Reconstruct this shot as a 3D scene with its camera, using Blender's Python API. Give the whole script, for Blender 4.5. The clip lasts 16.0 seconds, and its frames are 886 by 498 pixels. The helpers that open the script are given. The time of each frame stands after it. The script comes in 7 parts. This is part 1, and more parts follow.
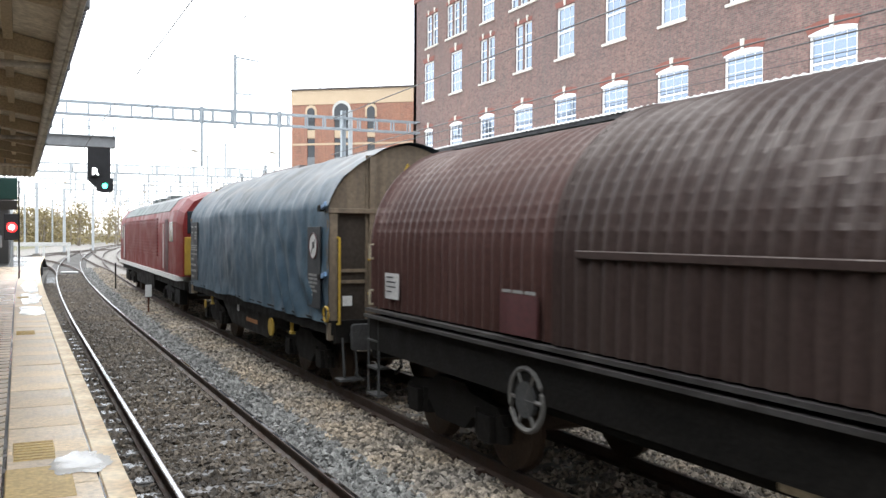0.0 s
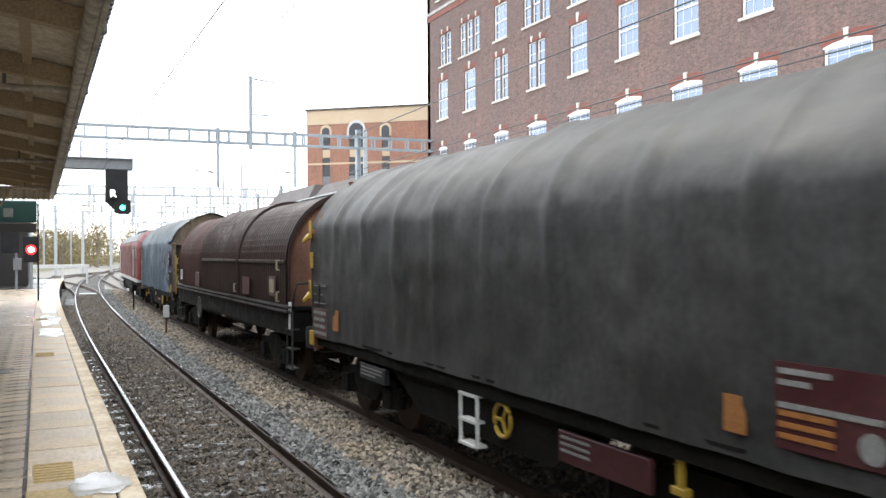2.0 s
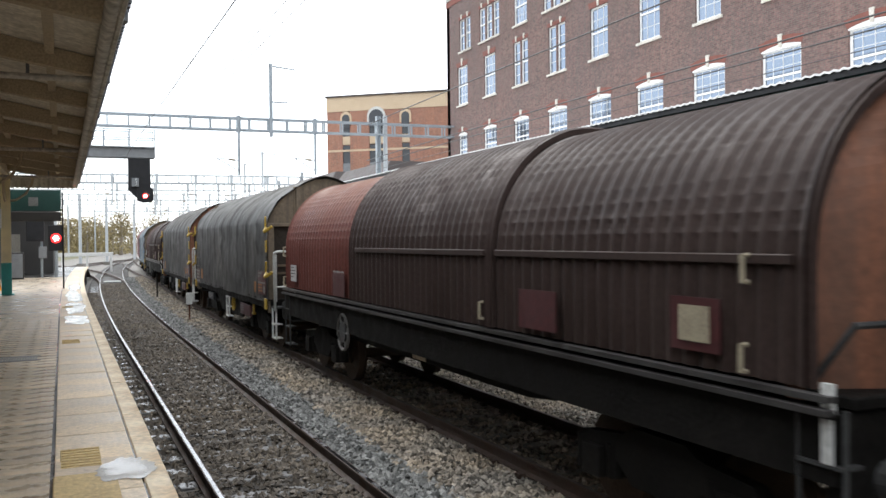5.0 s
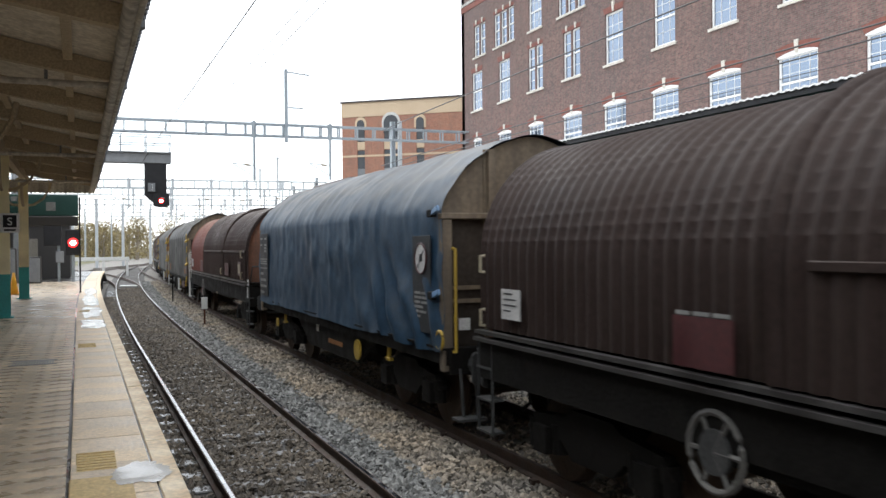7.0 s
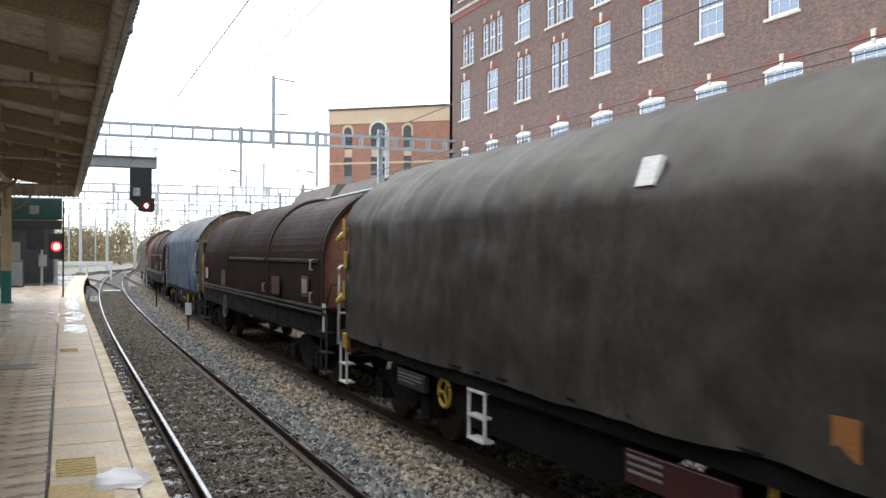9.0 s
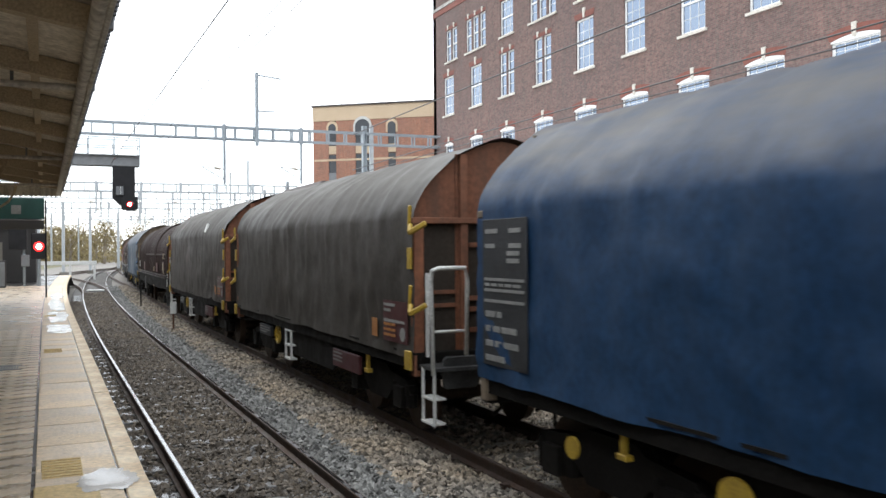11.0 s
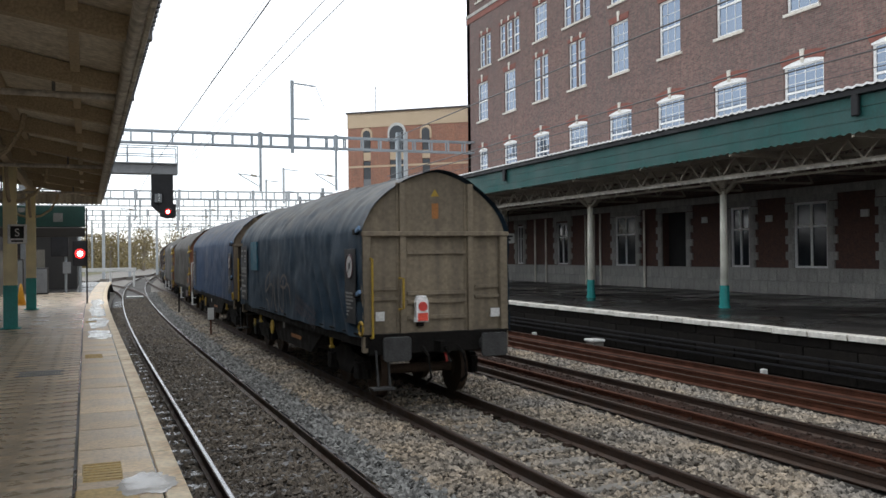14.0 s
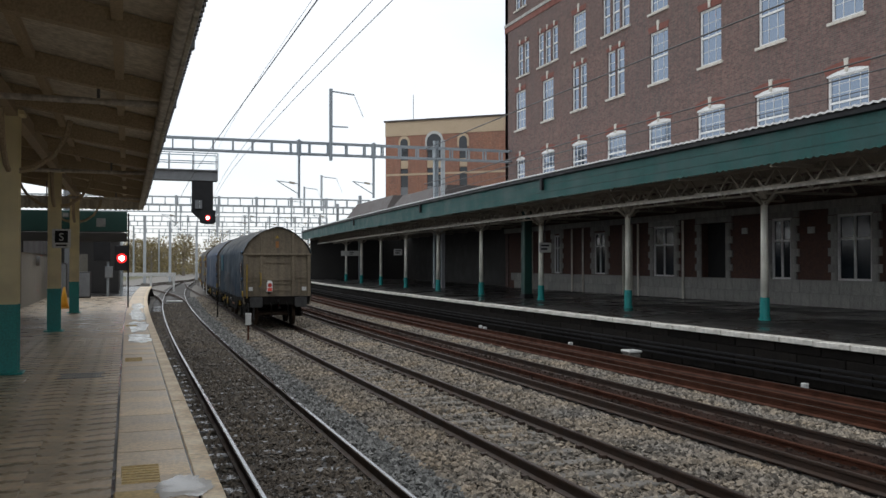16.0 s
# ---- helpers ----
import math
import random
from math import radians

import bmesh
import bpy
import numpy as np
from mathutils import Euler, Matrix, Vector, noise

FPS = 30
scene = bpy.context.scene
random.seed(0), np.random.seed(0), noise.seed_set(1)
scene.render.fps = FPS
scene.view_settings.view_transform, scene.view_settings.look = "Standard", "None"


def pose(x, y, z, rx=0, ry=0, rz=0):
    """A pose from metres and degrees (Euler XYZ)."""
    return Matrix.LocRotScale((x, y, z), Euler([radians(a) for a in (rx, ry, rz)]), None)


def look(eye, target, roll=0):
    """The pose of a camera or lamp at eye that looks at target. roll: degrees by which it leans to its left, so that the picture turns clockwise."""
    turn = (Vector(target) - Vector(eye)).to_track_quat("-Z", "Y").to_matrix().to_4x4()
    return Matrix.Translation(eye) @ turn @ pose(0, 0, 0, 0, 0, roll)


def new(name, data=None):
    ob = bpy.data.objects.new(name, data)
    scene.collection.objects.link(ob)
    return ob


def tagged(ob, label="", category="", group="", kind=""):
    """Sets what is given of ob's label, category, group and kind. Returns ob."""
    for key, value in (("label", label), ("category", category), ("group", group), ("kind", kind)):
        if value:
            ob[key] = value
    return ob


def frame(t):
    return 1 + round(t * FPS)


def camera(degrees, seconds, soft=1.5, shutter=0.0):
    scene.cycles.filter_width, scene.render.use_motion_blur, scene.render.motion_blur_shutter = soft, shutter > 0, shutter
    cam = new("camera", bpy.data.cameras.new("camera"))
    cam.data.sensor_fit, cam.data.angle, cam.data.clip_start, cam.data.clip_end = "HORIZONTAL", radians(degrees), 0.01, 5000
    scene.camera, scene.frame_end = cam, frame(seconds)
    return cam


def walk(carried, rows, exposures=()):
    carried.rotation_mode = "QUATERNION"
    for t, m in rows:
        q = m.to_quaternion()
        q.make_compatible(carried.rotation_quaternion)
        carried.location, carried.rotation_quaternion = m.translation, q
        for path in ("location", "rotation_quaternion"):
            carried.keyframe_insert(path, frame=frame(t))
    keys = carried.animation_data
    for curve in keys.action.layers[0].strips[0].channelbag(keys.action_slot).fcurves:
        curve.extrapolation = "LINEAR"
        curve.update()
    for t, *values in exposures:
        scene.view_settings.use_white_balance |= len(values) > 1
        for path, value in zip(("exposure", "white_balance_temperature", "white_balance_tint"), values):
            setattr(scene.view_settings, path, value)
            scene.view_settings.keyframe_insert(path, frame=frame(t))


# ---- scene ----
# ---------- camera: hand-held on the platform, turning only ----------
cam = camera(54.0, 16.0, soft=1.5, shutter=0.16)
EYE = (0.0, 0.0, 2.5)
VIEW = [
    (0.0, 89.09, -0.35, -26.03),
    (0.5, 89.24, 0.04, -26.15),
    (1.0, 89.41, 0.12, -26.04),
    (1.5, 90.01, 0.49, -25.19),
    (2.0, 90.25, 0.32, -25.00),
    (2.5, 90.24, 0.07, -24.59),
    (3.0, 89.80, -0.09, -24.15),
    (3.5, 89.48, 0.27, -24.48),
    (4.0, 89.28, 0.60, -24.10),
    (6.3, 89.66, 0.34, -22.75),
    (6.5, 89.64, 0.49, -22.45),
    (7.0, 89.71, 0.52, -22.70),
    (7.5, 89.87, 0.12, -22.94),
    (8.0, 90.41, 0.31, -23.83),
    (8.5, 90.71, 0.13, -23.71),
    (9.0, 90.27, -0.18, -23.63),
    (9.2, 90.00, -0.09, -23.80),
    (11.3, 89.99, 0.39, -24.72),
    (11.5, 89.95, 0.37, -24.81),
    (12.0, 90.27, 0.23, -24.41),
    (12.5, 90.47, 0.07, -24.18),
    (13.0, 90.54, 0.51, -23.43),
    (13.5, 90.68, 0.71, -22.73),
    (14.0, 90.39, 0.62, -22.31),
    (14.5, 90.89, 0.60, -21.54),
    (15.0, 90.89, 0.66, -20.90),
    (15.5, 90.76, 0.73, -20.02),
    (16.0, 90.95, -0.00, -19.93),
]
walk(cam, [(t, pose(*EYE, rx, ry, rz)) for t, rx, ry, rz in VIEW],
     exposures=[(0.0, 1.15), (1.0, 1.33), (1.5, 1.18), (2.5, 1.0), (3.5, 0.87), (6.5, 0.63), (9.0, 0.7), (12.5, 0.66), (13.0, 0.45), (13.5, 0.25), (14.0, 0.05), (15.0, -0.15), (16.0, -0.42)])

# ---------- sky and sun: bright thin overcast ----------
world = bpy.data.worlds.new("overcast_sky")
scene.world = world
world.use_nodes = True
wn, wl = world.node_tree.nodes, world.node_tree.links
sky = wn.new("ShaderNodeTexSky")
sky.sky_type = "NISHITA"
sky.sun_disc = False
sky.sun_elevation, sky.sun_rotation = radians(52), radians(-14)
wcoord = wn.new("ShaderNodeTexCoord")
wmap = wn.new("ShaderNodeMapping")
wmap.inputs["Scale"].default_value = (1.0, 1.0, 2.4)
wl.new(wcoord.outputs["Generated"], wmap.inputs["Vector"])
wnoise = wn.new("ShaderNodeTexNoise")
wnoise.inputs["Scale"].default_value = 2.2
wnoise.inputs["Detail"].default_value = 6
wl.new(wmap.outputs["Vector"], wnoise.inputs["Vector"])
wramp = wn.new("ShaderNodeMapRange")
wramp.inputs["From Min"].default_value, wramp.inputs["From Max"].default_value = 0.35, 0.62
wramp.inputs["To Min"].default_value, wramp.inputs["To Max"].default_value = 0.72, 1.0
wl.new(wnoise.outputs["Fac"], wramp.inputs["Value"])
wscale = wn.new("ShaderNodeVectorMath")
wscale.operation = "SCALE"
wscale.inputs["Scale"].default_value = 0.14
wl.new(sky.outputs["Color"], wscale.inputs[0])
wmix = wn.new("ShaderNodeMix")
wmix.data_type = "RGBA"
wl.new(wramp.outputs["Result"], wmix.inputs["Factor"])
wl.new(wscale.outputs["Vector"], wmix.inputs[6])
wmix.inputs[7].default_value = (1.46, 1.53, 1.61, 1)
wl.new(wmix.outputs[2], wn["Background"].inputs["Color"])
wn["Background"].inputs["Strength"].default_value = 1.0

sun = new("sun", bpy.data.lights.new("sun", "SUN"))
sun.data.energy, sun.data.angle, sun.data.color = 0.8, radians(16), (1.0, 0.97, 0.93)
sun.matrix_world = look((-15, 60, 80), (0, 0, 0))

# ---------- materials ----------
def surf(name, c1, c2, scale=3.0, rough=0.7, metal=0.0, bump=0.2, fine=40.0, streak=None, islands=0.0, wet=0.0, objrand=0.0, spec=0.5):
    """Two-scale noise colour, fine bump; streak: (colour, amount) of dirt running down the surface."""
    m = bpy.data.materials.new(name)
    m.use_nodes = True
    n, l = m.node_tree.nodes, m.node_tree.links
    b = n["Principled BSDF"]
    co = n.new("ShaderNodeTexCoord")
    big = n.new("ShaderNodeTexNoise")
    big.inputs["Scale"].default_value, big.inputs["Detail"].default_value = scale, 6
    l.new(co.outputs["Object"], big.inputs["Vector"])
    mr = n.new("ShaderNodeMapRange")
    mr.inputs["From Min"].default_value, mr.inputs["From Max"].default_value = 0.3, 0.7
    l.new(big.outputs["Fac"], mr.inputs["Value"])
    mix = n.new("ShaderNodeMix")
    mix.data_type = "RGBA"
    mix.inputs[6].default_value, mix.inputs[7].default_value = (*c1, 1), (*c2, 1)
    l.new(mr.outputs["Result"], mix.inputs["Factor"])
    small = n.new("ShaderNodeTexNoise")
    small.inputs["Scale"].default_value, small.inputs["Detail"].default_value = fine, 4
    l.new(co.outputs["Object"], small.inputs["Vector"])
    hsv = n.new("ShaderNodeHueSaturation")
    val = n.new("ShaderNodeMapRange")
    val.inputs["From Min"].default_value, val.inputs["From Max"].default_value = 0.25, 0.75
    val.inputs["To Min"].default_value, val.inputs["To Max"].default_value = 0.72, 1.28
    l.new(small.outputs["Fac"], val.inputs["Value"])
    last = val.outputs["Result"]
    if islands or objrand:
        src = n.new("ShaderNodeNewGeometry").outputs["Random Per Island"] if islands else n.new("ShaderNodeObjectInfo").outputs["Random"]
        k = islands or objrand
        ir = n.new("ShaderNodeMapRange")
        ir.inputs["To Min"].default_value, ir.inputs["To Max"].default_value = 1 - k, 1 + k
        l.new(src, ir.inputs["Value"])
        mul = n.new("ShaderNodeMath")
        mul.operation = "MULTIPLY"
        l.new(last, mul.inputs[0]), l.new(ir.outputs["Result"], mul.inputs[1])
        last = mul.outputs[0]
    l.new(last, hsv.inputs["Value"])
    l.new(mix.outputs[2], hsv.inputs["Color"])
    colour = hsv.outputs["Color"]
    if streak:
        mp = n.new("ShaderNodeMapping")
        mp.inputs["Scale"].default_value = (2.2, 2.2, 0.12)
        l.new(co.outputs["Object"], mp.inputs["Vector"])
        sn = n.new("ShaderNodeTexNoise")
        sn.inputs["Scale"].default_value, sn.inputs["Detail"].default_value = 2.5, 8
        l.new(mp.outputs["Vector"], sn.inputs["Vector"])
        sr = n.new("ShaderNodeMapRange")
        sr.inputs["From Min"].default_value, sr.inputs["From Max"].default_value = 0.42, 0.68
        sr.inputs["To Max"].default_value = streak[1]
        l.new(sn.outputs["Fac"], sr.inputs["Value"])
        sm = n.new("ShaderNodeMix")
        sm.data_type = "RGBA"
        sm.inputs[7].default_value = (*streak[0], 1)
        l.new(sr.outputs["Result"], sm.inputs["Factor"])
        l.new(colour, sm.inputs[6])
        colour = sm.outputs[2]
    l.new(colour, b.inputs["Base Color"])
    rr = n.new("ShaderNodeMapRange")
    rr.inputs["From Min"].default_value, rr.inputs["From Max"].default_value = 0.35, 0.65
    rr.inputs["To Min"].default_value, rr.inputs["To Max"].default_value = max(0.03, rough - 0.12 - wet), min(1, rough + 0.1)
    l.new(big.outputs["Fac"], rr.inputs["Value"])
    l.new(rr.outputs["Result"], b.inputs["Roughness"])
    b.inputs["Metallic"].default_value = metal
    b.inputs["Specular IOR Level"].default_value = spec
    if bump:
        bp = n.new("ShaderNodeBump")
        bp.inputs["Strength"].default_value, bp.inputs["Distance"].default_value = bump, 0.02
        l.new(small.outputs["Fac"], bp.inputs["Height"])
        l.new(bp.outputs["Normal"], b.inputs["Normal"])
    return m


def glow(name, colour, strength):
    m = bpy.data.materials.new(name)
    m.use_nodes = True
    b = m.node_tree.nodes["Principled BSDF"]
    b.inputs["Base Color"].default_value = (*colour, 1)
    b.inputs["Emission Color"].default_value = (*colour, 1)
    b.inputs["Emission Strength"].default_value = strength
    return m


def brickwork(name, c1, c2, mortar, w=0.23, h=0.075, gap=0.011):
    """Coursed brick on walls that stand along y or x."""
    m = surf(name, c1, c2, 0.35, 0.85, 0, 0.25, 9.0, ((0.09, 0.075, 0.07), 0.35))
    n, l = m.node_tree.nodes, m.node_tree.links
    b = n["Principled BSDF"]
    old = b.inputs["Base Color"].links[0].from_socket
    co = n.new("ShaderNodeTexCoord")
    sep = n.new("ShaderNodeSeparateXYZ")
    l.new(co.outputs["Object"], sep.inputs[0])
    add = n.new("ShaderNodeMath")
    l.new(sep.outputs["X"], add.inputs[0]), l.new(sep.outputs["Y"], add.inputs[1])
    comb = n.new("ShaderNodeCombineXYZ")
    l.new(add.outputs[0], comb.inputs["X"]), l.new(sep.outputs["Z"], comb.inputs["Y"])
    br = n.new("ShaderNodeTexBrick")
    br.inputs["Scale"].default_value = 1.0
    br.inputs["Brick Width"].default_value, br.inputs["Row Height"].default_value, br.inputs["Mortar Size"].default_value = w, h, gap
    br.inputs["Color1"].default_value, br.inputs["Color2"].default_value = (0.75, 0.75, 0.75, 1), (1.25, 1.2, 1.15, 1)
    br.inputs["Mortar"].default_value = (*[a / max(c, 0.02) * 0.8 for a, c in zip(mortar, c1)], 1)
    l.new(comb.outputs[0], br.inputs["Vector"])
    mul = n.new("ShaderNodeMix")
    mul.data_type, mul.blend_type = "RGBA", "MULTIPLY"
    mul.inputs["Factor"].default_value = 1
    l.new(old, mul.inputs[6]), l.new(br.outputs["Color"], mul.inputs[7])
    l.new(mul.outputs[2], b.inputs["Base Color"])
    return m


BRICK = brickwork("red_brown_brick", (0.132, 0.073, 0.07), (0.18, 0.102, 0.096), (0.16, 0.13, 0.11))
REDBRICK = surf("red_rubbed_brick", (0.21, 0.07, 0.05), (0.165, 0.058, 0.045), 3, 0.8)
HOTELBRICK = brickwork("orange_brick", (0.34, 0.145, 0.1), (0.4, 0.18, 0.12), (0.4, 0.25, 0.18))
BUFF = surf("buff_stone_band", (0.55, 0.42, 0.28), (0.6, 0.47, 0.33), 1, 0.8)
STONE = surf("pale_dressed_stone", (0.34, 0.33, 0.31), (0.46, 0.45, 0.42), 1.5, 0.8, 0, 0.3, 20, ((0.12, 0.11, 0.1), 0.4), objrand=0.14)
RUBBLE = surf("dark_red_rubble_stone", (0.085, 0.045, 0.038), (0.15, 0.08, 0.06), 5, 0.85, 0, 0.8, 14, objrand=0.3)
WHITE = surf("white_paint", (0.76, 0.76, 0.75), (0.82, 0.82, 0.81), 4, 0.45, 0, 0.05)
CREAM = surf("cream_paint", (0.84, 0.74, 0.44), (0.88, 0.8, 0.52), 0.8, 0.5, 0, 0.0, 1.2, ((0.5, 0.42, 0.26), 0.15))
PALE = surf("pale_column_paint", (0.82, 0.79, 0.69), (0.86, 0.84, 0.76), 0.8, 0.5, 0, 0.0, 1.5, ((0.5, 0.46, 0.38), 0.15))
TEAL = surf("teal_paint", (0.012, 0.24, 0.23), (0.018, 0.3, 0.285), 3, 0.45, 0, 0.1)
GREEN = surf("green_fascia_paint", (0.004, 0.066, 0.06), (0.006, 0.084, 0.075), 1.2, 0.6, 0, 0.1, 25, ((0.01, 0.05, 0.045), 0.5))
DKGREEN = surf("dark_green_board", (0.008, 0.045, 0.038), (0.012, 0.06, 0.05), 2, 0.5)
SOFFIT = surf("grey_boarded_soffit", (0.68, 0.63, 0.55), (0.78, 0.73, 0.64), 0.9, 0.8, 0, 0.3, 18, ((0.3, 0.25, 0.18), 0.4))
BEAM = surf("brown_beam_paint", (0.42, 0.34, 0.23), (0.5, 0.41, 0.28), 2, 0.7)
DIRTYWHITE = surf("dirty_pale_gutter", (0.55, 0.52, 0.47), (0.66, 0.63, 0.57), 2, 0.7, 0, 0.2, 20, ((0.14, 0.12, 0.1), 0.6))
ROOFSHEET = surf("pale_roof_sheet", (0.72, 0.72, 0.71), (0.8, 0.8, 0.79), 1.5, 0.6)
PAVE = surf("worn_brown_grey_paving", (0.29, 0.232, 0.162), (0.58, 0.47, 0.33), 2.2, 0.5, 0, 0.5, 14, wet=0.2, objrand=0.24)
SLAB = surf("buff_paving_slab", (0.45, 0.345, 0.228), (0.78, 0.63, 0.44), 1.1, 0.55, 0, 0.25, 30, wet=0.12, objrand=0.14)
YELSLAB = surf("faded_yellow_slab", (0.55, 0.39, 0.14), (0.48, 0.35, 0.17), 3, 0.6, 0, 0.2, 30)
COPING = surf("worn_white_coping", (0.9, 0.78, 0.56), (0.58, 0.42, 0.26), 2.2, 0.6, 0, 0.3, 18)
FARCOPING = surf("white_coping_line", (0.78, 0.76, 0.7), (0.55, 0.52, 0.46), 1.6, 0.6, 0, 0.2, 10)
PUDDLE = surf("standing_water", (0.2, 0.175, 0.14), (0.26, 0.23, 0.185), 5, 0.3, 0, 0.0, wet=0.15)
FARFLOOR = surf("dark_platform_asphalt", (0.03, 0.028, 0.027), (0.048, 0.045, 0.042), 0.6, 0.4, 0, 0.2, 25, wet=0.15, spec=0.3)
# platform wall nearly black: the overhang's shade is in its colour
BLACKWALL = surf("shade_black_platform_wall", (0.009, 0.008, 0.0075), (0.02, 0.0175, 0.015), 1.5, 0.85, 0, 0.5, 12, objrand=0.3, spec=0.08)
BALLAST = surf("grey_ballast_bed", (0.16, 0.148, 0.13), (0.23, 0.215, 0.195), 0.5, 0.9, 0, 1.0, 16)
STONES = surf("loose_ballast_stone", (0.27, 0.215, 0.15), (0.19, 0.176, 0.157), 0.9, 0.85, 0, 0.3, 30, islands=0.75)
BLUESTONES = surf("blue_grey_ballast_stone", (0.14, 0.14, 0.133), (0.2, 0.2, 0.19), 0.35, 0.8, 0, 0.3, 30, islands=0.75)
DARKSTONES = surf("oily_ballast_stone", (0.07, 0.057, 0.043), (0.13, 0.105, 0.078), 0.4, 0.7, 0, 0.3, 30, islands=0.5)
DARKBED = surf("oily_ballast_bed", (0.024, 0.021, 0.018), (0.042, 0.036, 0.03), 0.8, 0.65, 0, 0.8, 14, spec=0.2)
RUSTBED = surf("rust_stained_bed", (0.036, 0.017, 0.011), (0.02, 0.012, 0.009), 1.2, 0.85, 0, 0.6, 14, spec=0.1)
CONCRETE = surf("weathered_concrete_sleeper", (0.14, 0.13, 0.115), (0.21, 0.195, 0.17), 2, 0.8, 0, 0.3, 25, objrand=0.2)
DARKSLEEPER = surf("dark_wet_sleeper", (0.06, 0.057, 0.055), (0.11, 0.105, 0.1), 2, 0.3, 0, 0.3, 25, objrand=0.25)
RAILSIDE = surf("dark_rusty_rail", (0.035, 0.022, 0.016), (0.06, 0.034, 0.022), 3, 0.7, 0.2, 0.2)
RAILRED = surf("brown_rusty_rail", (0.095, 0.034, 0.018), (0.06, 0.024, 0.014), 3, 0.8, 0.1, 0.2, spec=0.2)
RUSTSTONES = surf("rust_stained_stone", (0.05, 0.028, 0.02), (0.03, 0.022, 0.018), 0.6, 0.85, 0, 0.3, 30, islands=0.5, spec=0.15)
RAILTOP = surf("polished_rail_head", (0.25, 0.25, 0.26), (0.33, 0.33, 0.34), 3, 0.22, 1.0, 0.0)
RAILDULL = surf("dull_rail_head", (0.06, 0.045, 0.037), (0.09, 0.07, 0.058), 3, 0.5, 0.5, 0.0)
GALV = surf("galvanised_steel", (0.26, 0.3, 0.33), (0.34, 0.38, 0.41), 3, 0.5, 0.3, 0.05)
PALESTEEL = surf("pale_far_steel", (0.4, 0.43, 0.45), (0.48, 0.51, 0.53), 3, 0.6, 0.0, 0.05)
WIRE = surf("dark_contact_wire", (0.035, 0.035, 0.035), (0.05, 0.05, 0.05), 3, 0.5, 0.5, 0)
BLACK = surf("black_box_paint", (0.013, 0.013, 0.0145), (0.023, 0.023, 0.025), 3, 0.5, 0, 0.1, spec=0.2)
GREYBOX = surf("grey_steel_box", (0.16, 0.17, 0.18), (0.22, 0.23, 0.24), 3, 0.6)
UNDER = surf("oily_black_underframe", (0.007, 0.0065, 0.006), (0.015, 0.0135, 0.012), 4, 0.7, 0.1, 0.3, 25, spec=0.08)
WHEELSTEEL = surf("brown_wheel_steel", (0.05, 0.036, 0.028), (0.08, 0.055, 0.04), 4, 0.6, 0.3, 0.1, spec=0.08)
TARPGREY = surf("dark_grey_tarpaulin", (0.031, 0.031, 0.0305), (0.044, 0.0435, 0.043), 0.5, 0.55, 0, 0.1, 12, ((0.06, 0.056, 0.05), 0.25), spec=0.18)
TARPTAUPE = surf("brown_grey_tarpaulin", (0.034, 0.03, 0.026), (0.046, 0.041, 0.035), 0.5, 0.6, 0, 0.1, 12, ((0.055, 0.047, 0.04), 0.25), spec=0.18)
TARPBLUE = surf("blue_tarpaulin", (0.0065, 0.027, 0.068), (0.009, 0.037, 0.09), 0.5, 0.6, 0, 0.1, 12, ((0.018, 0.04, 0.08), 0.3), spec=0.24)
TARPFADE = surf("faded_blue_tarpaulin", (0.012, 0.033, 0.06), (0.017, 0.044, 0.077), 0.5, 0.55, 0, 0.1, 12, ((0.03, 0.048, 0.075), 0.35), spec=0.3)
TARPSLATE = surf("faded_slate_blue_tarpaulin", (0.03, 0.056, 0.078), (0.042, 0.072, 0.096), 0.5, 0.5, 0, 0.1, 12, ((0.05, 0.07, 0.1), 0.3), spec=0.24)
TARPDARK = surf("dark_navy_tarpaulin", (0.008, 0.022, 0.038), (0.011, 0.029, 0.05), 0.5, 0.65, 0, 0.1, 12, ((0.022, 0.042, 0.06), 0.35), spec=0.24)
HOODBROWN = surf("dark_brown_hood_paint", (0.031, 0.0205, 0.0182), (0.043, 0.028, 0.0245), 0.8, 0.55, 0, 0.1, 20, ((0.05, 0.038, 0.032), 0.25), spec=0.12)
HOODRED = surf("faded_red_hood_paint", (0.1, 0.03, 0.0235), (0.125, 0.04, 0.031), 0.8, 0.55, 0, 0.1, 20, ((0.12, 0.05, 0.04), 0.3), spec=0.3)
HOODUMBER = surf("dark_umber_hood_paint", (0.025, 0.0165, 0.0145), (0.034, 0.0225, 0.0195), 0.8, 0.6, 0, 0.1, 20, ((0.04, 0.03, 0.025), 0.25), spec=0.12)
HOODMAROON = surf("dull_maroon_hood_paint", (0.046, 0.0225, 0.019), (0.06, 0.028, 0.024), 0.8, 0.55, 0, 0.1, 20, ((0.07, 0.04, 0.034), 0.3), spec=0.15)
FADEDRED = surf("faded_red_brown_panel", (0.075, 0.036, 0.03), (0.055, 0.03, 0.027), 3, 0.65, 0, 0.05, 20)
MAROON = surf("maroon_panel_paint", (0.045, 0.009, 0.011), (0.06, 0.013, 0.014), 2, 0.55, 0, 0.05, 20)
ENDRUST = surf("rusty_orange_end_panel", (0.235, 0.086, 0.04), (0.15, 0.063, 0.035), 1.2, 0.75, 0, 0.2, 16, ((0.07, 0.042, 0.03), 0.55))
# lower end panels, darkened for the shade between wagons
ENDSHADE = surf("shaded_lower_end_panel", (0.05, 0.039, 0.03), (0.033, 0.027, 0.022), 0.9, 0.8, 0, 0.2, 16, ((0.03, 0.025, 0.02), 0.5), spec=0.2)
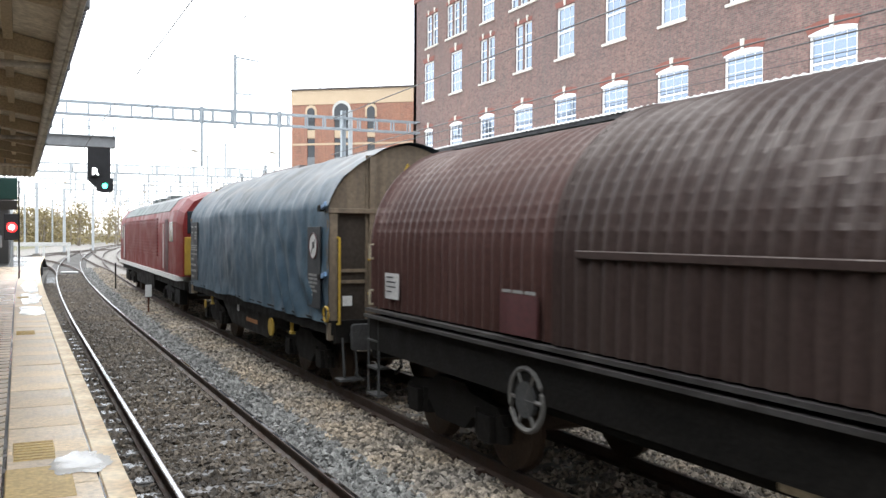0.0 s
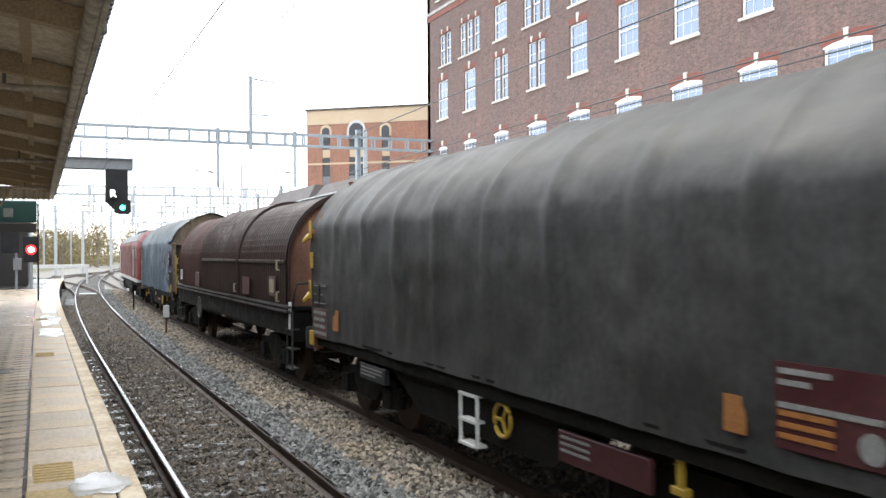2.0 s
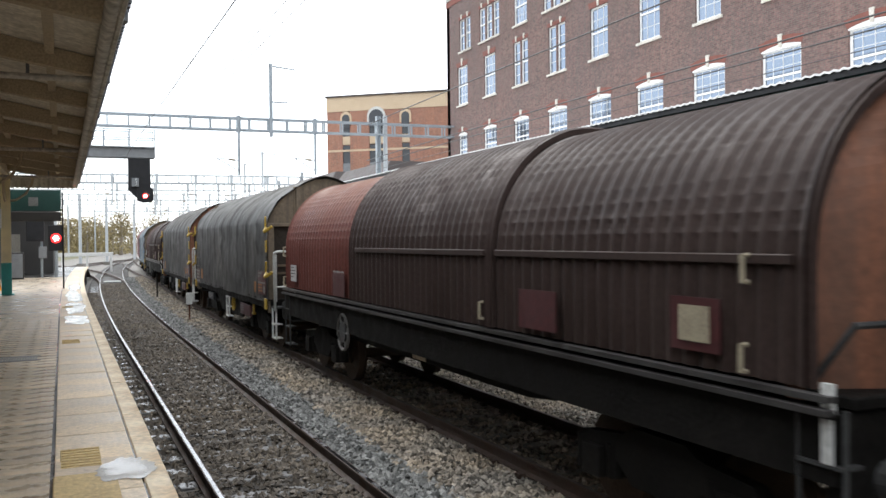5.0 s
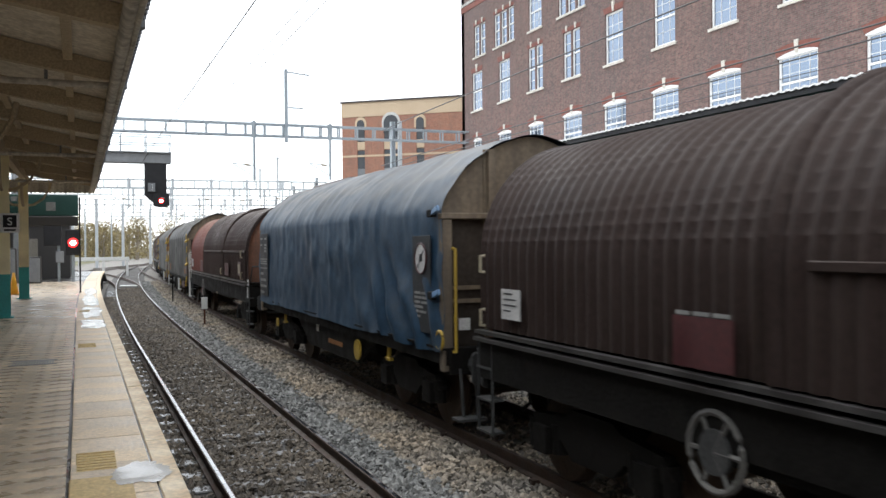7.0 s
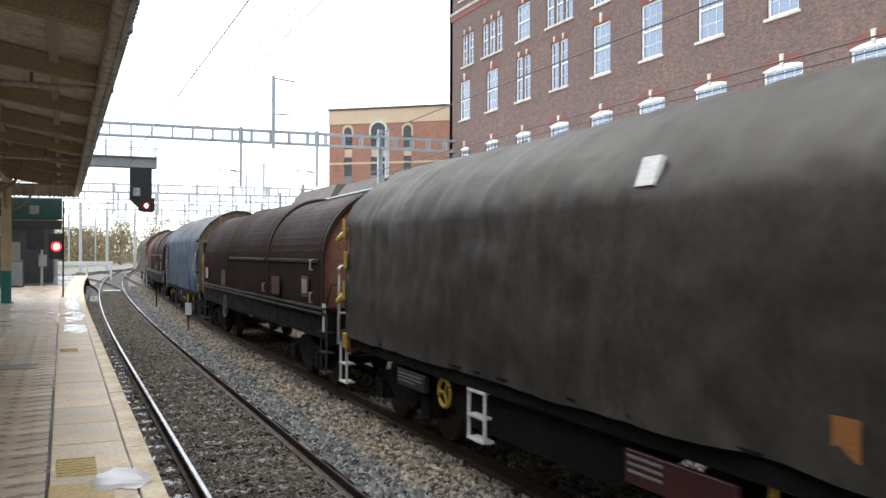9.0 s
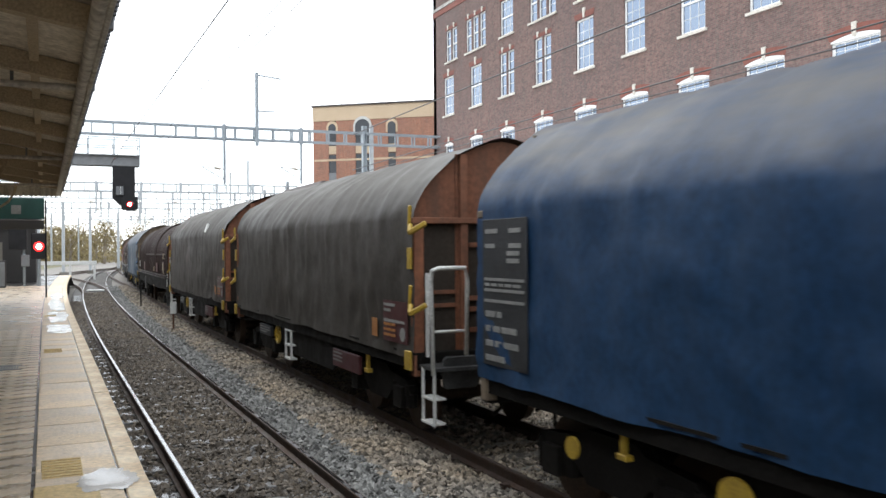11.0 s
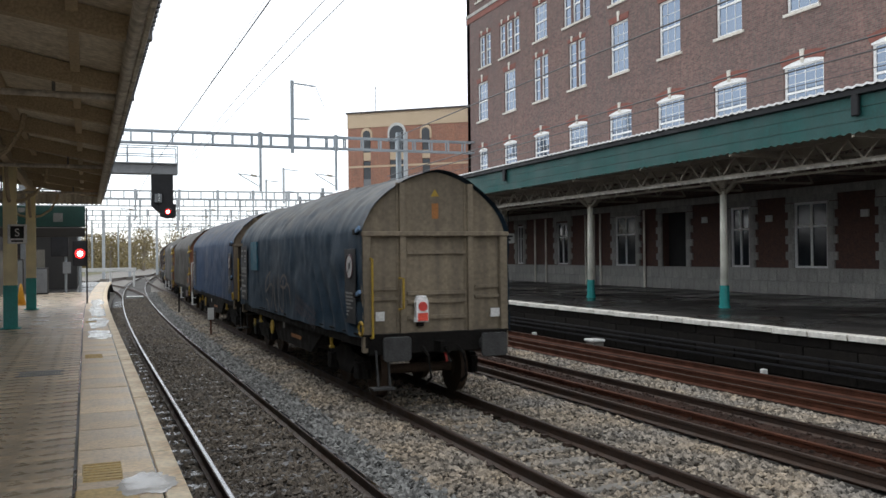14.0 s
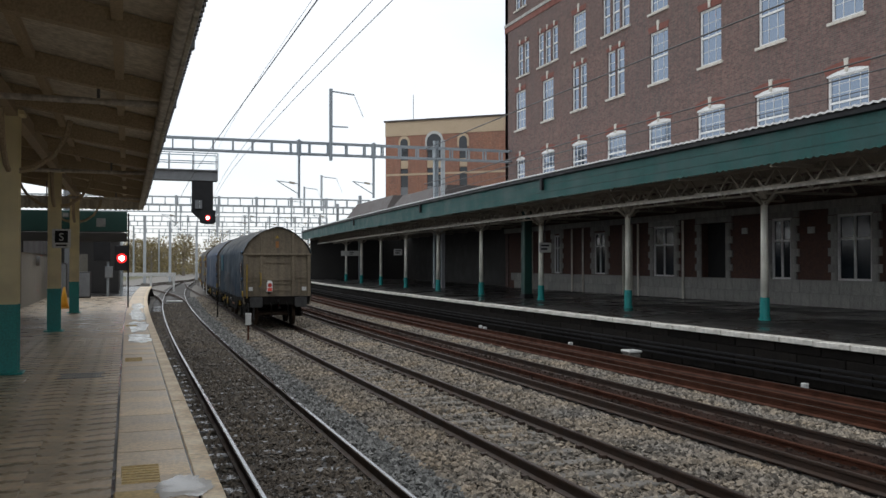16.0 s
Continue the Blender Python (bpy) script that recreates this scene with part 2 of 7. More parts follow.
SIGNWHITE = surf("white_sign_paint", (0.46, 0.45, 0.44), (0.38, 0.37, 0.36), 4, 0.6)
CREAMPLATE = surf("yellowed_cream_plate", (0.3, 0.26, 0.18), (0.24, 0.2, 0.14), 6, 0.6)
ENDTAN = surf("dirty_tan_end_panel", (0.2, 0.15, 0.098), (0.12, 0.094, 0.066), 0.9, 0.75, 0, 0.2, 16, ((0.07, 0.055, 0.042), 0.7))
ENDDARK = surf("dirty_brown_grey_end_panel", (0.215, 0.172, 0.115), (0.15, 0.122, 0.085), 0.9, 0.75, 0, 0.2, 16, ((0.085, 0.068, 0.05), 0.55))
ENDBLUE = surf("worn_blue_end_patch", (0.1, 0.2, 0.36), (0.16, 0.24, 0.34), 2, 0.65)
YELLOW = surf("yellow_fitting_paint", (0.36, 0.235, 0.022), (0.28, 0.18, 0.022), 5, 0.55, 0, 0.1)
ORANGE = surf("orange_label", (0.3, 0.115, 0.025), (0.24, 0.1, 0.025), 4, 0.6)
OFFWHITE = surf("off_white_handrail_paint", (0.52, 0.52, 0.5), (0.6, 0.6, 0.575), 4, 0.5, 0, 0.1)
MARKING = surf("faint_white_marking", (0.16, 0.16, 0.155), (0.21, 0.21, 0.2), 5, 0.7)
GRAFFITI = surf("thin_brown_graffiti_paint", (0.075, 0.06, 0.055), (0.1, 0.08, 0.072), 5, 0.7)
REDSPRAY = surf("faded_red_spray_paint", (0.05, 0.03, 0.034), (0.035, 0.03, 0.04), 6, 0.7)
CYANPATCH = surf("teal_tarpaulin_patch", (0.018, 0.085, 0.12), (0.024, 0.1, 0.14), 3, 0.6, spec=0.2)
GREYPANEL = surf("dark_grey_data_panel", (0.024, 0.025, 0.027), (0.034, 0.035, 0.037), 2, 0.6, spec=0.2)
LOCORED = surf("loco_red_paint", (0.13, 0.011, 0.012), (0.16, 0.016, 0.014), 1.5, 0.5, 0, 0.05, 20, ((0.12, 0.03, 0.026), 0.4), spec=0.2)
LOCODARK = surf("loco_roof_grey", (0.05, 0.06, 0.06), (0.08, 0.09, 0.09), 1.5, 0.5)


def chipped(m, colour, amount):
    """Paint worn pale in small squares between the pressed creases, gathered in patches."""
    n, l = m.node_tree.nodes, m.node_tree.links
    b = n["Principled BSDF"]
    old = b.inputs["Base Color"].links[0].from_socket
    co = n.new("ShaderNodeTexCoord")
    snap = n.new("ShaderNodeVectorMath")
    snap.operation = "SNAP"
    snap.inputs[1].default_value = (9.0, 0.19, 0.11)
    l.new(co.outputs["Object"], snap.inputs[0])
    cell = n.new("ShaderNodeTexWhiteNoise")
    l.new(snap.outputs["Vector"], cell.inputs["Vector"])
    ns = n.new("ShaderNodeTexNoise")
    ns.inputs["Scale"].default_value, ns.inputs["Detail"].default_value = 0.55, 3
    l.new(co.outputs["Object"], ns.inputs["Vector"])
    zone = n.new("ShaderNodeMapRange")
    zone.inputs["From Min"].default_value, zone.inputs["From Max"].default_value = 0.5, 0.72
    l.new(ns.outputs["Fac"], zone.inputs["Value"])
    geo = n.new("ShaderNodeNewGeometry")
    sep = n.new("ShaderNodeSeparateXYZ")
    l.new(geo.outputs["Normal"], sep.inputs[0])
    up = n.new("ShaderNodeMapRange")
    up.inputs["From Min"].default_value, up.inputs["From Max"].default_value = 0.05, 0.4
    l.new(sep.outputs["Z"], up.inputs["Value"])
    last = None
    for sock in (cell.outputs["Value"], zone.outputs["Result"], up.outputs["Result"]):
        if last is None:
            last = sock
            continue
        mul = n.new("ShaderNodeMath")
        mul.operation = "MULTIPLY"
        l.new(last, mul.inputs[0]), l.new(sock, mul.inputs[1])
        last = mul.outputs[0]
    fin = n.new("ShaderNodeMath")
    fin.operation = "MULTIPLY"
    fin.inputs[1].default_value = amount
    l.new(last, fin.inputs[0])
    mix = n.new("ShaderNodeMix")
    mix.data_type = "RGBA"
    mix.inputs[7].default_value = (*colour, 1)
    l.new(fin.outputs[0], mix.inputs["Factor"])
    l.new(old, mix.inputs[6])
    l.new(mix.outputs[2], b.inputs["Base Color"])


def pale_topped(m, colour, amount):
    """A paler colour on the upper faces, in patches."""
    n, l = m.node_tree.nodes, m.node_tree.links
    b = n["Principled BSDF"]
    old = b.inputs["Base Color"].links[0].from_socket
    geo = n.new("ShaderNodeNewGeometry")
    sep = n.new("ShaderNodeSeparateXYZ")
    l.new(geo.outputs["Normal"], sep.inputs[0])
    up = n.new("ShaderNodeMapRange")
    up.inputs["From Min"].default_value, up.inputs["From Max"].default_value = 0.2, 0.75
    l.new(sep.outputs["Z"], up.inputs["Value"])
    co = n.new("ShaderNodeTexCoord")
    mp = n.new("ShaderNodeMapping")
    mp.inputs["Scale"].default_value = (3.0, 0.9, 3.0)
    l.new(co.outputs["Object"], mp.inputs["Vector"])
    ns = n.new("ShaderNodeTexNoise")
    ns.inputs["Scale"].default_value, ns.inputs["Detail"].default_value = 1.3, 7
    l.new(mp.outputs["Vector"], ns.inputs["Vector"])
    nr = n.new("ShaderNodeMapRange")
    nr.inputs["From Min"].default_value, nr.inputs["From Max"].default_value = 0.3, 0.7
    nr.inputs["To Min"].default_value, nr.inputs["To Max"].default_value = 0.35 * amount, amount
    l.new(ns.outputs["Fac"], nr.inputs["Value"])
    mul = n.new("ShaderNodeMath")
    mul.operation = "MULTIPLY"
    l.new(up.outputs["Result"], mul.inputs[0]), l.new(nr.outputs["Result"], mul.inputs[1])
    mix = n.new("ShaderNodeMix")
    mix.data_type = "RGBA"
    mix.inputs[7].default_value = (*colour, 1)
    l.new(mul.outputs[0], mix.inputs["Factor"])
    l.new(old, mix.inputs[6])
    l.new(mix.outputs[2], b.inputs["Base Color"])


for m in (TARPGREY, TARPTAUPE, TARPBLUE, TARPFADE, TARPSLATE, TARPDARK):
    pale_topped(m, (0.085, 0.079, 0.07), 0.9)
pale_topped(HOODBROWN, (0.045, 0.03, 0.025), 0.6)
pale_topped(HOODRED, (0.2, 0.095, 0.058), 0.75)
pale_topped(HOODMAROON, (0.075, 0.045, 0.036), 0.5)
pale_topped(HOODUMBER, (0.036, 0.024, 0.02), 0.6)
chipped(HOODBROWN, (0.26, 0.23, 0.215), 0.6)
chipped(HOODMAROON, (0.3, 0.25, 0.23), 0.35)
HALO = glow("red_lens", (1.0, 0.02, 0.02), 3.0)
WHITECORE = glow("hot_signal_core", (1.0, 0.75, 0.75), 12)
GREENLAMP = glow("green_signal_light", (0.05, 0.9, 0.55), 6)
RLIGHT = glow("white_route_light", (0.9, 0.95, 0.95), 1.6)
REDPLAIN = surf("red_lamp_face", (0.5, 0.04, 0.03), (0.55, 0.05, 0.04), 4, 0.4)
ORANGECONE = surf("orange_cone_plastic", (0.8, 0.42, 0.03), (0.75, 0.38, 0.03), 3, 0.5)
# tan leaf and bark, made paler to carry the haze of distance
LEAF = surf("hazy_autumn_leaf", (0.2, 0.165, 0.075), (0.27, 0.21, 0.1), 0.6, 0.8, 0, 0.0, 5, islands=0.4)
BARK = surf("hazy_grey_bark", (0.22, 0.19, 0.155), (0.28, 0.24, 0.2), 3, 0.9)
GRASS = surf("trackside_grass", (0.10, 0.11, 0.05), (0.15, 0.13, 0.07), 0.2, 0.9, 0, 0.5, 8)
WALLCREAM = surf("grubby_cream_wall", (0.2, 0.185, 0.155), (0.27, 0.25, 0.21), 1, 0.8, 0, 0.2, 20, ((0.16, 0.14, 0.11), 0.5))
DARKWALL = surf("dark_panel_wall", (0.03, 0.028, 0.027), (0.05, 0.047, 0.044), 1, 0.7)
SLATE = surf("dark_slate_roof", (0.06, 0.05, 0.048), (0.09, 0.075, 0.07), 1.5, 0.7)
NIGHT = surf("dim_interior", (0.012, 0.012, 0.013), (0.02, 0.02, 0.02), 1, 0.8)
BLIND = surf("pale_window_blind", (0.55, 0.59, 0.64), (0.66, 0.69, 0.73), 0.8, 0.6, 0, 0, 6)


def glazing():
    m = bpy.data.materials.new("window_glass")
    m.use_nodes = True
    b = m.node_tree.nodes["Principled BSDF"]
    b.inputs["Base Color"].default_value = (0.21, 0.255, 0.32, 1)
    b.inputs["Roughness"].default_value = 0.05
    b.inputs["Metallic"].default_value = 0.9
    return m


GLASS = glazing()
DARKGLASS = surf("dark_window_glass", (0.02, 0.024, 0.03), (0.03, 0.036, 0.042), 0.6, 0.08, 0, 0)


BEAMDK = surf("dusty_pale_ironwork", (0.36, 0.32, 0.26), (0.44, 0.4, 0.33), 2, 0.7)
OFFGREY = surf("scuffed_pale_grey_paint", (0.075, 0.07, 0.064), (0.11, 0.104, 0.096), 4, 0.6, 0, 0.1)


# ---------- mesh building ----------
class Shape:
    """Verts and faces of one mesh."""

    def __init__(self):
        self.v, self.f = [], []

    def add(self, verts, faces):
        k = len(self.v)
        self.v += [tuple(p) for p in verts]
        self.f += [tuple(i + k for i in q) for q in faces]
        return self

    def box(self, x0, x1, y0, y1, z0, z1):
        x0, x1, y0, y1, z0, z1 = min(x0, x1), max(x0, x1), min(y0, y1), max(y0, y1), min(z0, z1), max(z0, z1)
        return self.add([(x0, y0, z0), (x1, y0, z0), (x1, y1, z0), (x0, y1, z0), (x0, y0, z1), (x1, y0, z1), (x1, y1, z1), (x0, y1, z1)],
                        [(3, 2, 1, 0), (4, 5, 6, 7), (0, 1, 5, 4), (1, 2, 6, 5), (2, 3, 7, 6), (3, 0, 4, 7)])

    def beam(self, a, b, w, h):
        """A square bar from a to b."""
        a, b = Vector(a), Vector(b)
        d = (b - a).normalized()
        up = Vector((0, 0, 1)) if abs(d.z) < 0.95 else Vector((0, 1, 0))
        s = d.cross(up).normalized()
        u = s.cross(d)
        c = [s * (i * w / 2) + u * (j * h / 2) for i, j in ((-1, -1), (1, -1), (1, 1), (-1, 1))]
        return self.add([a + q for q in c] + [b + q for q in c],
                        [(0, 1, 2, 3), (7, 6, 5, 4), (0, 4, 5, 1), (1, 5, 6, 2), (2, 6, 7, 3), (3, 7, 4, 0)])

    def tube(self, pts, r, n=8):
        pts = [Vector(p) for p in pts]
        rr = r if isinstance(r, (list, tuple)) else [r] * len(pts)
        rings = []
        for i, p in enumerate(pts):
            d = (pts[min(i + 1, len(pts) - 1)] - pts[max(i - 1, 0)]).normalized()
            up = Vector((0, 0, 1)) if abs(d.z) < 0.9 else Vector((0, 1, 0))
            s = d.cross(up).normalized()
            u = s.cross(d)
            rings.append([p + (s * math.cos(a) + u * math.sin(a)) * rr[i] for a in [2 * math.pi * k / n for k in range(n)]])
        v = [q for ring in rings for q in ring]
        f = [(i * n + k, i * n + (k + 1) % n, (i + 1) * n + (k + 1) % n, (i + 1) * n + k) for i in range(len(pts) - 1) for k in range(n)]
        f += [tuple(range(n - 1, -1, -1)), tuple((len(pts) - 1) * n + k for k in range(n))]
        return self.add(v, f)

    def prism(self, outline, axis, a, b):
        """An outline of (u, v) pushed along an axis from a to b. x: (y, z); y: (x, z); z: (x, y)."""
        def at(u, v, w):
            return {"x": (w, u, v), "y": (u, w, v), "z": (u, v, w)}[axis]
        n = len(outline)
        v = [at(*p, a) for p in outline] + [at(*p, b) for p in outline]
        return self.add(v, [tuple(range(n)), tuple(range(2 * n - 1, n - 1, -1))] + [(i, i + n, (i + 1) % n + n, (i + 1) % n) for i in range(n)])

    def sheet(self, rows, close=False):
        """A quad grid through rows of points."""
        n = len(rows[0])
        v = [p for r in rows for p in r]
        f = [(i * n + k, i * n + k + 1, (i + 1) * n + k + 1, (i + 1) * n + k) for i in range(len(rows) - 1) for k in range(n - 1)]
        return self.add(v, f)


def link(name, shape, material, parent=None, label="", smooth=False, bevel=0.0):
    me = bpy.data.meshes.new(name)
    me.from_pydata(shape.v, [], shape.f)
    bm = bmesh.new()
    bm.from_mesh(me)
    bmesh.ops.recalc_face_normals(bm, faces=bm.faces)
    if bevel:
        bmesh.ops.bevel(bm, geom=[e for e in bm.edges if e.is_manifold and e.calc_face_angle(0) > 0.6], offset=bevel, segments=1, affect="EDGES")
    bm.to_mesh(me)
    bm.free()
    for m in (material if isinstance(material, (list, tuple)) else [material]):
        me.materials.append(m)
    if smooth:
        me.polygons.foreach_set("use_smooth", [True] * len(me.polygons))
    ob = new(name, me)
    if parent:
        ob.parent = parent
    if label:
        ob["label"] = label
    return ob


def part(name, shape, material, parent, label="", smooth=False, bevel=0.0):
    return link(name, shape, material, parent, label, smooth, bevel)


def empty(name, m=None):
    ob = new(name)
    ob.empty_display_size = 0.2
    if m is not None:
        ob.matrix_basis = m
    return ob


def bend(y):
    """How far the railway has swung to the right, y metres along it."""
    return 0.00055 * max(0.0, y - 22.0) ** 2


def slope(y):
    return 0.0011 * max(0.0, y - 22.0)


def on_line(x, y, z=0.0):
    """The pose of a thing beside the railway, turned with the curve."""
    return Matrix.Translation((x + bend(y), y, z)) @ Matrix.Rotation(-math.atan(slope(y)), 4, "Z")


def ribbon(outline, y0, y1, step=2.0):
    """An outline of (x, z), swept along the railway."""
    ys = [y0]
    while ys[-1] < y1 - 1e-6:
        ys.append(min(y1, ys[-1] + (step if ys[-1] >= 20 or y1 < 20 else max(step, 20 - ys[-1]))))
    s = Shape()
    n = len(outline)
    v = [(x + bend(y), y, z) for y in ys for x, z in outline]
    f = [(i * n + k, i * n + (k + 1) % n, (i + 1) * n + (k + 1) % n, (i + 1) * n + k) for i in range(len(ys) - 1) for k in range(n)]
    f += [tuple(range(n)), tuple((len(ys) - 1) * n + k for k in range(n - 1, -1, -1))]
    return s.add(v, f)


def structure(ob, label, category):
    return tagged(ob, label, category, kind="structure")

# ---------- ground and tracks ----------
ground = Shape().sheet([[(-1500, y, -0.24), (1500, y, -0.24)] for y in (-800, 0, 3000)])
structure(link("ground", ground, BALLAST), "grey stone ballast between the railway tracks", "ground")

LINES = [(2.14, RAILTOP, RAILSIDE), (5.52, RAILDULL, RAILSIDE), (8.93, RAILDULL, RAILSIDE), (12.04, RAILDULL, RAILRED)]
RAIL_OUT = [(-0.07, -0.159), (0.07, -0.159), (0.07, -0.148), (0.012, -0.125), (0.012, -0.045), (0.034, -0.035), (0.034, -0.004), (-0.034, -0.004), (-0.034, -0.035), (-0.012, -0.045), (-0.012, -0.125), (-0.07, -0.148)]
TRACKS = []
for cx, head, side_paint in LINES:
    tr = empty("railway_track", pose(0, 0, 0))
    structure(tr, "pair of steel rails on sleepers in stone ballast", "railway track")
    for sg in (-1, 1):
        c = cx + sg * 0.7525
        r = part("rail", ribbon([(c + x, z) for x, z in RAIL_OUT], -14, 240, 4), side_paint, tr)
        part("rail_head", ribbon([(c - 0.021, -0.006), (c + 0.021, -0.006), (c + 0.021, 0.0), (c - 0.021, 0.0)], -14, 240, 4), head, r)
    if cx > 8:
        c = cx - 0.1
        part("rusty_rail", ribbon([(c + x, z - 0.02) for x, z in RAIL_OUT], -14, 120, 4), RAILRED, tr, "rust-red spare rail lying between the rails")
    TRACKS.append(tr)

# oily four-foot of the platform road, rusty beds of the far roads
structure(link("track_bed", ribbon([(0.75, -0.235), (3.35, -0.235), (3.3, -0.2), (0.8, -0.2)], -12, 120, 4), DARKBED), "dark oily ballast under the platform track", "track bed")
for cx in (8.93, 12.04):
    structure(link("track_bed", ribbon([(cx - 0.66, -0.235), (cx + 0.66, -0.235), (cx + 0.62, -0.13), (cx - 0.62, -0.13)], -12, 140, 4), RUSTBED), "rust-stained filled bed between worn rails", "track bed")
structure(link("track_bed", ribbon([(7.5, -0.238), (8.1, -0.238), (8.1, -0.2), (7.6, -0.2)], -12, 140, 4), DARKBED), "dark shoulder beside the rusty track", "track bed")


structure(link("track_bed", ribbon([(11.1, -0.238), (13.62, -0.238), (13.62, -0.2), (11.15, -0.2)], -12, 140, 4), DARKBED), "dark cess below the far platform wall", "track bed")


def stones(name, x0, x1, y0, y1, count, size, base, material, label, seed, crown=0.0):
    """Loose angular stones, scattered over a strip of the line."""
    rng = np.random.default_rng(seed)
    u = rng.random(count)
    y = y0 + (y1 - y0) * u ** 1.55
    x = x0 + (x1 - x0) * rng.random(count)
    r = size * (0.6 + 0.8 * rng.random(count)) * (1 + 0.012 * np.maximum(0, y - 10))
    octa = np.array([(1, 0, 0), (-1, 0, 0), (0, 1, 0), (0, -1, 0), (0, 0, 1), (0, 0, -1)], float)
    tri = np.array([(0, 2, 4), (2, 1, 4), (1, 3, 4), (3, 0, 4), (2, 0, 5), (1, 2, 5), (3, 1, 5), (0, 3, 5)])
    p = octa[None] * (0.65 + 0.7 * rng.random((count, 6, 1))) + (rng.random((count, 6, 3)) - 0.5) * 0.75
    a = rng.random(count) * 6.283
    ca, sa = np.cos(a)[:, None], np.sin(a)[:, None]
    px, py, pz = p[..., 0] * ca - p[..., 1] * sa, p[..., 0] * sa + p[..., 1] * ca, p[..., 2] * 0.75
    bx = 0.00055 * np.maximum(0, y - 22) ** 2
    mid = (x0 + x1) / 2
    z = base + 0.35 * r + rng.random(count) * 0.03 + crown * (1 - ((x - mid) / ((x1 - x0) / 2)) ** 2)
    v = np.stack([px * r[:, None] + (x + bx)[:, None], py * r[:, None] + y[:, None], pz * r[:, None] + z[:, None]], -1).reshape(-1, 3)
    f = (tri[None] + 6 * np.arange(count)[:, None, None]).reshape(-1, 3)
    me = bpy.data.meshes.new(name)
    me.from_pydata(v.tolist(), [], f.tolist())
    me.materials.append(material)
    return tagged(new(name, me), label, "ballast", kind="stuff")


stones("ballast_stones", 2.96, 3.75, 5, 70, 16000, 0.036, -0.215, BLUESTONES, "loose blue-grey ballast stones beside the platform track", 1, 0.02)
stones("ballast_stones", 3.6, 4.75, 5, 70, 24000, 0.036, -0.225, STONES, "loose buff ballast stones between two tracks", 8, 0.05)
stones("ballast_stones", 6.35, 8.0, 5, 70, 27000, 0.036, -0.225, STONES, "loose grey ballast stones beside the freight track", 2, 0.06)
stones("ballast_stones", 4.8, 6.25, 5, 60, 17000, 0.033, -0.225, STONES, "ballast stones between sleepers of the freight track", 3)
stones("ballast_stones", 9.75, 11.15, 7, 70, 19000, 0.036, -0.22, STONES, "loose grey ballast between the rusty tracks", 4, 0.05)
stones("oily_ballast_stones", 1.42, 2.86, 4, 60, 20000, 0.034, -0.205, DARKSTONES, "dark oily ballast stones in the platform track", 5)
stones("oily_ballast_stones", 0.72, 1.34, 4, 50, 7000, 0.034, -0.22, DARKSTONES, "dark oily ballast stones at the platform wall", 6)
stones("oily_ballast_stones", 8.25, 9.6, 7, 50, 6000, 0.03, -0.16, RUSTSTONES, "rusty stones between the worn rails", 7)


# ---------- near platform ----------
EDGE = 0.65
PZ = 0.915
near = empty("platform_near")
structure(near, "worn paved station platform with white edge", "platform")
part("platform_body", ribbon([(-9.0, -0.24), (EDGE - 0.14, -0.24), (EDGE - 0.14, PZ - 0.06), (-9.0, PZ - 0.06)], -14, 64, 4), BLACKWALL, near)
part("platform_joint_bed", ribbon([(-9.0, PZ - 0.06), (EDGE - 0.16, PZ - 0.06), (EDGE - 0.16, PZ - 0.012), (-9.0, PZ - 0.012)], -14, 64, 4), FARFLOOR, near)


def slab_mesh(name, w, l, h, material, c=0.008):
    s = Shape().prism([(-w / 2 + c, 0), (w / 2 - c, 0), (w / 2 - c, h - c), (w / 2 - 2 * c, h), (-w / 2 + 2 * c, h), (-w / 2 + c, h - c)], "y", -l / 2 + c, l / 2 - c)
    me = bpy.data.meshes.new(name)
    me.from_pydata(s.v, [], s.f)
    me.materials.append(material)
    return me


def lay(name, me, parent, x, y, z, tilt=0.0):
    ob = new(name, me)
    ob.parent = parent
    ob.matrix_basis = on_line(x, y, z) @ pose(0, 0, 0, tilt * random.uniform(-1, 1), tilt * random.uniform(-1, 1), 0)
    return ob


random.seed(5)
coping = slab_mesh("coping_stone", 0.18, 1.0, 0.1, COPING)
for k in range(76):
    lay("coping_stone", coping, near, EDGE - 0.09, -12 + 1.0 * k, PZ - 0.1 + random.uniform(0, 0.004), 0.2)
buff = slab_mesh("paving_slab", 0.55, 0.92, 0.05, SLAB, 0.005)
yellow = slab_mesh("tactile_slab", 0.3, 0.62, 0.05, YELSLAB)
for k in range(82):
    lay("paving_slab", buff, near, 0.195, -12 + 0.92 * k, PZ - 0.05 + random.uniform(0, 0.005), 0.25)
for y in (6.95, 15.2, 23.5):
    lay("yellow_slab", yellow, near, 0.1, y, PZ - 0.045)
yellow_big = slab_mesh("tactile_slab", 0.42, 0.8, 0.05, YELSLAB)
lay("yellow_slab", yellow_big, near, 0.12, 6.05, PZ - 0.0445)
ribs = Shape()
for y in (6.95, 15.2, 23.5):
    for k in range(7):
        ribs.box(-0.03, 0.23, y - 0.27 + 0.085 * k, y - 0.235 + 0.085 * k, PZ + 0.004, PZ + 0.011)
part("tactile_ribs", ribs, YELSLAB, near)
pav = slab_mesh("paver", 0.6, 0.3, 0.05, PAVE, 0.0012)
rest = Shape()
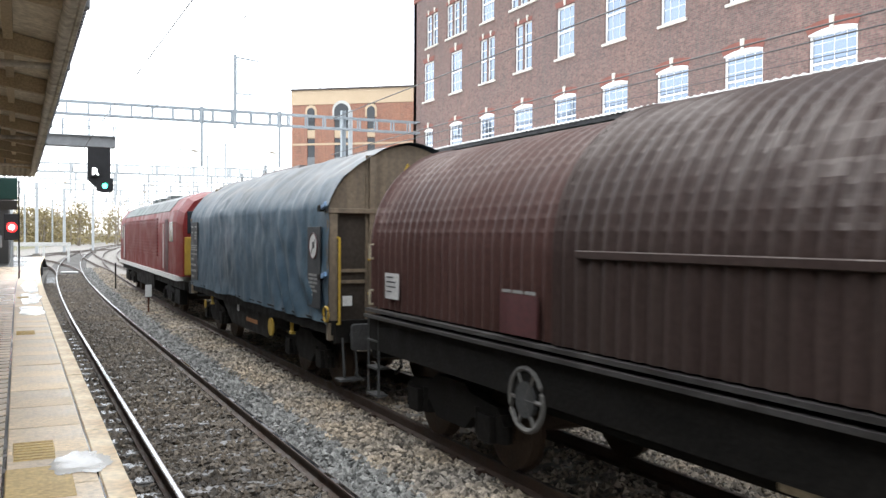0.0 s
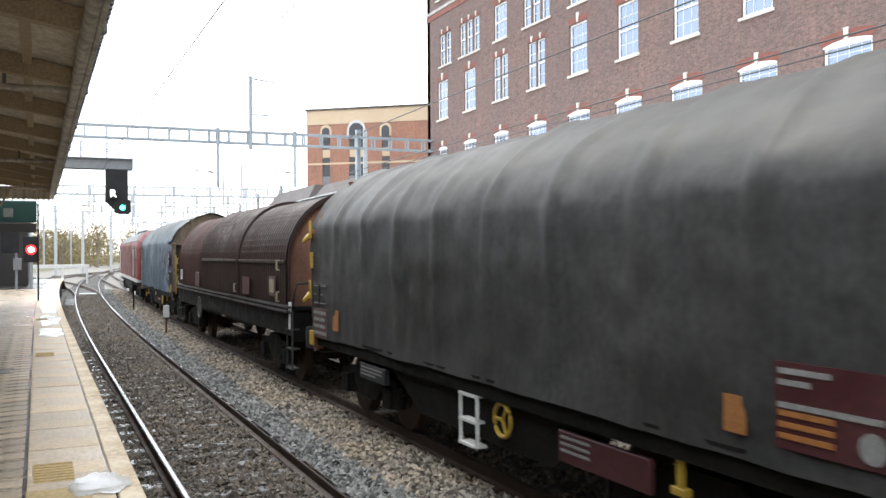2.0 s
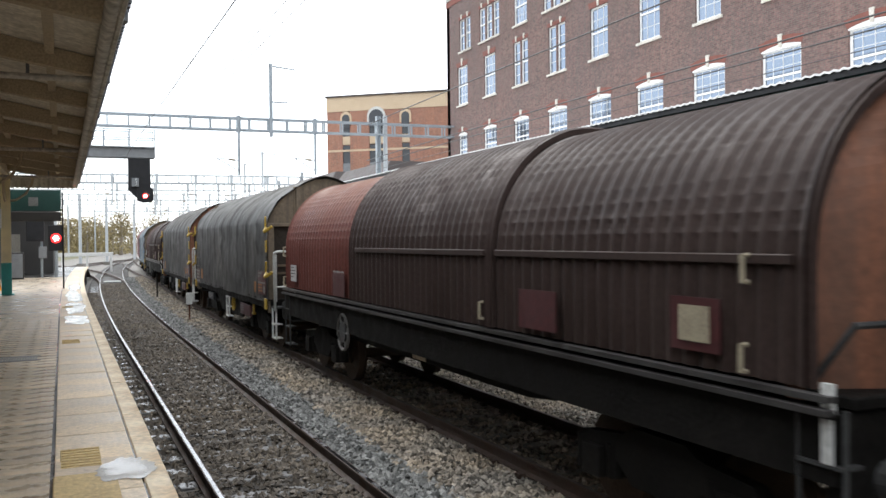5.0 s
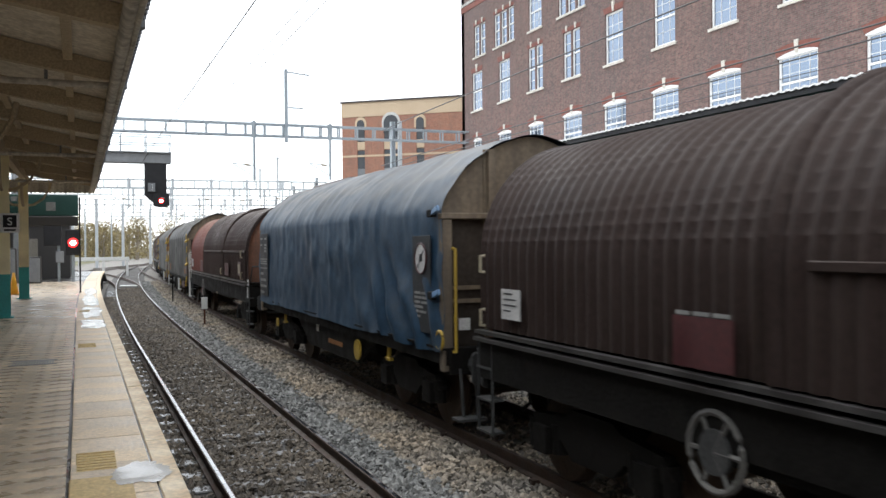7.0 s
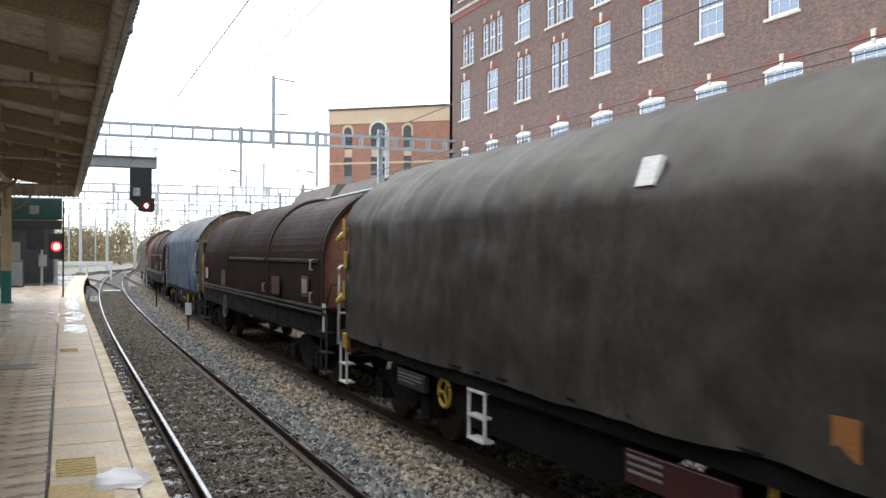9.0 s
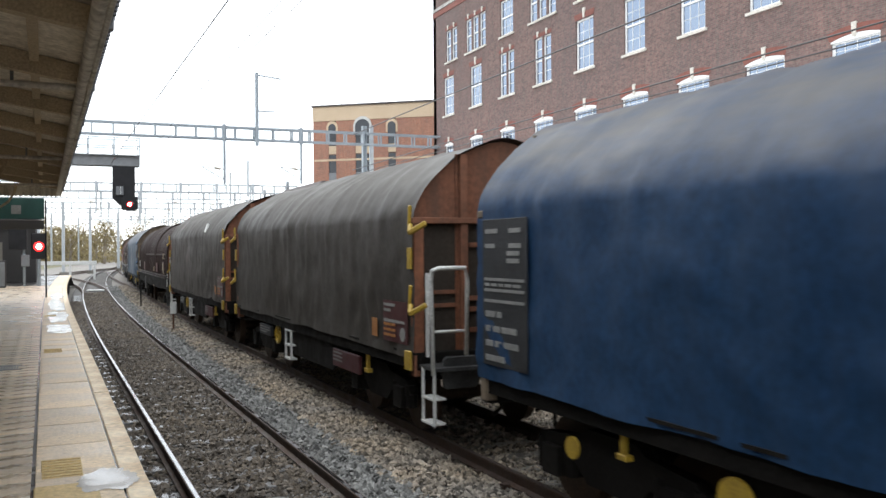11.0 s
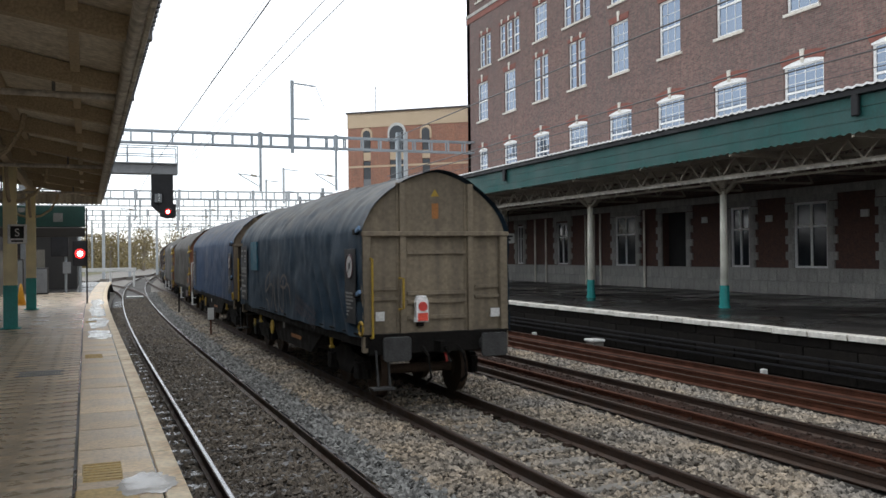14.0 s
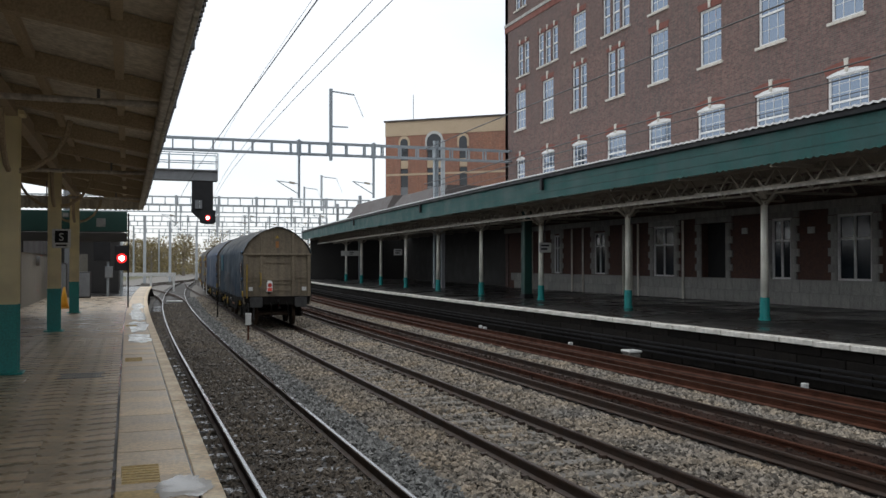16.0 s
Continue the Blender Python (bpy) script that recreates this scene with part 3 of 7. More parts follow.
for c in range(14):
    for k in range(183):
        x, y = -0.4 - 0.6 * c, -10 + 0.3 * k + 0.15 * (c % 2)
        z = PZ - 0.05 + random.uniform(-0.0035, 0.0035)
        if c < 6 and 5.5 < y < 20:
            lay("paver", pav, near, x, y, z, 0.15)
        else:
            b = bend(y)
            rest.add([(x + b + i, y + j, z + 0.05) for i, j in ((-0.2985, -0.1485), (0.2985, -0.1485), (0.2985, 0.1485), (-0.2985, 0.1485))], [(0, 1, 2, 3)])
tagged(part("far_pavers", rest, PAVE, near), kind="stuff")
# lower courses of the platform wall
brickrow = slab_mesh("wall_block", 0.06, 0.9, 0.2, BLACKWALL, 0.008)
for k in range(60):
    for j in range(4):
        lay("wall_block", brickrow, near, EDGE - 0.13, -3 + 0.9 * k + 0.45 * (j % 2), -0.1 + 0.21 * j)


def puddle(cx, cy, rx, ry, seed):
    n = 96
    pts = []
    for k in range(n):
        a = 2 * math.pi * k / n
        q = 1 + 0.4 * noise.noise((math.cos(a) * 1.7, math.sin(a) * 1.7, seed * 3.7)) + 0.16 * noise.noise((math.cos(a) * 7, math.sin(a) * 7, seed))
        pts.append((cx + bend(cy) + rx * q * math.cos(a), cy + ry * q * math.sin(a), PZ + 0.0085))
    return tagged(link("puddle", Shape().add(pts, [tuple(range(n))]), PUDDLE), "shallow rain puddle on the platform slabs", "puddle", "puddles")


puddle(0.36, 6.45, 0.2, 0.34, 1)
for cy, ry, k in ((19.6, 1.3, 2), (23.2, 2.0, 3), (28.4, 2.9, 5), (34.0, 2.2, 6)):
    puddle(0.25, cy, 0.23, ry, k)
grate = Shape()
for k in range(16):
    grate.box(-0.86 + 0.033 * k, -0.84 + 0.033 * k, 13.05, 13.5, PZ, PZ + 0.008)
grate.box(-0.9, -0.3, 13.02, 13.06, PZ, PZ + 0.01).box(-0.9, -0.3, 13.49, 13.53, PZ, PZ + 0.01)
tagged(link("drain_grating", grate, GREYBOX), "grey steel drain grating set in the paving", "drain cover")

# ---------- near canopy ----------
canopy = empty("canopy_near")
structure(canopy, "low platform canopy with boarded soffit and pale gutter", "canopy")
CE, CY0, CY1 = 0.5, -3.0, 32.0
soffit = Shape().prism([(CE, 4.62), (-3.2, 5.35), (-9.0, 4.9), (-9.0, 5.05), (-3.2, 5.5), (CE, 4.72)], "y", CY0, CY1)
part("soffit", soffit, SOFFIT, canopy)
for k in range(14):
    y = -2.4 + 2.65 * k
    if y > CY1 - 0.2:
        continue
    s = Shape().add([(CE - 0.06, y - 0.07, 4.62), (CE - 0.06, y + 0.07, 4.62), (-3.2, y + 0.07, 5.35), (-3.2, y - 0.07, 5.35),
                     (CE - 0.06, y - 0.07, 4.42), (CE - 0.06, y + 0.07, 4.42), (-3.2, y + 0.07, 5.0), (-3.2, y - 0.07, 5.0)],
                    [(0, 1, 2, 3), (7, 6, 5, 4), (0, 4, 5, 1), (1, 5, 6, 2), (2, 6, 7, 3), (3, 7, 4, 0)])
    part("rafter", s, BEAM, canopy)
for x, z in ((-0.1, 4.7), (-1.05, 4.88), (-2.3, 5.13)):
    part("purlin", Shape().box(x - 0.05, x + 0.05, CY0, CY1, z - 0.06, z + 0.06), BEAM, canopy)
part("edge_fascia", Shape().box(CE - 0.05, CE, CY0, CY1, 4.36, 4.7), DIRTYWHITE, canopy, bevel=0.01)
g = Shape()
n = int((CY1 - CY0) / 0.075)
g.sheet([[(CE + 0.02 + (0.045 if k % 2 else 0.0), CY0 + 0.075 * k, z) for k in range(n + 1)] for z in (4.5, 4.8)])
part("corrugated_edge", g, GREYBOX, canopy)
part("gutter", Shape().tube([(CE - 0.09, CY0, 4.44), (CE - 0.09, CY1, 4.44)], 0.07, 10), DIRTYWHITE, canopy, smooth=True)
for k in range(11):
    y = CY0 + 1.7 + 3.1 * k
    part("gutter_bracket", Shape().box(CE - 0.14, CE + 0.05, y - 0.04, y + 0.04, 4.4, 4.5), GREYBOX, canopy, bevel=0.008)
for x, z in ((-1.57, 4.75),):
    part("long_beam", Shape().box(x - 0.08, x + 0.08, CY0, CY1, z - 0.14, z + 0.1), BEAM, canopy, bevel=0.01)
for y in (2.6, 11.5, 20.4, 28.6):
    part("tie_pipe", Shape().tube([(-3.0, y, 4.5), (0.44, y, 4.5)], 0.04, 8), DIRTYWHITE, canopy)
    for x in (-2.3, -0.35):
        part("pipe_hanger", Shape().tube([(x, y, 4.5), (x, y, 4.78 + 0.2 * (-x - 0.35))], 0.02, 6), GREYBOX, canopy)
v = Shape()
n = 60
v.sheet([[(CE - 4.6 * k / n, CY1 + (0.02 if k % 2 else 0), z + (0.0 if z > 4.4 else (0.03 if k % 2 else 0))) for k in range(n + 1)] for z in (4.34, 4.75)])
part("end_valance", v, DIRTYWHITE, canopy)


def near_column(y):
    c = empty("platform_column", pose(-1.61, y, PZ))
    tagged(c, "cream steel H-section canopy column with a teal base", "column", "columns of the near platform")

    def section(z0, z1, e):
        h, t, d = 0.138 + e, 0.012 + e, 0.14 + e
        return Shape().prism([(-h, -d), (h, -d), (h, -d + 2 * t), (t, -d + 2 * t), (t, d - 2 * t), (h, d - 2 * t), (h, d), (-h, d), (-h, d - 2 * t), (-t, d - 2 * t), (-t, -d + 2 * t), (-h, -d + 2 * t)], "z", z0, z1)
    part("shaft", section(1.0, 3.8, 0.0), CREAM, c)
    part("base", section(0.0, 1.0, 0.004), TEAL, c, "teal painted base")
    part("foot_plate", Shape().box(-0.21, 0.21, -0.2, 0.2, 0, 0.03), TEAL, c, bevel=0.006)
    part("capital", Shape().box(-0.2, 0.2, -0.19, 0.19, 3.72, 3.78), CREAM, c, bevel=0.006)
    for sg in (-1, 1):
        pts = [(0, 0, 2.9)] + [(sg * 0.8 * math.sin(a) * 1.0, 0, 2.9 + 0.85 * (1 - math.cos(a))) for a in (0.4, 0.8, 1.2, 1.5)]
        part("bracket", Shape().tube(pts, 0.04, 6), BEAM, c)
        part("bracket", Shape().tube([(0, p[0] * 1.2, p[2]) for p in pts], 0.04, 6), BEAM, c)
    return c


for y in (-2.4, 5.7, 13.9, 22.2, 30.3):
    near_column(y)

# station wall behind the columns
part_wall = empty("wall_west")
structure(part_wall, "grubby cream station wall with dark openings", "wall")
part("wall_face", Shape().box(-6.3, -6.0, -12, 30.5, PZ, 4.95), WALLCREAM, part_wall)
for y in (3, 11, 18.5, 26):
    part("door_leaf", Shape().box(-6.0, -5.95, y, y + 1.4, PZ, 3.1), DARKWALL, part_wall, bevel=0.01)
    part("door_frame", Shape().box(-6.0, -5.93, y - 0.1, y, PZ, 3.2).box(-6.0, -5.93, y + 1.4, y + 1.5, PZ, 3.2).box(-6.0, -5.93, y - 0.1, y + 1.5, 3.1, 3.2), CREAM, part_wall)
part("wall_return", Shape().box(-9.0, -3.6, 30.5, 30.8, PZ, 5.0), DARKWALL, part_wall)

hut = empty("platform_end_building")
tagged(hut, "low cream and dark station building at the platform end", "building")
part("wall", Shape().box(-9.0, -3.5, 33.6, 62, PZ, 4.3), WALLCREAM, hut)
part("dark_upper_panel", Shape().box(-3.5, -3.44, 33.6, 62, 2.9, 4.3), DARKWALL, hut)
part("dark_annexe", Shape().box(-3.4, -0.45, 50, 60, PZ, 3.9), DARKWALL, hut)
part("annexe_door", Shape().box(-2.9, -2.0, 49.94, 50, PZ, 3.0), WALLCREAM, hut)
part("roof", Shape().box(-9.2, -0.3, 49.6, 62.2, 3.95, 4.2), SLATE, hut)
part("round_lamp", Shape().tube([(-3.44, 38.2, 2.6), (-3.3, 38.2, 2.6)], 0.2, 14), OFFGREY, hut, "round pale wall lamp")

# ---------- far platform ----------
FZ, FE, FY1 = 0.86, 13.5, 92.0
far = empty("platform_far")
structure(far, "dark wet far platform with a white edge line", "platform")
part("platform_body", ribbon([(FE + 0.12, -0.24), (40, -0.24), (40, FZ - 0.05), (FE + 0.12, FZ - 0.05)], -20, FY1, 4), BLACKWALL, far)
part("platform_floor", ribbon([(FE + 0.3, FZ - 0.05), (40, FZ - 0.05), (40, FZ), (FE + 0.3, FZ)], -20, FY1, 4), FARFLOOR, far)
# two added dark walls fill in the shade below the canopy's far end
part("dark_backing", ribbon([(25.2, FZ), (25.5, FZ), (25.5, 5.7), (25.2, 5.7)], 55.2, FY1, 3), DARKWALL, far)
part("shade_screen", Shape().box(17.6, 27.6, 88.3, 88.6, FZ, 5.75), DARKWALL, far, "added dark screen for the shade under the far canopy")
cop = slab_mesh("coping_stone", 0.34, 0.98, 0.11, FARCOPING, 0.01)
for k in range(96):
    lay("coping_stone", cop, far, FE + 0.15, -6 + k * 1.0, FZ - 0.09 + random.uniform(-0.006, 0.006), 0.35)
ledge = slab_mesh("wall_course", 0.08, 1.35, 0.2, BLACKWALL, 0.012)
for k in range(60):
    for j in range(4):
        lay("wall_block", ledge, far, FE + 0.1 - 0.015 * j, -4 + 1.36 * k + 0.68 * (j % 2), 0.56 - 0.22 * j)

# ---------- far canopy ----------
fc = empty("canopy_far")
structure(fc, "green-fronted platform canopy on iron columns", "canopy")
FX, FT, FB = 14.3, 5.72, 4.88
part("fascia", ribbon([(FX, FB), (FX + 0.05, FB), (FX + 0.05, FT), (FX, FT)], -20, 88, 3), GREEN, fc, "green boarded fascia")
# the roof overhang's shadow on the fascia, modelled as a black strip
part("eaves_shade", ribbon([(FX - 0.12, FT - 0.11), (FX, FT - 0.13), (FX, FT), (FX - 0.12, FT)], -20, 88, 3), BLACK, fc, "black strip for the shadow under the roof edge")
for z in (FB + 0.22, FB + 0.48):
    part("fascia_board", ribbon([(FX - 0.012, z), (FX, z), (FX, z + 0.012), (FX - 0.012, z + 0.012)], -20, 88, 3), DKGREEN, fc)
s = Shape()
n = int(100 / 0.12)
s.sheet([[(FX - 0.02 + bend(-14 + 0.12 * k), -14 + 0.12 * k, z - (0.05 if (k % 2 and z < 5.1) else 0.0)) for k in range(n + 1)] for z in (FB + 0.1, FB)])
part("valance_teeth", s, GREEN, fc)
s = Shape()
rows = []
for x, z in ((FX - 0.16, FT + 0.02), (FX + 1.2, FT + 0.14), (FX + 5.0, FT + 0.5), (24.4, FT + 0.6)):
    rows.append([(x + bend(-14 + 0.12 * k), -14 + 0.12 * k, z + (0.045 if k % 2 else 0.0)) for k in range(n + 1)])
s.sheet(rows)
part("roof_sheet", s, ROOFSHEET, fc, "pale corrugated roof sheeting")
lip = Shape().sheet([[(FX - 0.17 + bend(-14 + 0.12 * k) - (0.02 if k % 2 else 0.0), -14 + 0.12 * k, z + (0.03 if k % 2 else 0.0)) for k in range(n + 1)] for z in (FT + 0.0, FT + 0.045)])
part("roof_edge", lip, WHITE, fc, "white scalloped edge of the roof sheets")
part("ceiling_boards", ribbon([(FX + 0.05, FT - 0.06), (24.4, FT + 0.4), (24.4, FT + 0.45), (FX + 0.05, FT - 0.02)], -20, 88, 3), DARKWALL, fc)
for x, z in ((15.7, 5.08), (17.25, 5.08), (20.5, 5.2)):
    part("long_beam", ribbon([(x - 0.07, z - 0.12), (x + 0.07, z - 0.12), (x + 0.07, z + 0.12), (x - 0.07, z + 0.12)], -18, 86, 3), BEAMDK, fc)
part("lighting_conduit", ribbon([(15.55, 4.4), (15.6, 4.4), (15.6, 4.46), (15.55, 4.46)], -16, 86, 3), DIRTYWHITE, fc)
for k in range(28):
    y = -12.45 + 3.65 * k
    b = bend(y)
    q = Shape().beam((FX + b + 0.06, y, 4.84), (24.3 + b, y, 4.95), 0.07, 0.08)
    q.beam((FX + b + 0.06, y, 5.5), (24.3 + b, y, 5.9), 0.09, 0.1)
    for j in range(7):
        x0 = FX + 0.15 + j * 1.42
        q.beam((x0 + b, y, 4.84 + 0.015 * j), (x0 + 0.71 + b, y, 5.52 + 0.05 * j), 0.045, 0.055).beam((x0 + 0.71 + b, y, 5.52 + 0.05 * j), (x0 + 1.42 + b, y, 4.86 + 0.015 * j), 0.045, 0.055)
    part("roof_truss", q, BEAMDK, fc)
for x, n_ in ((15.7, 26), (17.25, 26)):
    for k in range(n_):
        y = -8.8 + 3.65 * k
        q = Shape()
        for j in range(4):
            ya, ym, yb = y + 0.9125 * j, y + 0.9125 * (j + 0.5), y + 0.9125 * (j + 1)
            q.beam((x + bend(ya), ya, 4.5), (x + bend(ym), ym, 4.98), 0.04, 0.05).beam((x + bend(ym), ym, 4.98), (x + bend(yb), yb, 4.5), 0.04, 0.05)
        q.beam((x + bend(y), y, 4.5), (x + bend(y + 3.65), y + 3.65, 4.5), 0.06, 0.06)
        part("lattice_girder", q, BEAMDK, fc)
for y in (12.9, 28.7, 43.5, 60):
    part("hanging_lamp", Shape().box(FX - 0.12 + bend(y), FX - 0.03 + bend(y), y - 0.09, y + 0.09, 5.18, 5.62), BLACK, fc, "black box on the fascia", bevel=0.02)


def far_column(y):
    c = empty("platform_column", on_line(17.25, y, FZ))
    tagged(c, "slender pale iron column with a teal base under the far canopy", "column", "columns of the far platform")
    part("shaft", Shape().tube([(0, 0, 0.64), (0, 0, 3.72)], [0.115, 0.095], 14), PALE, c, smooth=True)
    part("base", Shape().tube([(0, 0, 0), (0, 0, 0.08), (0, 0, 0.08), (0, 0, 0.66)], [0.17, 0.17, 0.145, 0.14], 14), TEAL, c, "teal painted base")
    part("capital", Shape().tube([(0, 0, 3.4), (0, 0, 3.46), (0, 0, 3.5), (0, 0, 3.64), (0, 0, 3.72)], [0.1, 0.16, 0.12, 0.15, 0.22], 14), BEAMDK, c)
    for dx, dy in ((1, 0), (-1, 0), (0, 1), (0, -1)):
        q = Shape().tube([(0, 0, 3.3), (0.35 * dx, 0.35 * dy, 3.55), (0.75 * dx, 0.75 * dy, 3.95), (1.0 * dx, 1.0 * dy, 4.25)], 0.05, 6)
        q.tube([(0.75 * dx, 0.75 * dy, 3.95), (0.3 * dx, 0.3 * dy, 4.15)], 0.035, 6)
        part("bracket", q, BEAMDK, c)
    return c


for y in (5.8, 13.1, 20.4, 27.7, 35.0, 42.3, 49.6, 56.9, 64.2, 71.5, 78.8):
    far_column(y)
post = empty("dark_post", on_line(17.6, 37.3, FZ))
tagged(post, "thick dark teal steel post on the far platform", "post")
part("post_shaft", Shape().box(-0.2, 0.2, -0.2, 0.2, 0, 4.1), DKGREEN, post, bevel=0.03)
part("post_foot", Shape().box(-0.24, 0.24, -0.24, 0.24, 0, 0.2), BLACK, post, bevel=0.02)
for y, z, w in ((34.6, 3.0, 0.5), (59.0, 3.1, 0.5), (76, 3.2, 1.6)):
    sb = empty("platform_sign", on_line(17.25, y, 0))
    tagged(sb, "white platform sign hung under the far canopy", "sign")
    part("sign_board", Shape().box(-0.3 * w / 0.5, 0.3 * w / 0.5, -0.03, 0.03, z - 0.02, z + 0.42), OFFWHITE, sb, bevel=0.01)
    part("sign_lettering", Shape().box(-0.2, 0.2, -0.036, -0.03, z + 0.25, z + 0.33).box(-0.2, 0.1, -0.036, -0.03, z + 0.1, z + 0.18), GREYPANEL, sb)
    part("sign_hanger", Shape().box(-0.02, 0.02, -0.02, 0.02, z + 0.4, 5.0), BLACK, sb)

# ---------- brick office block over the station ----------
BX = 24.5
TOP = 30.0
BAYS = [52.45, 48.46, 44.45, 40.44, 36.43, 32.42, 28.5, 24.55, 20.55, 16.55, 12.55, 8.55, 4.55, 0.55, -3.45]
block = empty("station_building")
tagged(block, "tall red-brown brick office block with white sash windows", "building")


def row_windows(r):
    """Windows of one storey: (centre, width, sill, head, arched)."""
    out = []
    for i, y in enumerate(BAYS):
        pair = [(y + k, 0.8) for k in (0.46, -0.46)]
        triple = [(y + k, 0.8) for k in (0.96, 0, -0.96)]
        if r == 0:
            out.append((y, 1.95 if i > 2 else 1.75 if i else 1.3, 7.4, 9.45, True))
        elif r == 1:
            out += [(c, w, 11.42, 13.97, False) for c, w in (pair if i in (2, 3) else [(y, 1.55)])]
        elif r == 2:
            row = [(c - 0.45, w) for c, w in pair] if i == 0 else triple if i in (1, 3) else [(y, 1.55)]
            out += [(c, w, 14.95, 17.05, False) for c, w in row]
        elif r == 3:
            out += [(c, w, 19.5, 21.8, False) for c, w in (pair if i in (0, 2) else [(y, 1.5)])]
    return out


GROUND_OPEN = [(47.3, 0.75, 1.9, 4.2), (42.2, 1.2, 1.9, 4.2), (36.1, 1.75, 1.86, 4.3), (32.3, 1.75, 1.87, 4.3), (28.0, 1.1, 1.86, 4.3), (24.3, 1.6, 1.86, 4.3),
               (20.2, 1.7, 1.86, 4.3), (16.2, 1.7, 1.86, 4.3), (12.0, 1.7, 1.86, 4.3)]


def wall_with_holes(x0, x1, y0, y1, z0, z1, holes):
    """A wall along y with openings through it, cut in strips."""
    zs = sorted({z0, z1, *[h[2] for h in holes], *[h[3] for h in holes]})
    s = Shape()
    for za, zb in zip(zs, zs[1:]):
        cuts = sorted((h[0] - h[1] / 2, h[0] + h[1] / 2) for h in holes if h[2] < zb - 1e-6 and h[3] > za + 1e-6)
        a = y0
        for c0, c1 in cuts:
            s.box(x0, x1, a, c0, za, zb)
            a = c1
        s.box(x0, x1, a, y1, za, zb)
    return s


holes = [w[:4] for r in range(4) for w in row_windows(r)]
part("wall", wall_with_holes(BX, BX + 0.45, -40, 54.9, 5.0, TOP, holes), BRICK, block)
part("end_wall", Shape().box(BX, BX + 26, 54.45, 54.92, 0.86, TOP), BRICK, block)
part("dark_core", Shape().box(BX + 1.2, BX + 1.3, -40, 54.4, 0.9, TOP), NIGHT, block)
part("roof", Shape().box(BX - 0.3, BX + 26, -40, 55.2, TOP, TOP + 0.4), SLATE, block)
part("string_course", Shape().box(BX - 0.06, BX, -40, 54.96, 18.75, 18.95), STONE, block)
part("red_band", Shape().box(BX - 0.03, BX, -40, 54.94, 18.35, 18.72), REDBRICK, block)

def rim(y0, y1, z0, z1, t, xa, xb):
    """A rectangular frame of bars t wide, as one piece."""
    o, i = [(y0, z0), (y1, z0), (y1, z1), (y0, z1)], [(y0 + t, z0 + t), (y1 - t, z0 + t), (y1 - t, z1 - t), (y0 + t, z1 - t)]
    v = [(x, y, z) for x in (xa, xb) for ring_ in (o, i) for y, z in ring_]
    f = []
    for k in range(4):
        n = (k + 1) % 4
        f += [(k, n, 4 + n, 4 + k), (8 + k, 12 + k, 12 + n, 8 + n), (k, 8 + k, 8 + n, n), (4 + k, 4 + n, 12 + n, 12 + k)]
    return Shape().add(v, f)


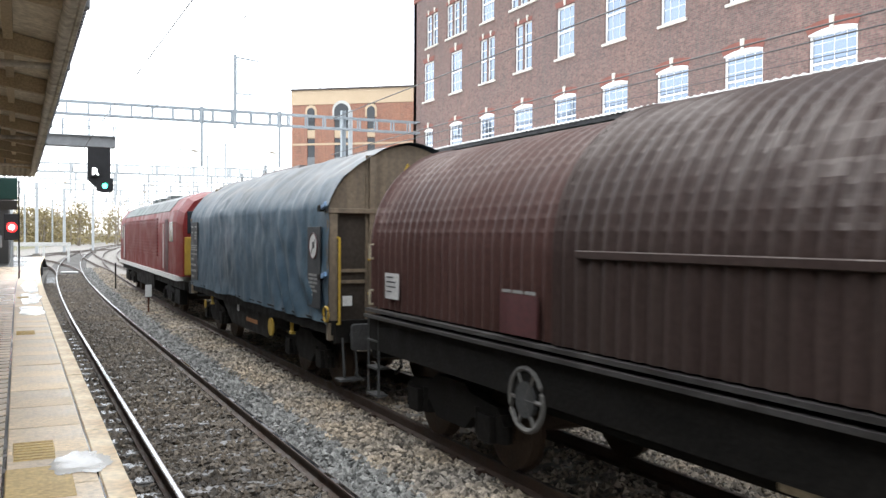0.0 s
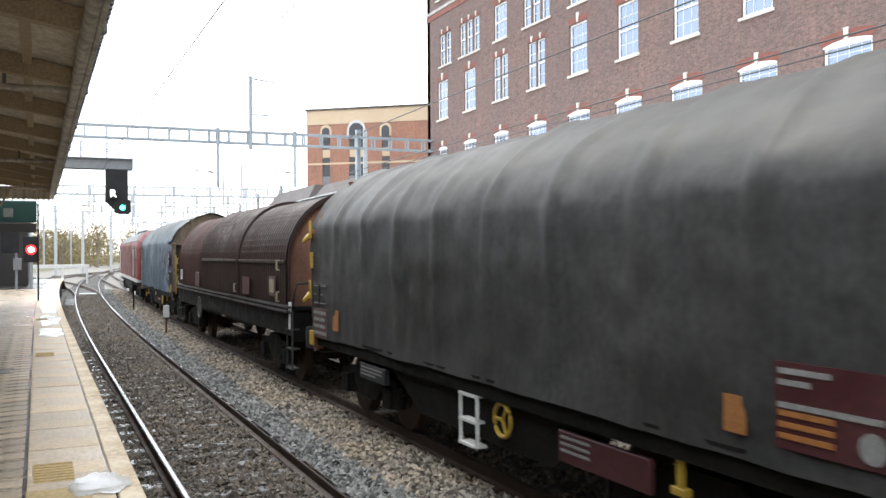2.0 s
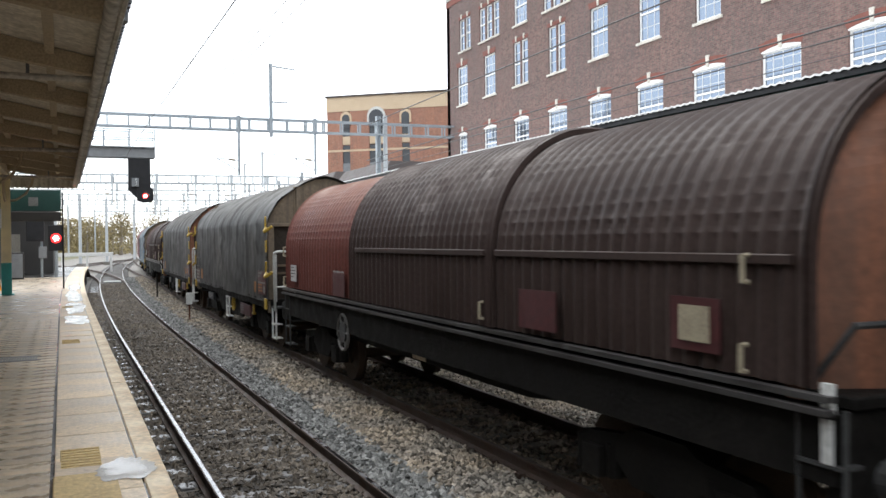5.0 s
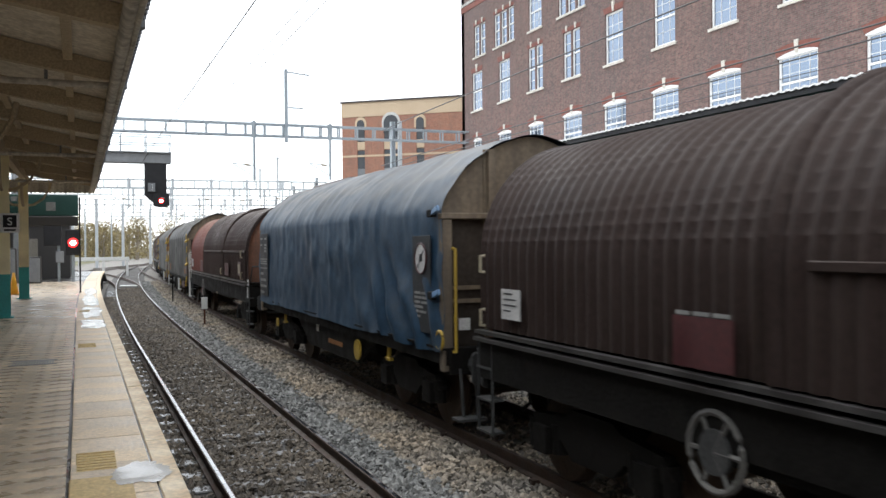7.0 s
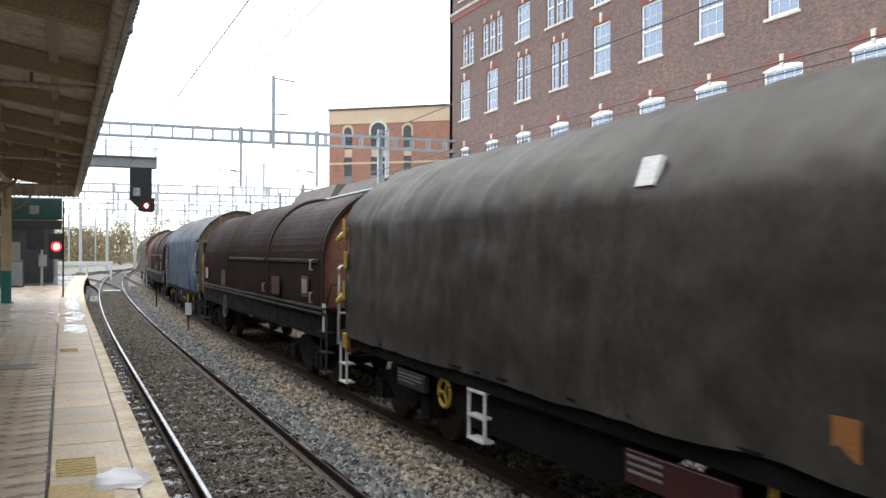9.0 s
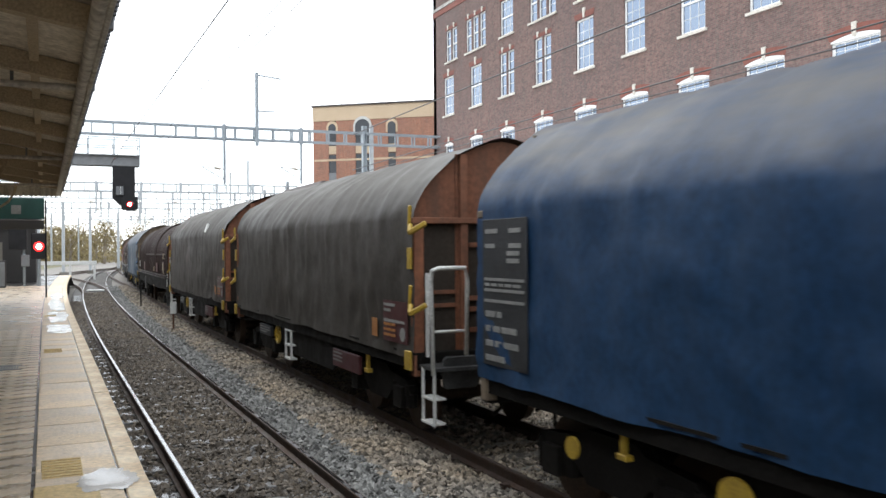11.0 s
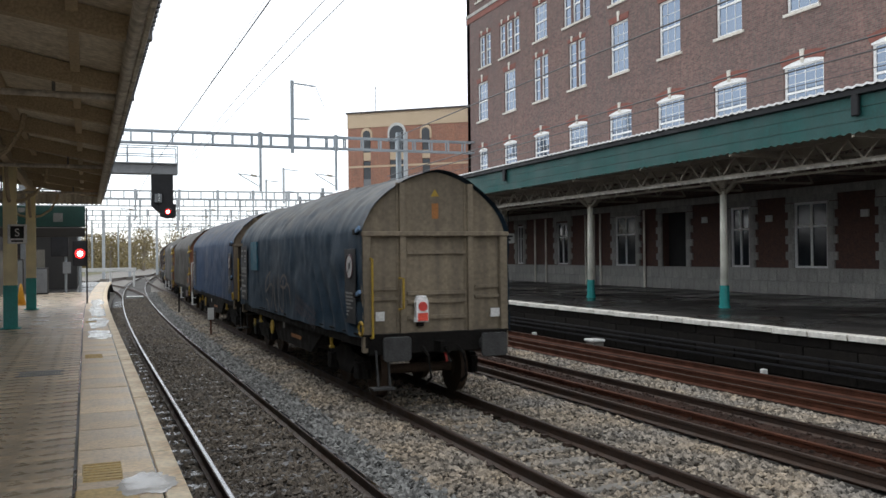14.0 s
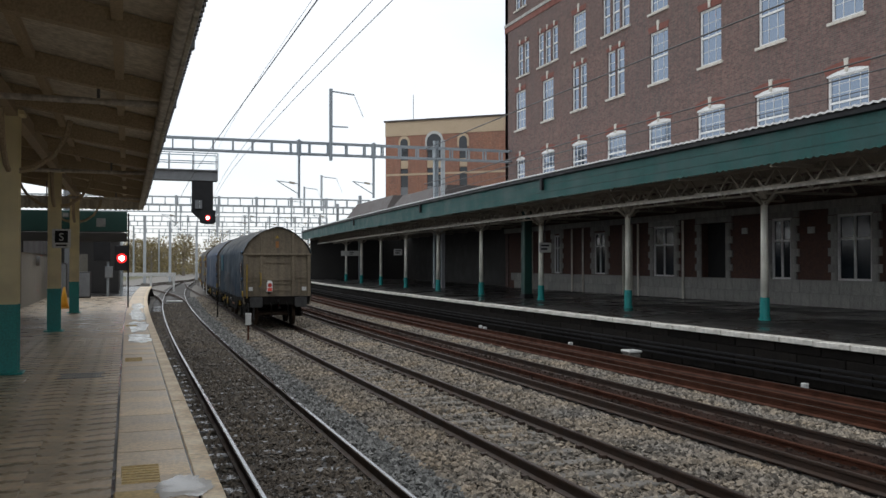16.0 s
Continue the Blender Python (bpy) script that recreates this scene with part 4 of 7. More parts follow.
def sash(y, w, z0, z1, arched, blind, shared={}):
    """A white sash window with bars, head arch and keystone; alike windows share their meshes."""
    key = (round(w, 2), round(z1 - z0, 2), arched)
    h = z1 - z0
    if key not in shared:
        t = 0.1 if w > 0.9 else 0.085
        fr = rim(-w / 2, w / 2, 0, h, t, 0.08, 0.2)
        mid = Shape().box(0.07, 0.19, -w / 2 + t, w / 2 - t, h / 2 - 0.04, h / 2 + 0.04)
        bars = []
        nb = 4 if w > 1.6 else 3 if w > 0.9 else 1
        for k in range(1, nb):
            yy = -w / 2 + w * k / nb
            bars.append(Shape().box(0.11, 0.15, yy - 0.01, yy + 0.01, t, h - t))
        nz = 6 if arched else 4
        for k in range(1, nz):
            if k * 2 != nz:
                bars.append(Shape().box(0.112, 0.148, -w / 2 + t, w / 2 - t, h * k / nz - 0.009, h * k / nz + 0.009))
        if nb == 1:
            bars.append(Shape().box(0.112, 0.148, -w / 2 + t, w / 2 - t, h * 0.75 - 0.012, h * 0.75 + 0.012))
        pane = Shape().box(0.125, 0.135, -w / 2 + t, w / 2 - t, t, h - t)
        bl = Shape().box(0.24, 0.26, -w / 2, w / 2, h * 0.08, h)
        sill = Shape().box(-0.08, 0.1, -w / 2 - 0.12, w / 2 + 0.12, -0.11, 0.0)
        key_s = Shape().prism([(-0.065, h + 0.02), (0.065, h + 0.02), (0.1, h + 0.5), (-0.1, h + 0.5)] if w > 0.9 else
                              [(-0.05, h + 0.02), (0.05, h + 0.02), (0.075, h + 0.32), (-0.075, h + 0.32)], "x", -0.07, 0.0)
        arch = Shape()
        m = 10
        for k in range(m):
            u0, u1 = -1 + 2 * k / m, -1 + 2 * (k + 1) / m
            hw = w / 2 + 0.04
            rise = 0.13 if arched else 0.0
            za, zb = h + rise * (1 - u0 * u0), h + rise * (1 - u1 * u1)
            d = 0.3 if w > 0.9 else 0.2
            arch.add([(-0.025, u0 * hw, za), (-0.025, u1 * hw * 0.99, zb), (-0.025, u1 * hw * 1.12, zb + d), (-0.025, u0 * hw * 1.12, za + d)], [(0, 1, 2, 3)])
        head = None
        if arched:
            head = Shape()
            pts = [(u * w / 2, h + 0.13 * (1 - u * u)) for u in [-1 + 0.2 * q for q in range(11)]]
            head.prism([(-w / 2, h - 0.05)] + pts + [(w / 2, h - 0.05)], "x", -0.012, 0.08)
        shared[key] = [fr, mid, bars, pane, bl, sill, key_s, arch, head, {}]
    fr, mid, bars, pane, bl, sill, key_s, arch, head, made = shared[key]

    def one(name, shape, material, parent, k=0):
        if (name, k) not in made:
            o = link(name, shape, material, parent)
            made[name, k] = o.data
        else:
            o = new(name, made[name, k])
            o.parent = parent
        return o
    win = one("window", fr, WHITE, block)
    win.location = (BX, y, z0)
    one("meeting_rail", mid, WHITE, win)
    for k, bar in enumerate(bars):
        one("glazing_bar", bar, WHITE, win, k)
    one("pane", pane, GLASS, win).visible_shadow = False
    if blind:
        one("blind", bl, BLIND, win)
    one("sill", sill, STONEPALE, win)
    one("keystone", key_s, STONEPALE, win)
    one("head_arch", arch, REDBRICK, win)
    if head:
        one("arched_head", head, WHITE, win)


STONEPALE = surf("cream_stone_dressing", (0.52, 0.49, 0.43), (0.62, 0.59, 0.53), 2, 0.75, 0, 0.2, 20)
rb = random.Random(4)
for r in range(4):
    for y, w, z0, z1, arched in row_windows(r):
        sash(y, w, z0, z1, arched, rb.random() < 0.78)

# ground storey: stone plinth, rubble piers, pale quoins round each opening
part("ground_wall", wall_with_holes(BX + 0.06, BX + 0.5, -40, 54.9, FZ, 5.0, GROUND_OPEN), RUBBLE, block)
part("cornice", Shape().box(BX - 0.12, BX + 0.06, -40, 54.9, 4.55, 4.85), STONE, block, bevel=0.02)
plinth = slab_mesh("plinth_block", 0.08, 1.0, 0.5, STONE, 0.008)
for k in range(52):
    for j in range(2):
        y = 4 + k * 1.0 + 0.5 * j
        if not any(abs(y - g[0]) < 1.1 and g[2] < 1.0 for g in GROUND_OPEN) and y < 54:
            ob = new("plinth_block", plinth)
            ob.parent = block
            ob.location = (BX + 0.03, y, FZ + 0.01 + 0.5 * j)
long_q = slab_mesh("quoin_stone", 0.09, 0.42, 0.3, STONE, 0.006)
short_q = slab_mesh("quoin_stone", 0.09, 0.28, 0.3, STONE, 0.006)
for y, w, z0, z1 in GROUND_OPEN:
    zb = max(z0, 1.87)
    for k in range(int((4.3 - zb) / 0.3)):
        for sg in (-1, 1):
            me, ww = (long_q, 0.42) if k % 2 else (short_q, 0.28)
            ob = new("quoin_stone", me)
            ob.parent = block
            ob.location = (BX + 0.02, y + sg * (w / 2 + ww / 2), zb + 0.3 * k)
    part("lintel", Shape().box(BX - 0.02, BX + 0.1, y - w / 2 - 0.4, y + w / 2 + 0.4, 4.3, 4.56), STONE, block, bevel=0.01)
    if y != 32.3:
        t = 0.09
        win = part("window", rim(y - w / 2, y + w / 2, z0, z1, t, BX + 0.04, BX + 0.16), WHITE, block)
        part("transom", Shape().box(BX + 0.03, BX + 0.15, y - w / 2 + t, y + w / 2 - t, z0 + 1.5, z0 + 1.58), WHITE, win)
        part("mullion", Shape().box(BX + 0.035, BX + 0.14, y - 0.035, y + 0.035, z0 + t, z1 - t), WHITE, win)
        part("pane", Shape().box(BX + 0.1, BX + 0.11, y - w / 2 + t, y + w / 2 - t, z0 + t, z1 - t), DARKGLASS, win)
    else:
        part("dark_opening", Shape().box(BX + 0.4, BX + 0.44, y - w / 2, y + w / 2, z0, z1), NIGHT, block)
for y in (43.9, 45.2, 39.6, 38.8, 38.2, 34.4, 50.5, 51.2):
    part("downpipe", Shape().tube([(BX - 0.1, y, FZ), (BX - 0.1, y, 4.5)], 0.055, 8), PALE, block)
for y, z in ((30.2, 4.0), (26.4, 3.9), (21.9, 3.9)):
    part("wall_plate", Shape().box(BX - 0.01, BX + 0.06, y - 0.16, y + 0.16, z - 0.25, z), OFFWHITE, block)

# ---------- hotel and low roofs beyond ----------
hotel = empty("hotel_building", Matrix.Translation((27.5, 95.0, 0)) @ Matrix.Rotation(math.atan2(-9.0, 10.9), 4, "Z"))
tagged(hotel, "orange brick modern block with arched window bays", "building")
HH = 18.5
WB = (2.3, 5.9, 9.3, 16.5, 20.0)
hw = Shape()
xs = [0.0]
for k, c in enumerate(WB):
    w = 1.7 if k in (1, 3) else 0.9
    xs += [c - w / 2, c + w / 2]
xs.append(30.0)
for a, b in zip(xs[::2], xs[1::2]):
    part("brick_pier", Shape().box(a, b, 0, 0.5, 0, 16.9), HOTELBRICK, hotel)
hw.box(0, 30, 0.25, 0.5, 0, 16.0)
part("wall", hw, HOTELBRICK, hotel)
part("upper_band", Shape().box(-0.03, 30, -0.05, 0.5, 16.9, HH), BUFF, hotel, "buff coloured upper band")
part("side_wall", Shape().box(0.0, 0.4, 0.5, 20, 0, HH), HOTELBRICK, hotel)
part("parapet", Shape().box(-0.15, 30, -0.2, 0.4, HH, HH + 0.18), SLATE, hotel)
part("roof", Shape().box(0.3, 30, 0.4, 20, HH - 0.5, HH - 0.3), SLATE, hotel)
for z in (4.9, 8.6, 12.4):
    part("pale_course", Shape().box(0, 30, -0.03, 0.0, z, z + 0.22), BUFF, hotel)
for k, c in enumerate(WB):
    w = 1.7 if k in (1, 3) else 0.9
    for j in range(5):
        z = 1.2 + 3.0 * j
        part("window", Shape().box(c - w / 2, c + w / 2, 0.1, 0.2, z + 0.9, z + 2.9), DARKGLASS, hotel)
        part("spandrel", Shape().box(c - w / 2, c + w / 2, 0.05, 0.15, z, z + 0.9), GREYBOX if j % 2 else BUFF, hotel)
    r = w / 2 + 0.22
    pts = [(c + r * math.cos(math.pi * q / 12), 16.2 + r * math.sin(math.pi * q / 12)) for q in range(13)]
    part("arch_surround", Shape().prism([(c + r, 15.4)] + pts + [(c - r, 15.4)], "y", -0.08, 0.06), OFFWHITE if k in (1, 3) else BUFF, hotel)
    r = w / 2
    pts = [(c + r * math.cos(math.pi * q / 12), 16.1 + r * math.sin(math.pi * q / 12)) for q in range(13)]
    part("arch_window", Shape().prism([(c + r, 15.0)] + pts + [(c - r, 15.0)], "y", -0.1, -0.08), DARKGLASS, hotel)
for x in (3.0, 14.0):
    part("aerial", Shape().tube([(x, 1, HH), (x, 1, HH + 3.2)], 0.04, 5), GREYBOX, hotel)
low = empty("low_station_roof")
tagged(low, "dark slate hipped station roof beyond the canopy", "building")
for x0, x1, y0, y1, z in ((18.6, 25.5, 56.5, 70, 8.1), (18.0, 26, 70.5, 86, 8.4)):
    b = bend((y0 + y1) / 2)
    s = Shape().add([(x0 + b, y0, 5.7), (x1 + b, y0, 5.7), (x1 + b, y1, 5.7), (x0 + b, y1, 5.7), (x0 + b + 1.8, y0 + 1.4, z), (x1 + b - 1.8, y0 + 1.4, z), (x1 + b - 1.8, y1 - 1.4, z), (x0 + b + 1.8, y1 - 1.4, z)],
                    [(3, 2, 1, 0), (4, 5, 6, 7), (0, 1, 5, 4), (1, 2, 6, 5), (2, 3, 7, 6), (3, 0, 4, 7)])
    part("roof", s, SLATE, low)

# ---------- signals ----------
gan = empty("signal_bracket", pose(-0.17, 44.0, 0))
tagged(gan, "steel cantilever signal bracket with walkway over the line", "signal gantry")
part("mast", Shape().box(-2.6, -2.3, -0.15, 0.15, PZ, 7.2), GREYBOX, gan, bevel=0.02)
part("walkway_beam", Shape().box(-2.6, 4.3, -0.3, 0.3, 6.52, 7.0), GREYBOX, gan, "grey walkway beam", bevel=0.02)
part("walkway_grid", Shape().box(-2.6, 4.3, -0.45, 0.45, 7.0, 7.05), GREYBOX, gan)
s = Shape()
for yy in (-0.45, 0.45):
    for z in (7.45, 7.85):
        s.tube([(-2.6, yy, z), (4.3, yy, z)], 0.025, 6)
    for k in range(7):
        s.tube([(-2.5 + 1.13 * k, yy, 7.0), (-2.5 + 1.13 * k, yy, 7.85)], 0.025, 6)
part("guard_rail", s, GALV, gan, "galvanised guard rail")
part("signal_backboard", Shape().prism([(3.08, 6.55), (4.08, 6.55), (4.08, 4.42), (3.7, 4.42), (3.08, 5.0)], "y", -0.25, 0.05), BLACK, gan, "black signal backboard with cut corner", bevel=0.02)
part("indicator_box", Shape().box(3.18, 3.58, -0.36, -0.26, 5.12, 5.6), GREYPANEL, gan, "square route indicator", bevel=0.02)
part("indicator_face", Shape().box(3.22, 3.54, -0.372, -0.362, 5.16, 5.56), GREYBOX, gan)
face = Shape()
nq = 24
ring_in = [(3.82 + 0.12 * math.cos(2 * math.pi * k / nq), 4.72 + 0.12 * math.sin(2 * math.pi * k / nq)) for k in range(nq)]
ring_out = []
for k in range(nq):
    c, s_ = math.cos(2 * math.pi * k / nq), math.sin(2 * math.pi * k / nq)
    q = min(0.37 / abs(c) if abs(c) > 1e-6 else 9, (0.38 if s_ > 0 else 0.28) / abs(s_) if abs(s_) > 1e-6 else 9)
    ring_out.append((3.82 + q * c, 4.72 + q * s_))
face.sheet([[(x, yy, z) for x, z in rg + rg[:1]] for rg, yy in ((ring_in, -0.345), (ring_out, -0.345), (ring_out, -0.25))])
part("lens_plate", face, BLACK, gan)
hood = Shape()
for z in (4.72,):
    rows = [[(3.82 + 0.16 * math.cos(a), yy, z + 0.16 * math.sin(a)) for a in [math.pi * q / 10 for q in range(11)]] for yy in (-0.345, -0.58)]
    hood.sheet(rows)
part("lens_hood", hood, BLACK, gan)
# colour wheel behind the lens: green and red filters
ASPECT_AT = pose(3.82, -0.31, 4.97)
ASPECT_WHEEL = part("filter_arm", Shape().tube([(0, 0.005, 0), (0, -0.005, 0)], 0.05, 12), BLACK, gan)
for ang, paint, nm in ((0, GREENLAMP, "green_filter"), (-80, HALO, "red_filter")):
    a = radians(ang)
    cx_, cz_ = -0.25 * math.sin(a) * -1, -0.25 * math.cos(a)
    f = part(nm, Shape().tube([(cx_, 0.0, cz_), (cx_, -0.012, cz_)], 0.12, 18), paint, ASPECT_WHEEL)
    if ang:
        part("lamp_core", Shape().tube([(cx_, -0.012, cz_), (cx_, -0.018, cz_)], 0.075, 14), WHITECORE, f)
# route letter on a turning flap
ROUTE_AT = pose(3.38, -0.6, 5.36)
ROUTE_FLAP = part("route_flap", Shape().box(-0.2, 0.2, -0.004, 0.004, -0.22, 0.22), BLACK, gan)
tr_ = bpy.data.curves.new("route_letter", "FONT")
tr_.body, tr_.size, tr_.align_x, tr_.extrude, tr_.offset = "R", 0.46, "CENTER", 0.003, 0.016
tro = new("route_letter", tr_)
tro.parent = ROUTE_FLAP
tro.data.materials.append(RLIGHT)
tro.matrix_basis = pose(0, -0.009, -0.15, 90, 0, 0)

ps = empty("platform_signal", pose(-0.27, 44.6, PZ))
tagged(ps, "red platform starter signal on a grey post", "railway signal")
part("post", Shape().tube([(0, 0, 0), (0, 0, 1.35)], 0.07, 10), GALV, ps)
part("signal_head", Shape().box(-0.32, 0.32, -0.12, 0.12, 1.25, 2.45), BLACK, ps, "black signal head", bevel=0.03)
part("red_lens", Shape().tube([(0, -0.12, 1.83), (0, -0.16, 1.83)], 0.22, 18), HALO, ps)
part("lamp_core", Shape().tube([(0, -0.165, 1.83), (0, -0.175, 1.83)], 0.12, 18), WHITECORE, ps)
part("indicator_box", Shape().box(-1.25, -0.5, -0.2, 0.2, 1.7, 2.9), BLACK, ps, bevel=0.02)
part("lower_box", Shape().box(-0.75, -0.4, -0.15, 0.15, 0.9, 1.45), GREYBOX, ps, bevel=0.02)
part("indicator_post", Shape().tube([(-0.62, 0, 0), (-0.62, 0, 1.75)], 0.06, 8), GALV, ps)
for x, y, z, w in ((-1.9, 43.5, 1.2, 0.6), (-2.8, 42.5, 1.6, 0.5), (-3.4, 46, 1.1, 0.9)):
    cb = empty("equipment_cabinet", pose(x, y, PZ))
    tagged(cb, "grey trackside equipment cabinet at the platform end", "cabinet", "equipment cabinets")
    part("cabinet_body", Shape().box(-w / 2, w / 2, -0.25, 0.25, 0, z), DARKWALL, cb, bevel=0.02)
    part("cabinet_door", Shape().box(-w / 2 + 0.04, w / 2 - 0.04, -0.27, -0.25, 0.06, z - 0.06), GREYBOX, cb, bevel=0.01)

# ---------- signs on the near platform ----------
gs = empty("hanging_sign", pose(0, 33.2, 0))
tagged(gs, "dark green hanging platform sign board", "sign")
part("sign_board", Shape().box(-5.2, -0.02, -0.08, 0.08, 3.62, 4.36), DKGREEN, gs, bevel=0.02)
part("lower_board", Shape().box(-5.2, -0.02, -0.1, 0.1, 3.28, 3.6), DARKWALL, gs, bevel=0.02)
part("sign_mark", Shape().box(-1.05, -0.75, -0.09, -0.08, 3.8, 4.1), MARKING, gs)
part("sign_lettering", Shape().box(-2.15, -1.95, -0.09, -0.08, 4.12, 4.28).box(-1.85, -1.65, -0.09, -0.08, 4.12, 4.28).box(-2.05, -1.75, -0.09, -0.08, 3.98, 4.03), MARKING, gs)
part("sign_post", Shape().tube([(0.02, 0.1, PZ), (0.02, 0.1, 4.3)], 0.028, 8), BLACK, gs)
part("sign_post", Shape().tube([(-5.0, 0.1, PZ), (-5.0, 0.1, 4.3)], 0.05, 8), BLACK, gs)
ss = empty("stop_sign_board", pose(-1.45, 22.0, 0))
tagged(ss, "white square S sign with black border on a column", "sign")
part("sign_board", Shape().box(-0.2, 0.2, -0.02, 0.02, 2.86, 3.3), WHITE, ss, bevel=0.008)
part("sign_border", Shape().box(-0.14, 0.14, -0.026, -0.02, 2.98, 3.26), BLACK, ss)
st = bpy.data.curves.new("sign_letter", "FONT")
st.body, st.size, st.align_x, st.extrude = "S", 0.25, "CENTER", 0.003
sto = new("sign_letter", st)
sto.parent = ss
sto.data.materials.append(WHITE)
sto.matrix_basis = pose(0, -0.03, 3.03, 90, 0, 0)
part("sign_caption", Shape().box(-0.12, 0.12, -0.026, -0.02, 2.9, 2.94), BLACK, ss)
cone = empty("traffic_cone", pose(-2.1, 33.4, PZ))
tagged(cone, "orange traffic cone on the platform", "traffic cone")
part("cone_body", Shape().tube([(0, 0, 0.03), (0, 0, 0.75)], [0.16, 0.03], 14), ORANGECONE, cone, smooth=True)
part("cone_base", Shape().box(-0.2, 0.2, -0.2, 0.2, 0, 0.04), ORANGECONE, cone, bevel=0.01)

# ---------- small things by the track ----------
mk = empty("marker_post", pose(3.88 + bend(30.5), 30.5, -0.24))
tagged(mk, "short rusty post with a white marker plate between tracks", "marker post")
part("post", Shape().tube([(0, 0, 0), (0, 0, 0.75)], 0.03, 8), RAILRED, mk)
part("plate", Shape().box(-0.1, 0.1, -0.05, 0.05, 0.62, 1.02), OFFWHITE, mk, bevel=0.01)
mk2 = empty("marker_post", pose(3.85 + bend(43.4), 43.4, -0.24))
tagged(mk2, "thin dark steel post between the tracks", "marker post")
part("post", Shape().tube([(0, 0, 0), (0, 0, 1.35)], 0.035, 8), UNDER, mk2)
wp = Shape().box(-0.55, 0.55, -0.5, 0.5, 0, 0.06)
wpo = link("white_track_panel", wp, OFFWHITE, bevel=0.01)
wpo.matrix_basis = on_line(2.14, 63.5, -0.17)
tagged(wpo, "white panel lying between the rails", "track panel")
tb = empty("trough_box", pose(13.0, 20.7, -0.24))
tagged(tb, "white-topped concrete box below the far platform", "box")
part("box_body", Shape().box(-0.17, 0.17, -0.2, 0.2, 0, 0.3), CONCRETE, tb, bevel=0.02)
part("box_lid", Shape().box(-0.2, 0.2, -0.24, 0.24, 0.3, 0.37), OFFWHITE, tb, bevel=0.02)
for x, y in ((12.9, 24.0), (12.95, 31.0), (13.0, 14.2), (13.1, 31.8)):
    o = link("white_stub_post", Shape().box(-0.06, 0.06, -0.06, 0.06, 0, 0.3), OFFWHITE, bevel=0.015)
    o.matrix_basis = pose(x, y, -0.24)
    tagged(o, "short white stub post by the platform wall", "marker post", "stub posts")
for x, z in ((13.38, 0.25), (13.4, 0.36), (13.36, 0.12)):
    o = link("cable", ribbon([(x - 0.02, z - 0.02), (x + 0.02, z - 0.02), (x + 0.02, z + 0.02), (x - 0.02, z + 0.02)], -8, 80, 3), BLACK)
    tagged(o, "black cable run along the platform wall", "cable", "cables on the platform wall")

# ---------- overhead line portals and wires ----------
def portal(y, x0, x1, zb, depth, material, legs, drops=(), mast=None):
    p = empty("overhead_portal", on_line(0, y, 0))
    tagged(p, "galvanised lattice portal carrying the overhead line", "gantry", "overhead line portals")
    b = Shape()
    for z in (zb, zb + depth):
        for yy in (-0.25, 0.25):
            b.box(x0, x1, yy - 0.05, yy + 0.05, z - 0.055, z + 0.055)
    k, n = 0, int((x1 - x0) / 1.15)
    for k in range(n + 1):
        x = x0 + (x1 - x0) * k / n
        for yy in (-0.25, 0.25):
            b.box(x - 0.045, x + 0.045, yy - 0.045, yy + 0.045, zb + 0.05, zb + depth - 0.05)
        b.box(x - 0.03, x + 0.03, -0.2, 0.2, zb - 0.03, zb + 0.03)
    part("boom", b, material, p, "ladder-like steel boom")
    for x in legs:
        q = Shape().box(x - 0.14, x - 0.1, -0.16, 0.16, -0.24, zb + depth + 0.5).box(x + 0.1, x + 0.14, -0.16, 0.16, -0.24, zb + depth + 0.5).box(x - 0.1, x + 0.1, -0.02, 0.02, -0.24, zb + depth + 0.5)
        part("leg", q, material, p)
    for x, z0 in drops:
        d = Shape().tube([(x, -0.32, zb + depth + 0.15), (x, -0.32, z0)], 0.08, 8).box(x - 0.14, x + 0.14, -0.36, -0.2, zb - 0.15, zb + depth + 0.1)
        d.tube([(x, -0.32, z0 + 0.9), (x - 1.4, -0.32, z0 + 1.05)], 0.03, 6).tube([(x, -0.32, z0 + 0.25), (x - 1.3, -0.32, z0 + 1.0)], 0.03, 6)
        part("drop_tube", d, material, p)
        part("insulator", Shape().tube([(x - 0.25, -0.32, z0 + 0.92), (x - 0.6, -0.32, z0 + 0.98)], 0.07, 8), BEAMDK, p)
    if mast:
        x, z = mast
        m = Shape().box(x - 0.1, x + 0.1, -0.45, -0.28, zb - 0.4, z).tube([(x, -0.36, z - 0.15), (x + 1.5, -0.36, z - 0.3)], 0.05, 6).tube([(x, -0.36, z - 2.4), (x + 1.1, -0.36, z - 2.4)], 0.05, 6)
        m.tube([(x + 1.5, -0.36, z - 0.3), (x + 2.1, -0.36, z - 1.7)], 0.02, 5)
        part("feeder_mast", m, material, p)
    return p


portal(55.0, -4.0, 25.6, 9.42, 0.72, GALV, (-4.0, 18.6), ((9.5, 6.6), (14.3, 6.7)), (11.5, 13.6))
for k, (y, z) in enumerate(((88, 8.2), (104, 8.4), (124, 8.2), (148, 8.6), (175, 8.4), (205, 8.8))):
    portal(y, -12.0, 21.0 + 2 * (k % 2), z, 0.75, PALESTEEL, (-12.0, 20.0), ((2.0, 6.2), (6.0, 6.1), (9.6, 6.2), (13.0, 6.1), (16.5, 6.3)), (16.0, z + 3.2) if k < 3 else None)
WIRES = [(2.08, 5.6, 0.01), (5.47, 8.8, 0.013), (5.47, 8.32, 0.013), (4.5, 9.4, 0.007), (18.0, 10.1, 0.03), (18.0, 7.78, 0.026), (18.0, 7.44, 0.022), (18.0, 7.0, 0.013)]
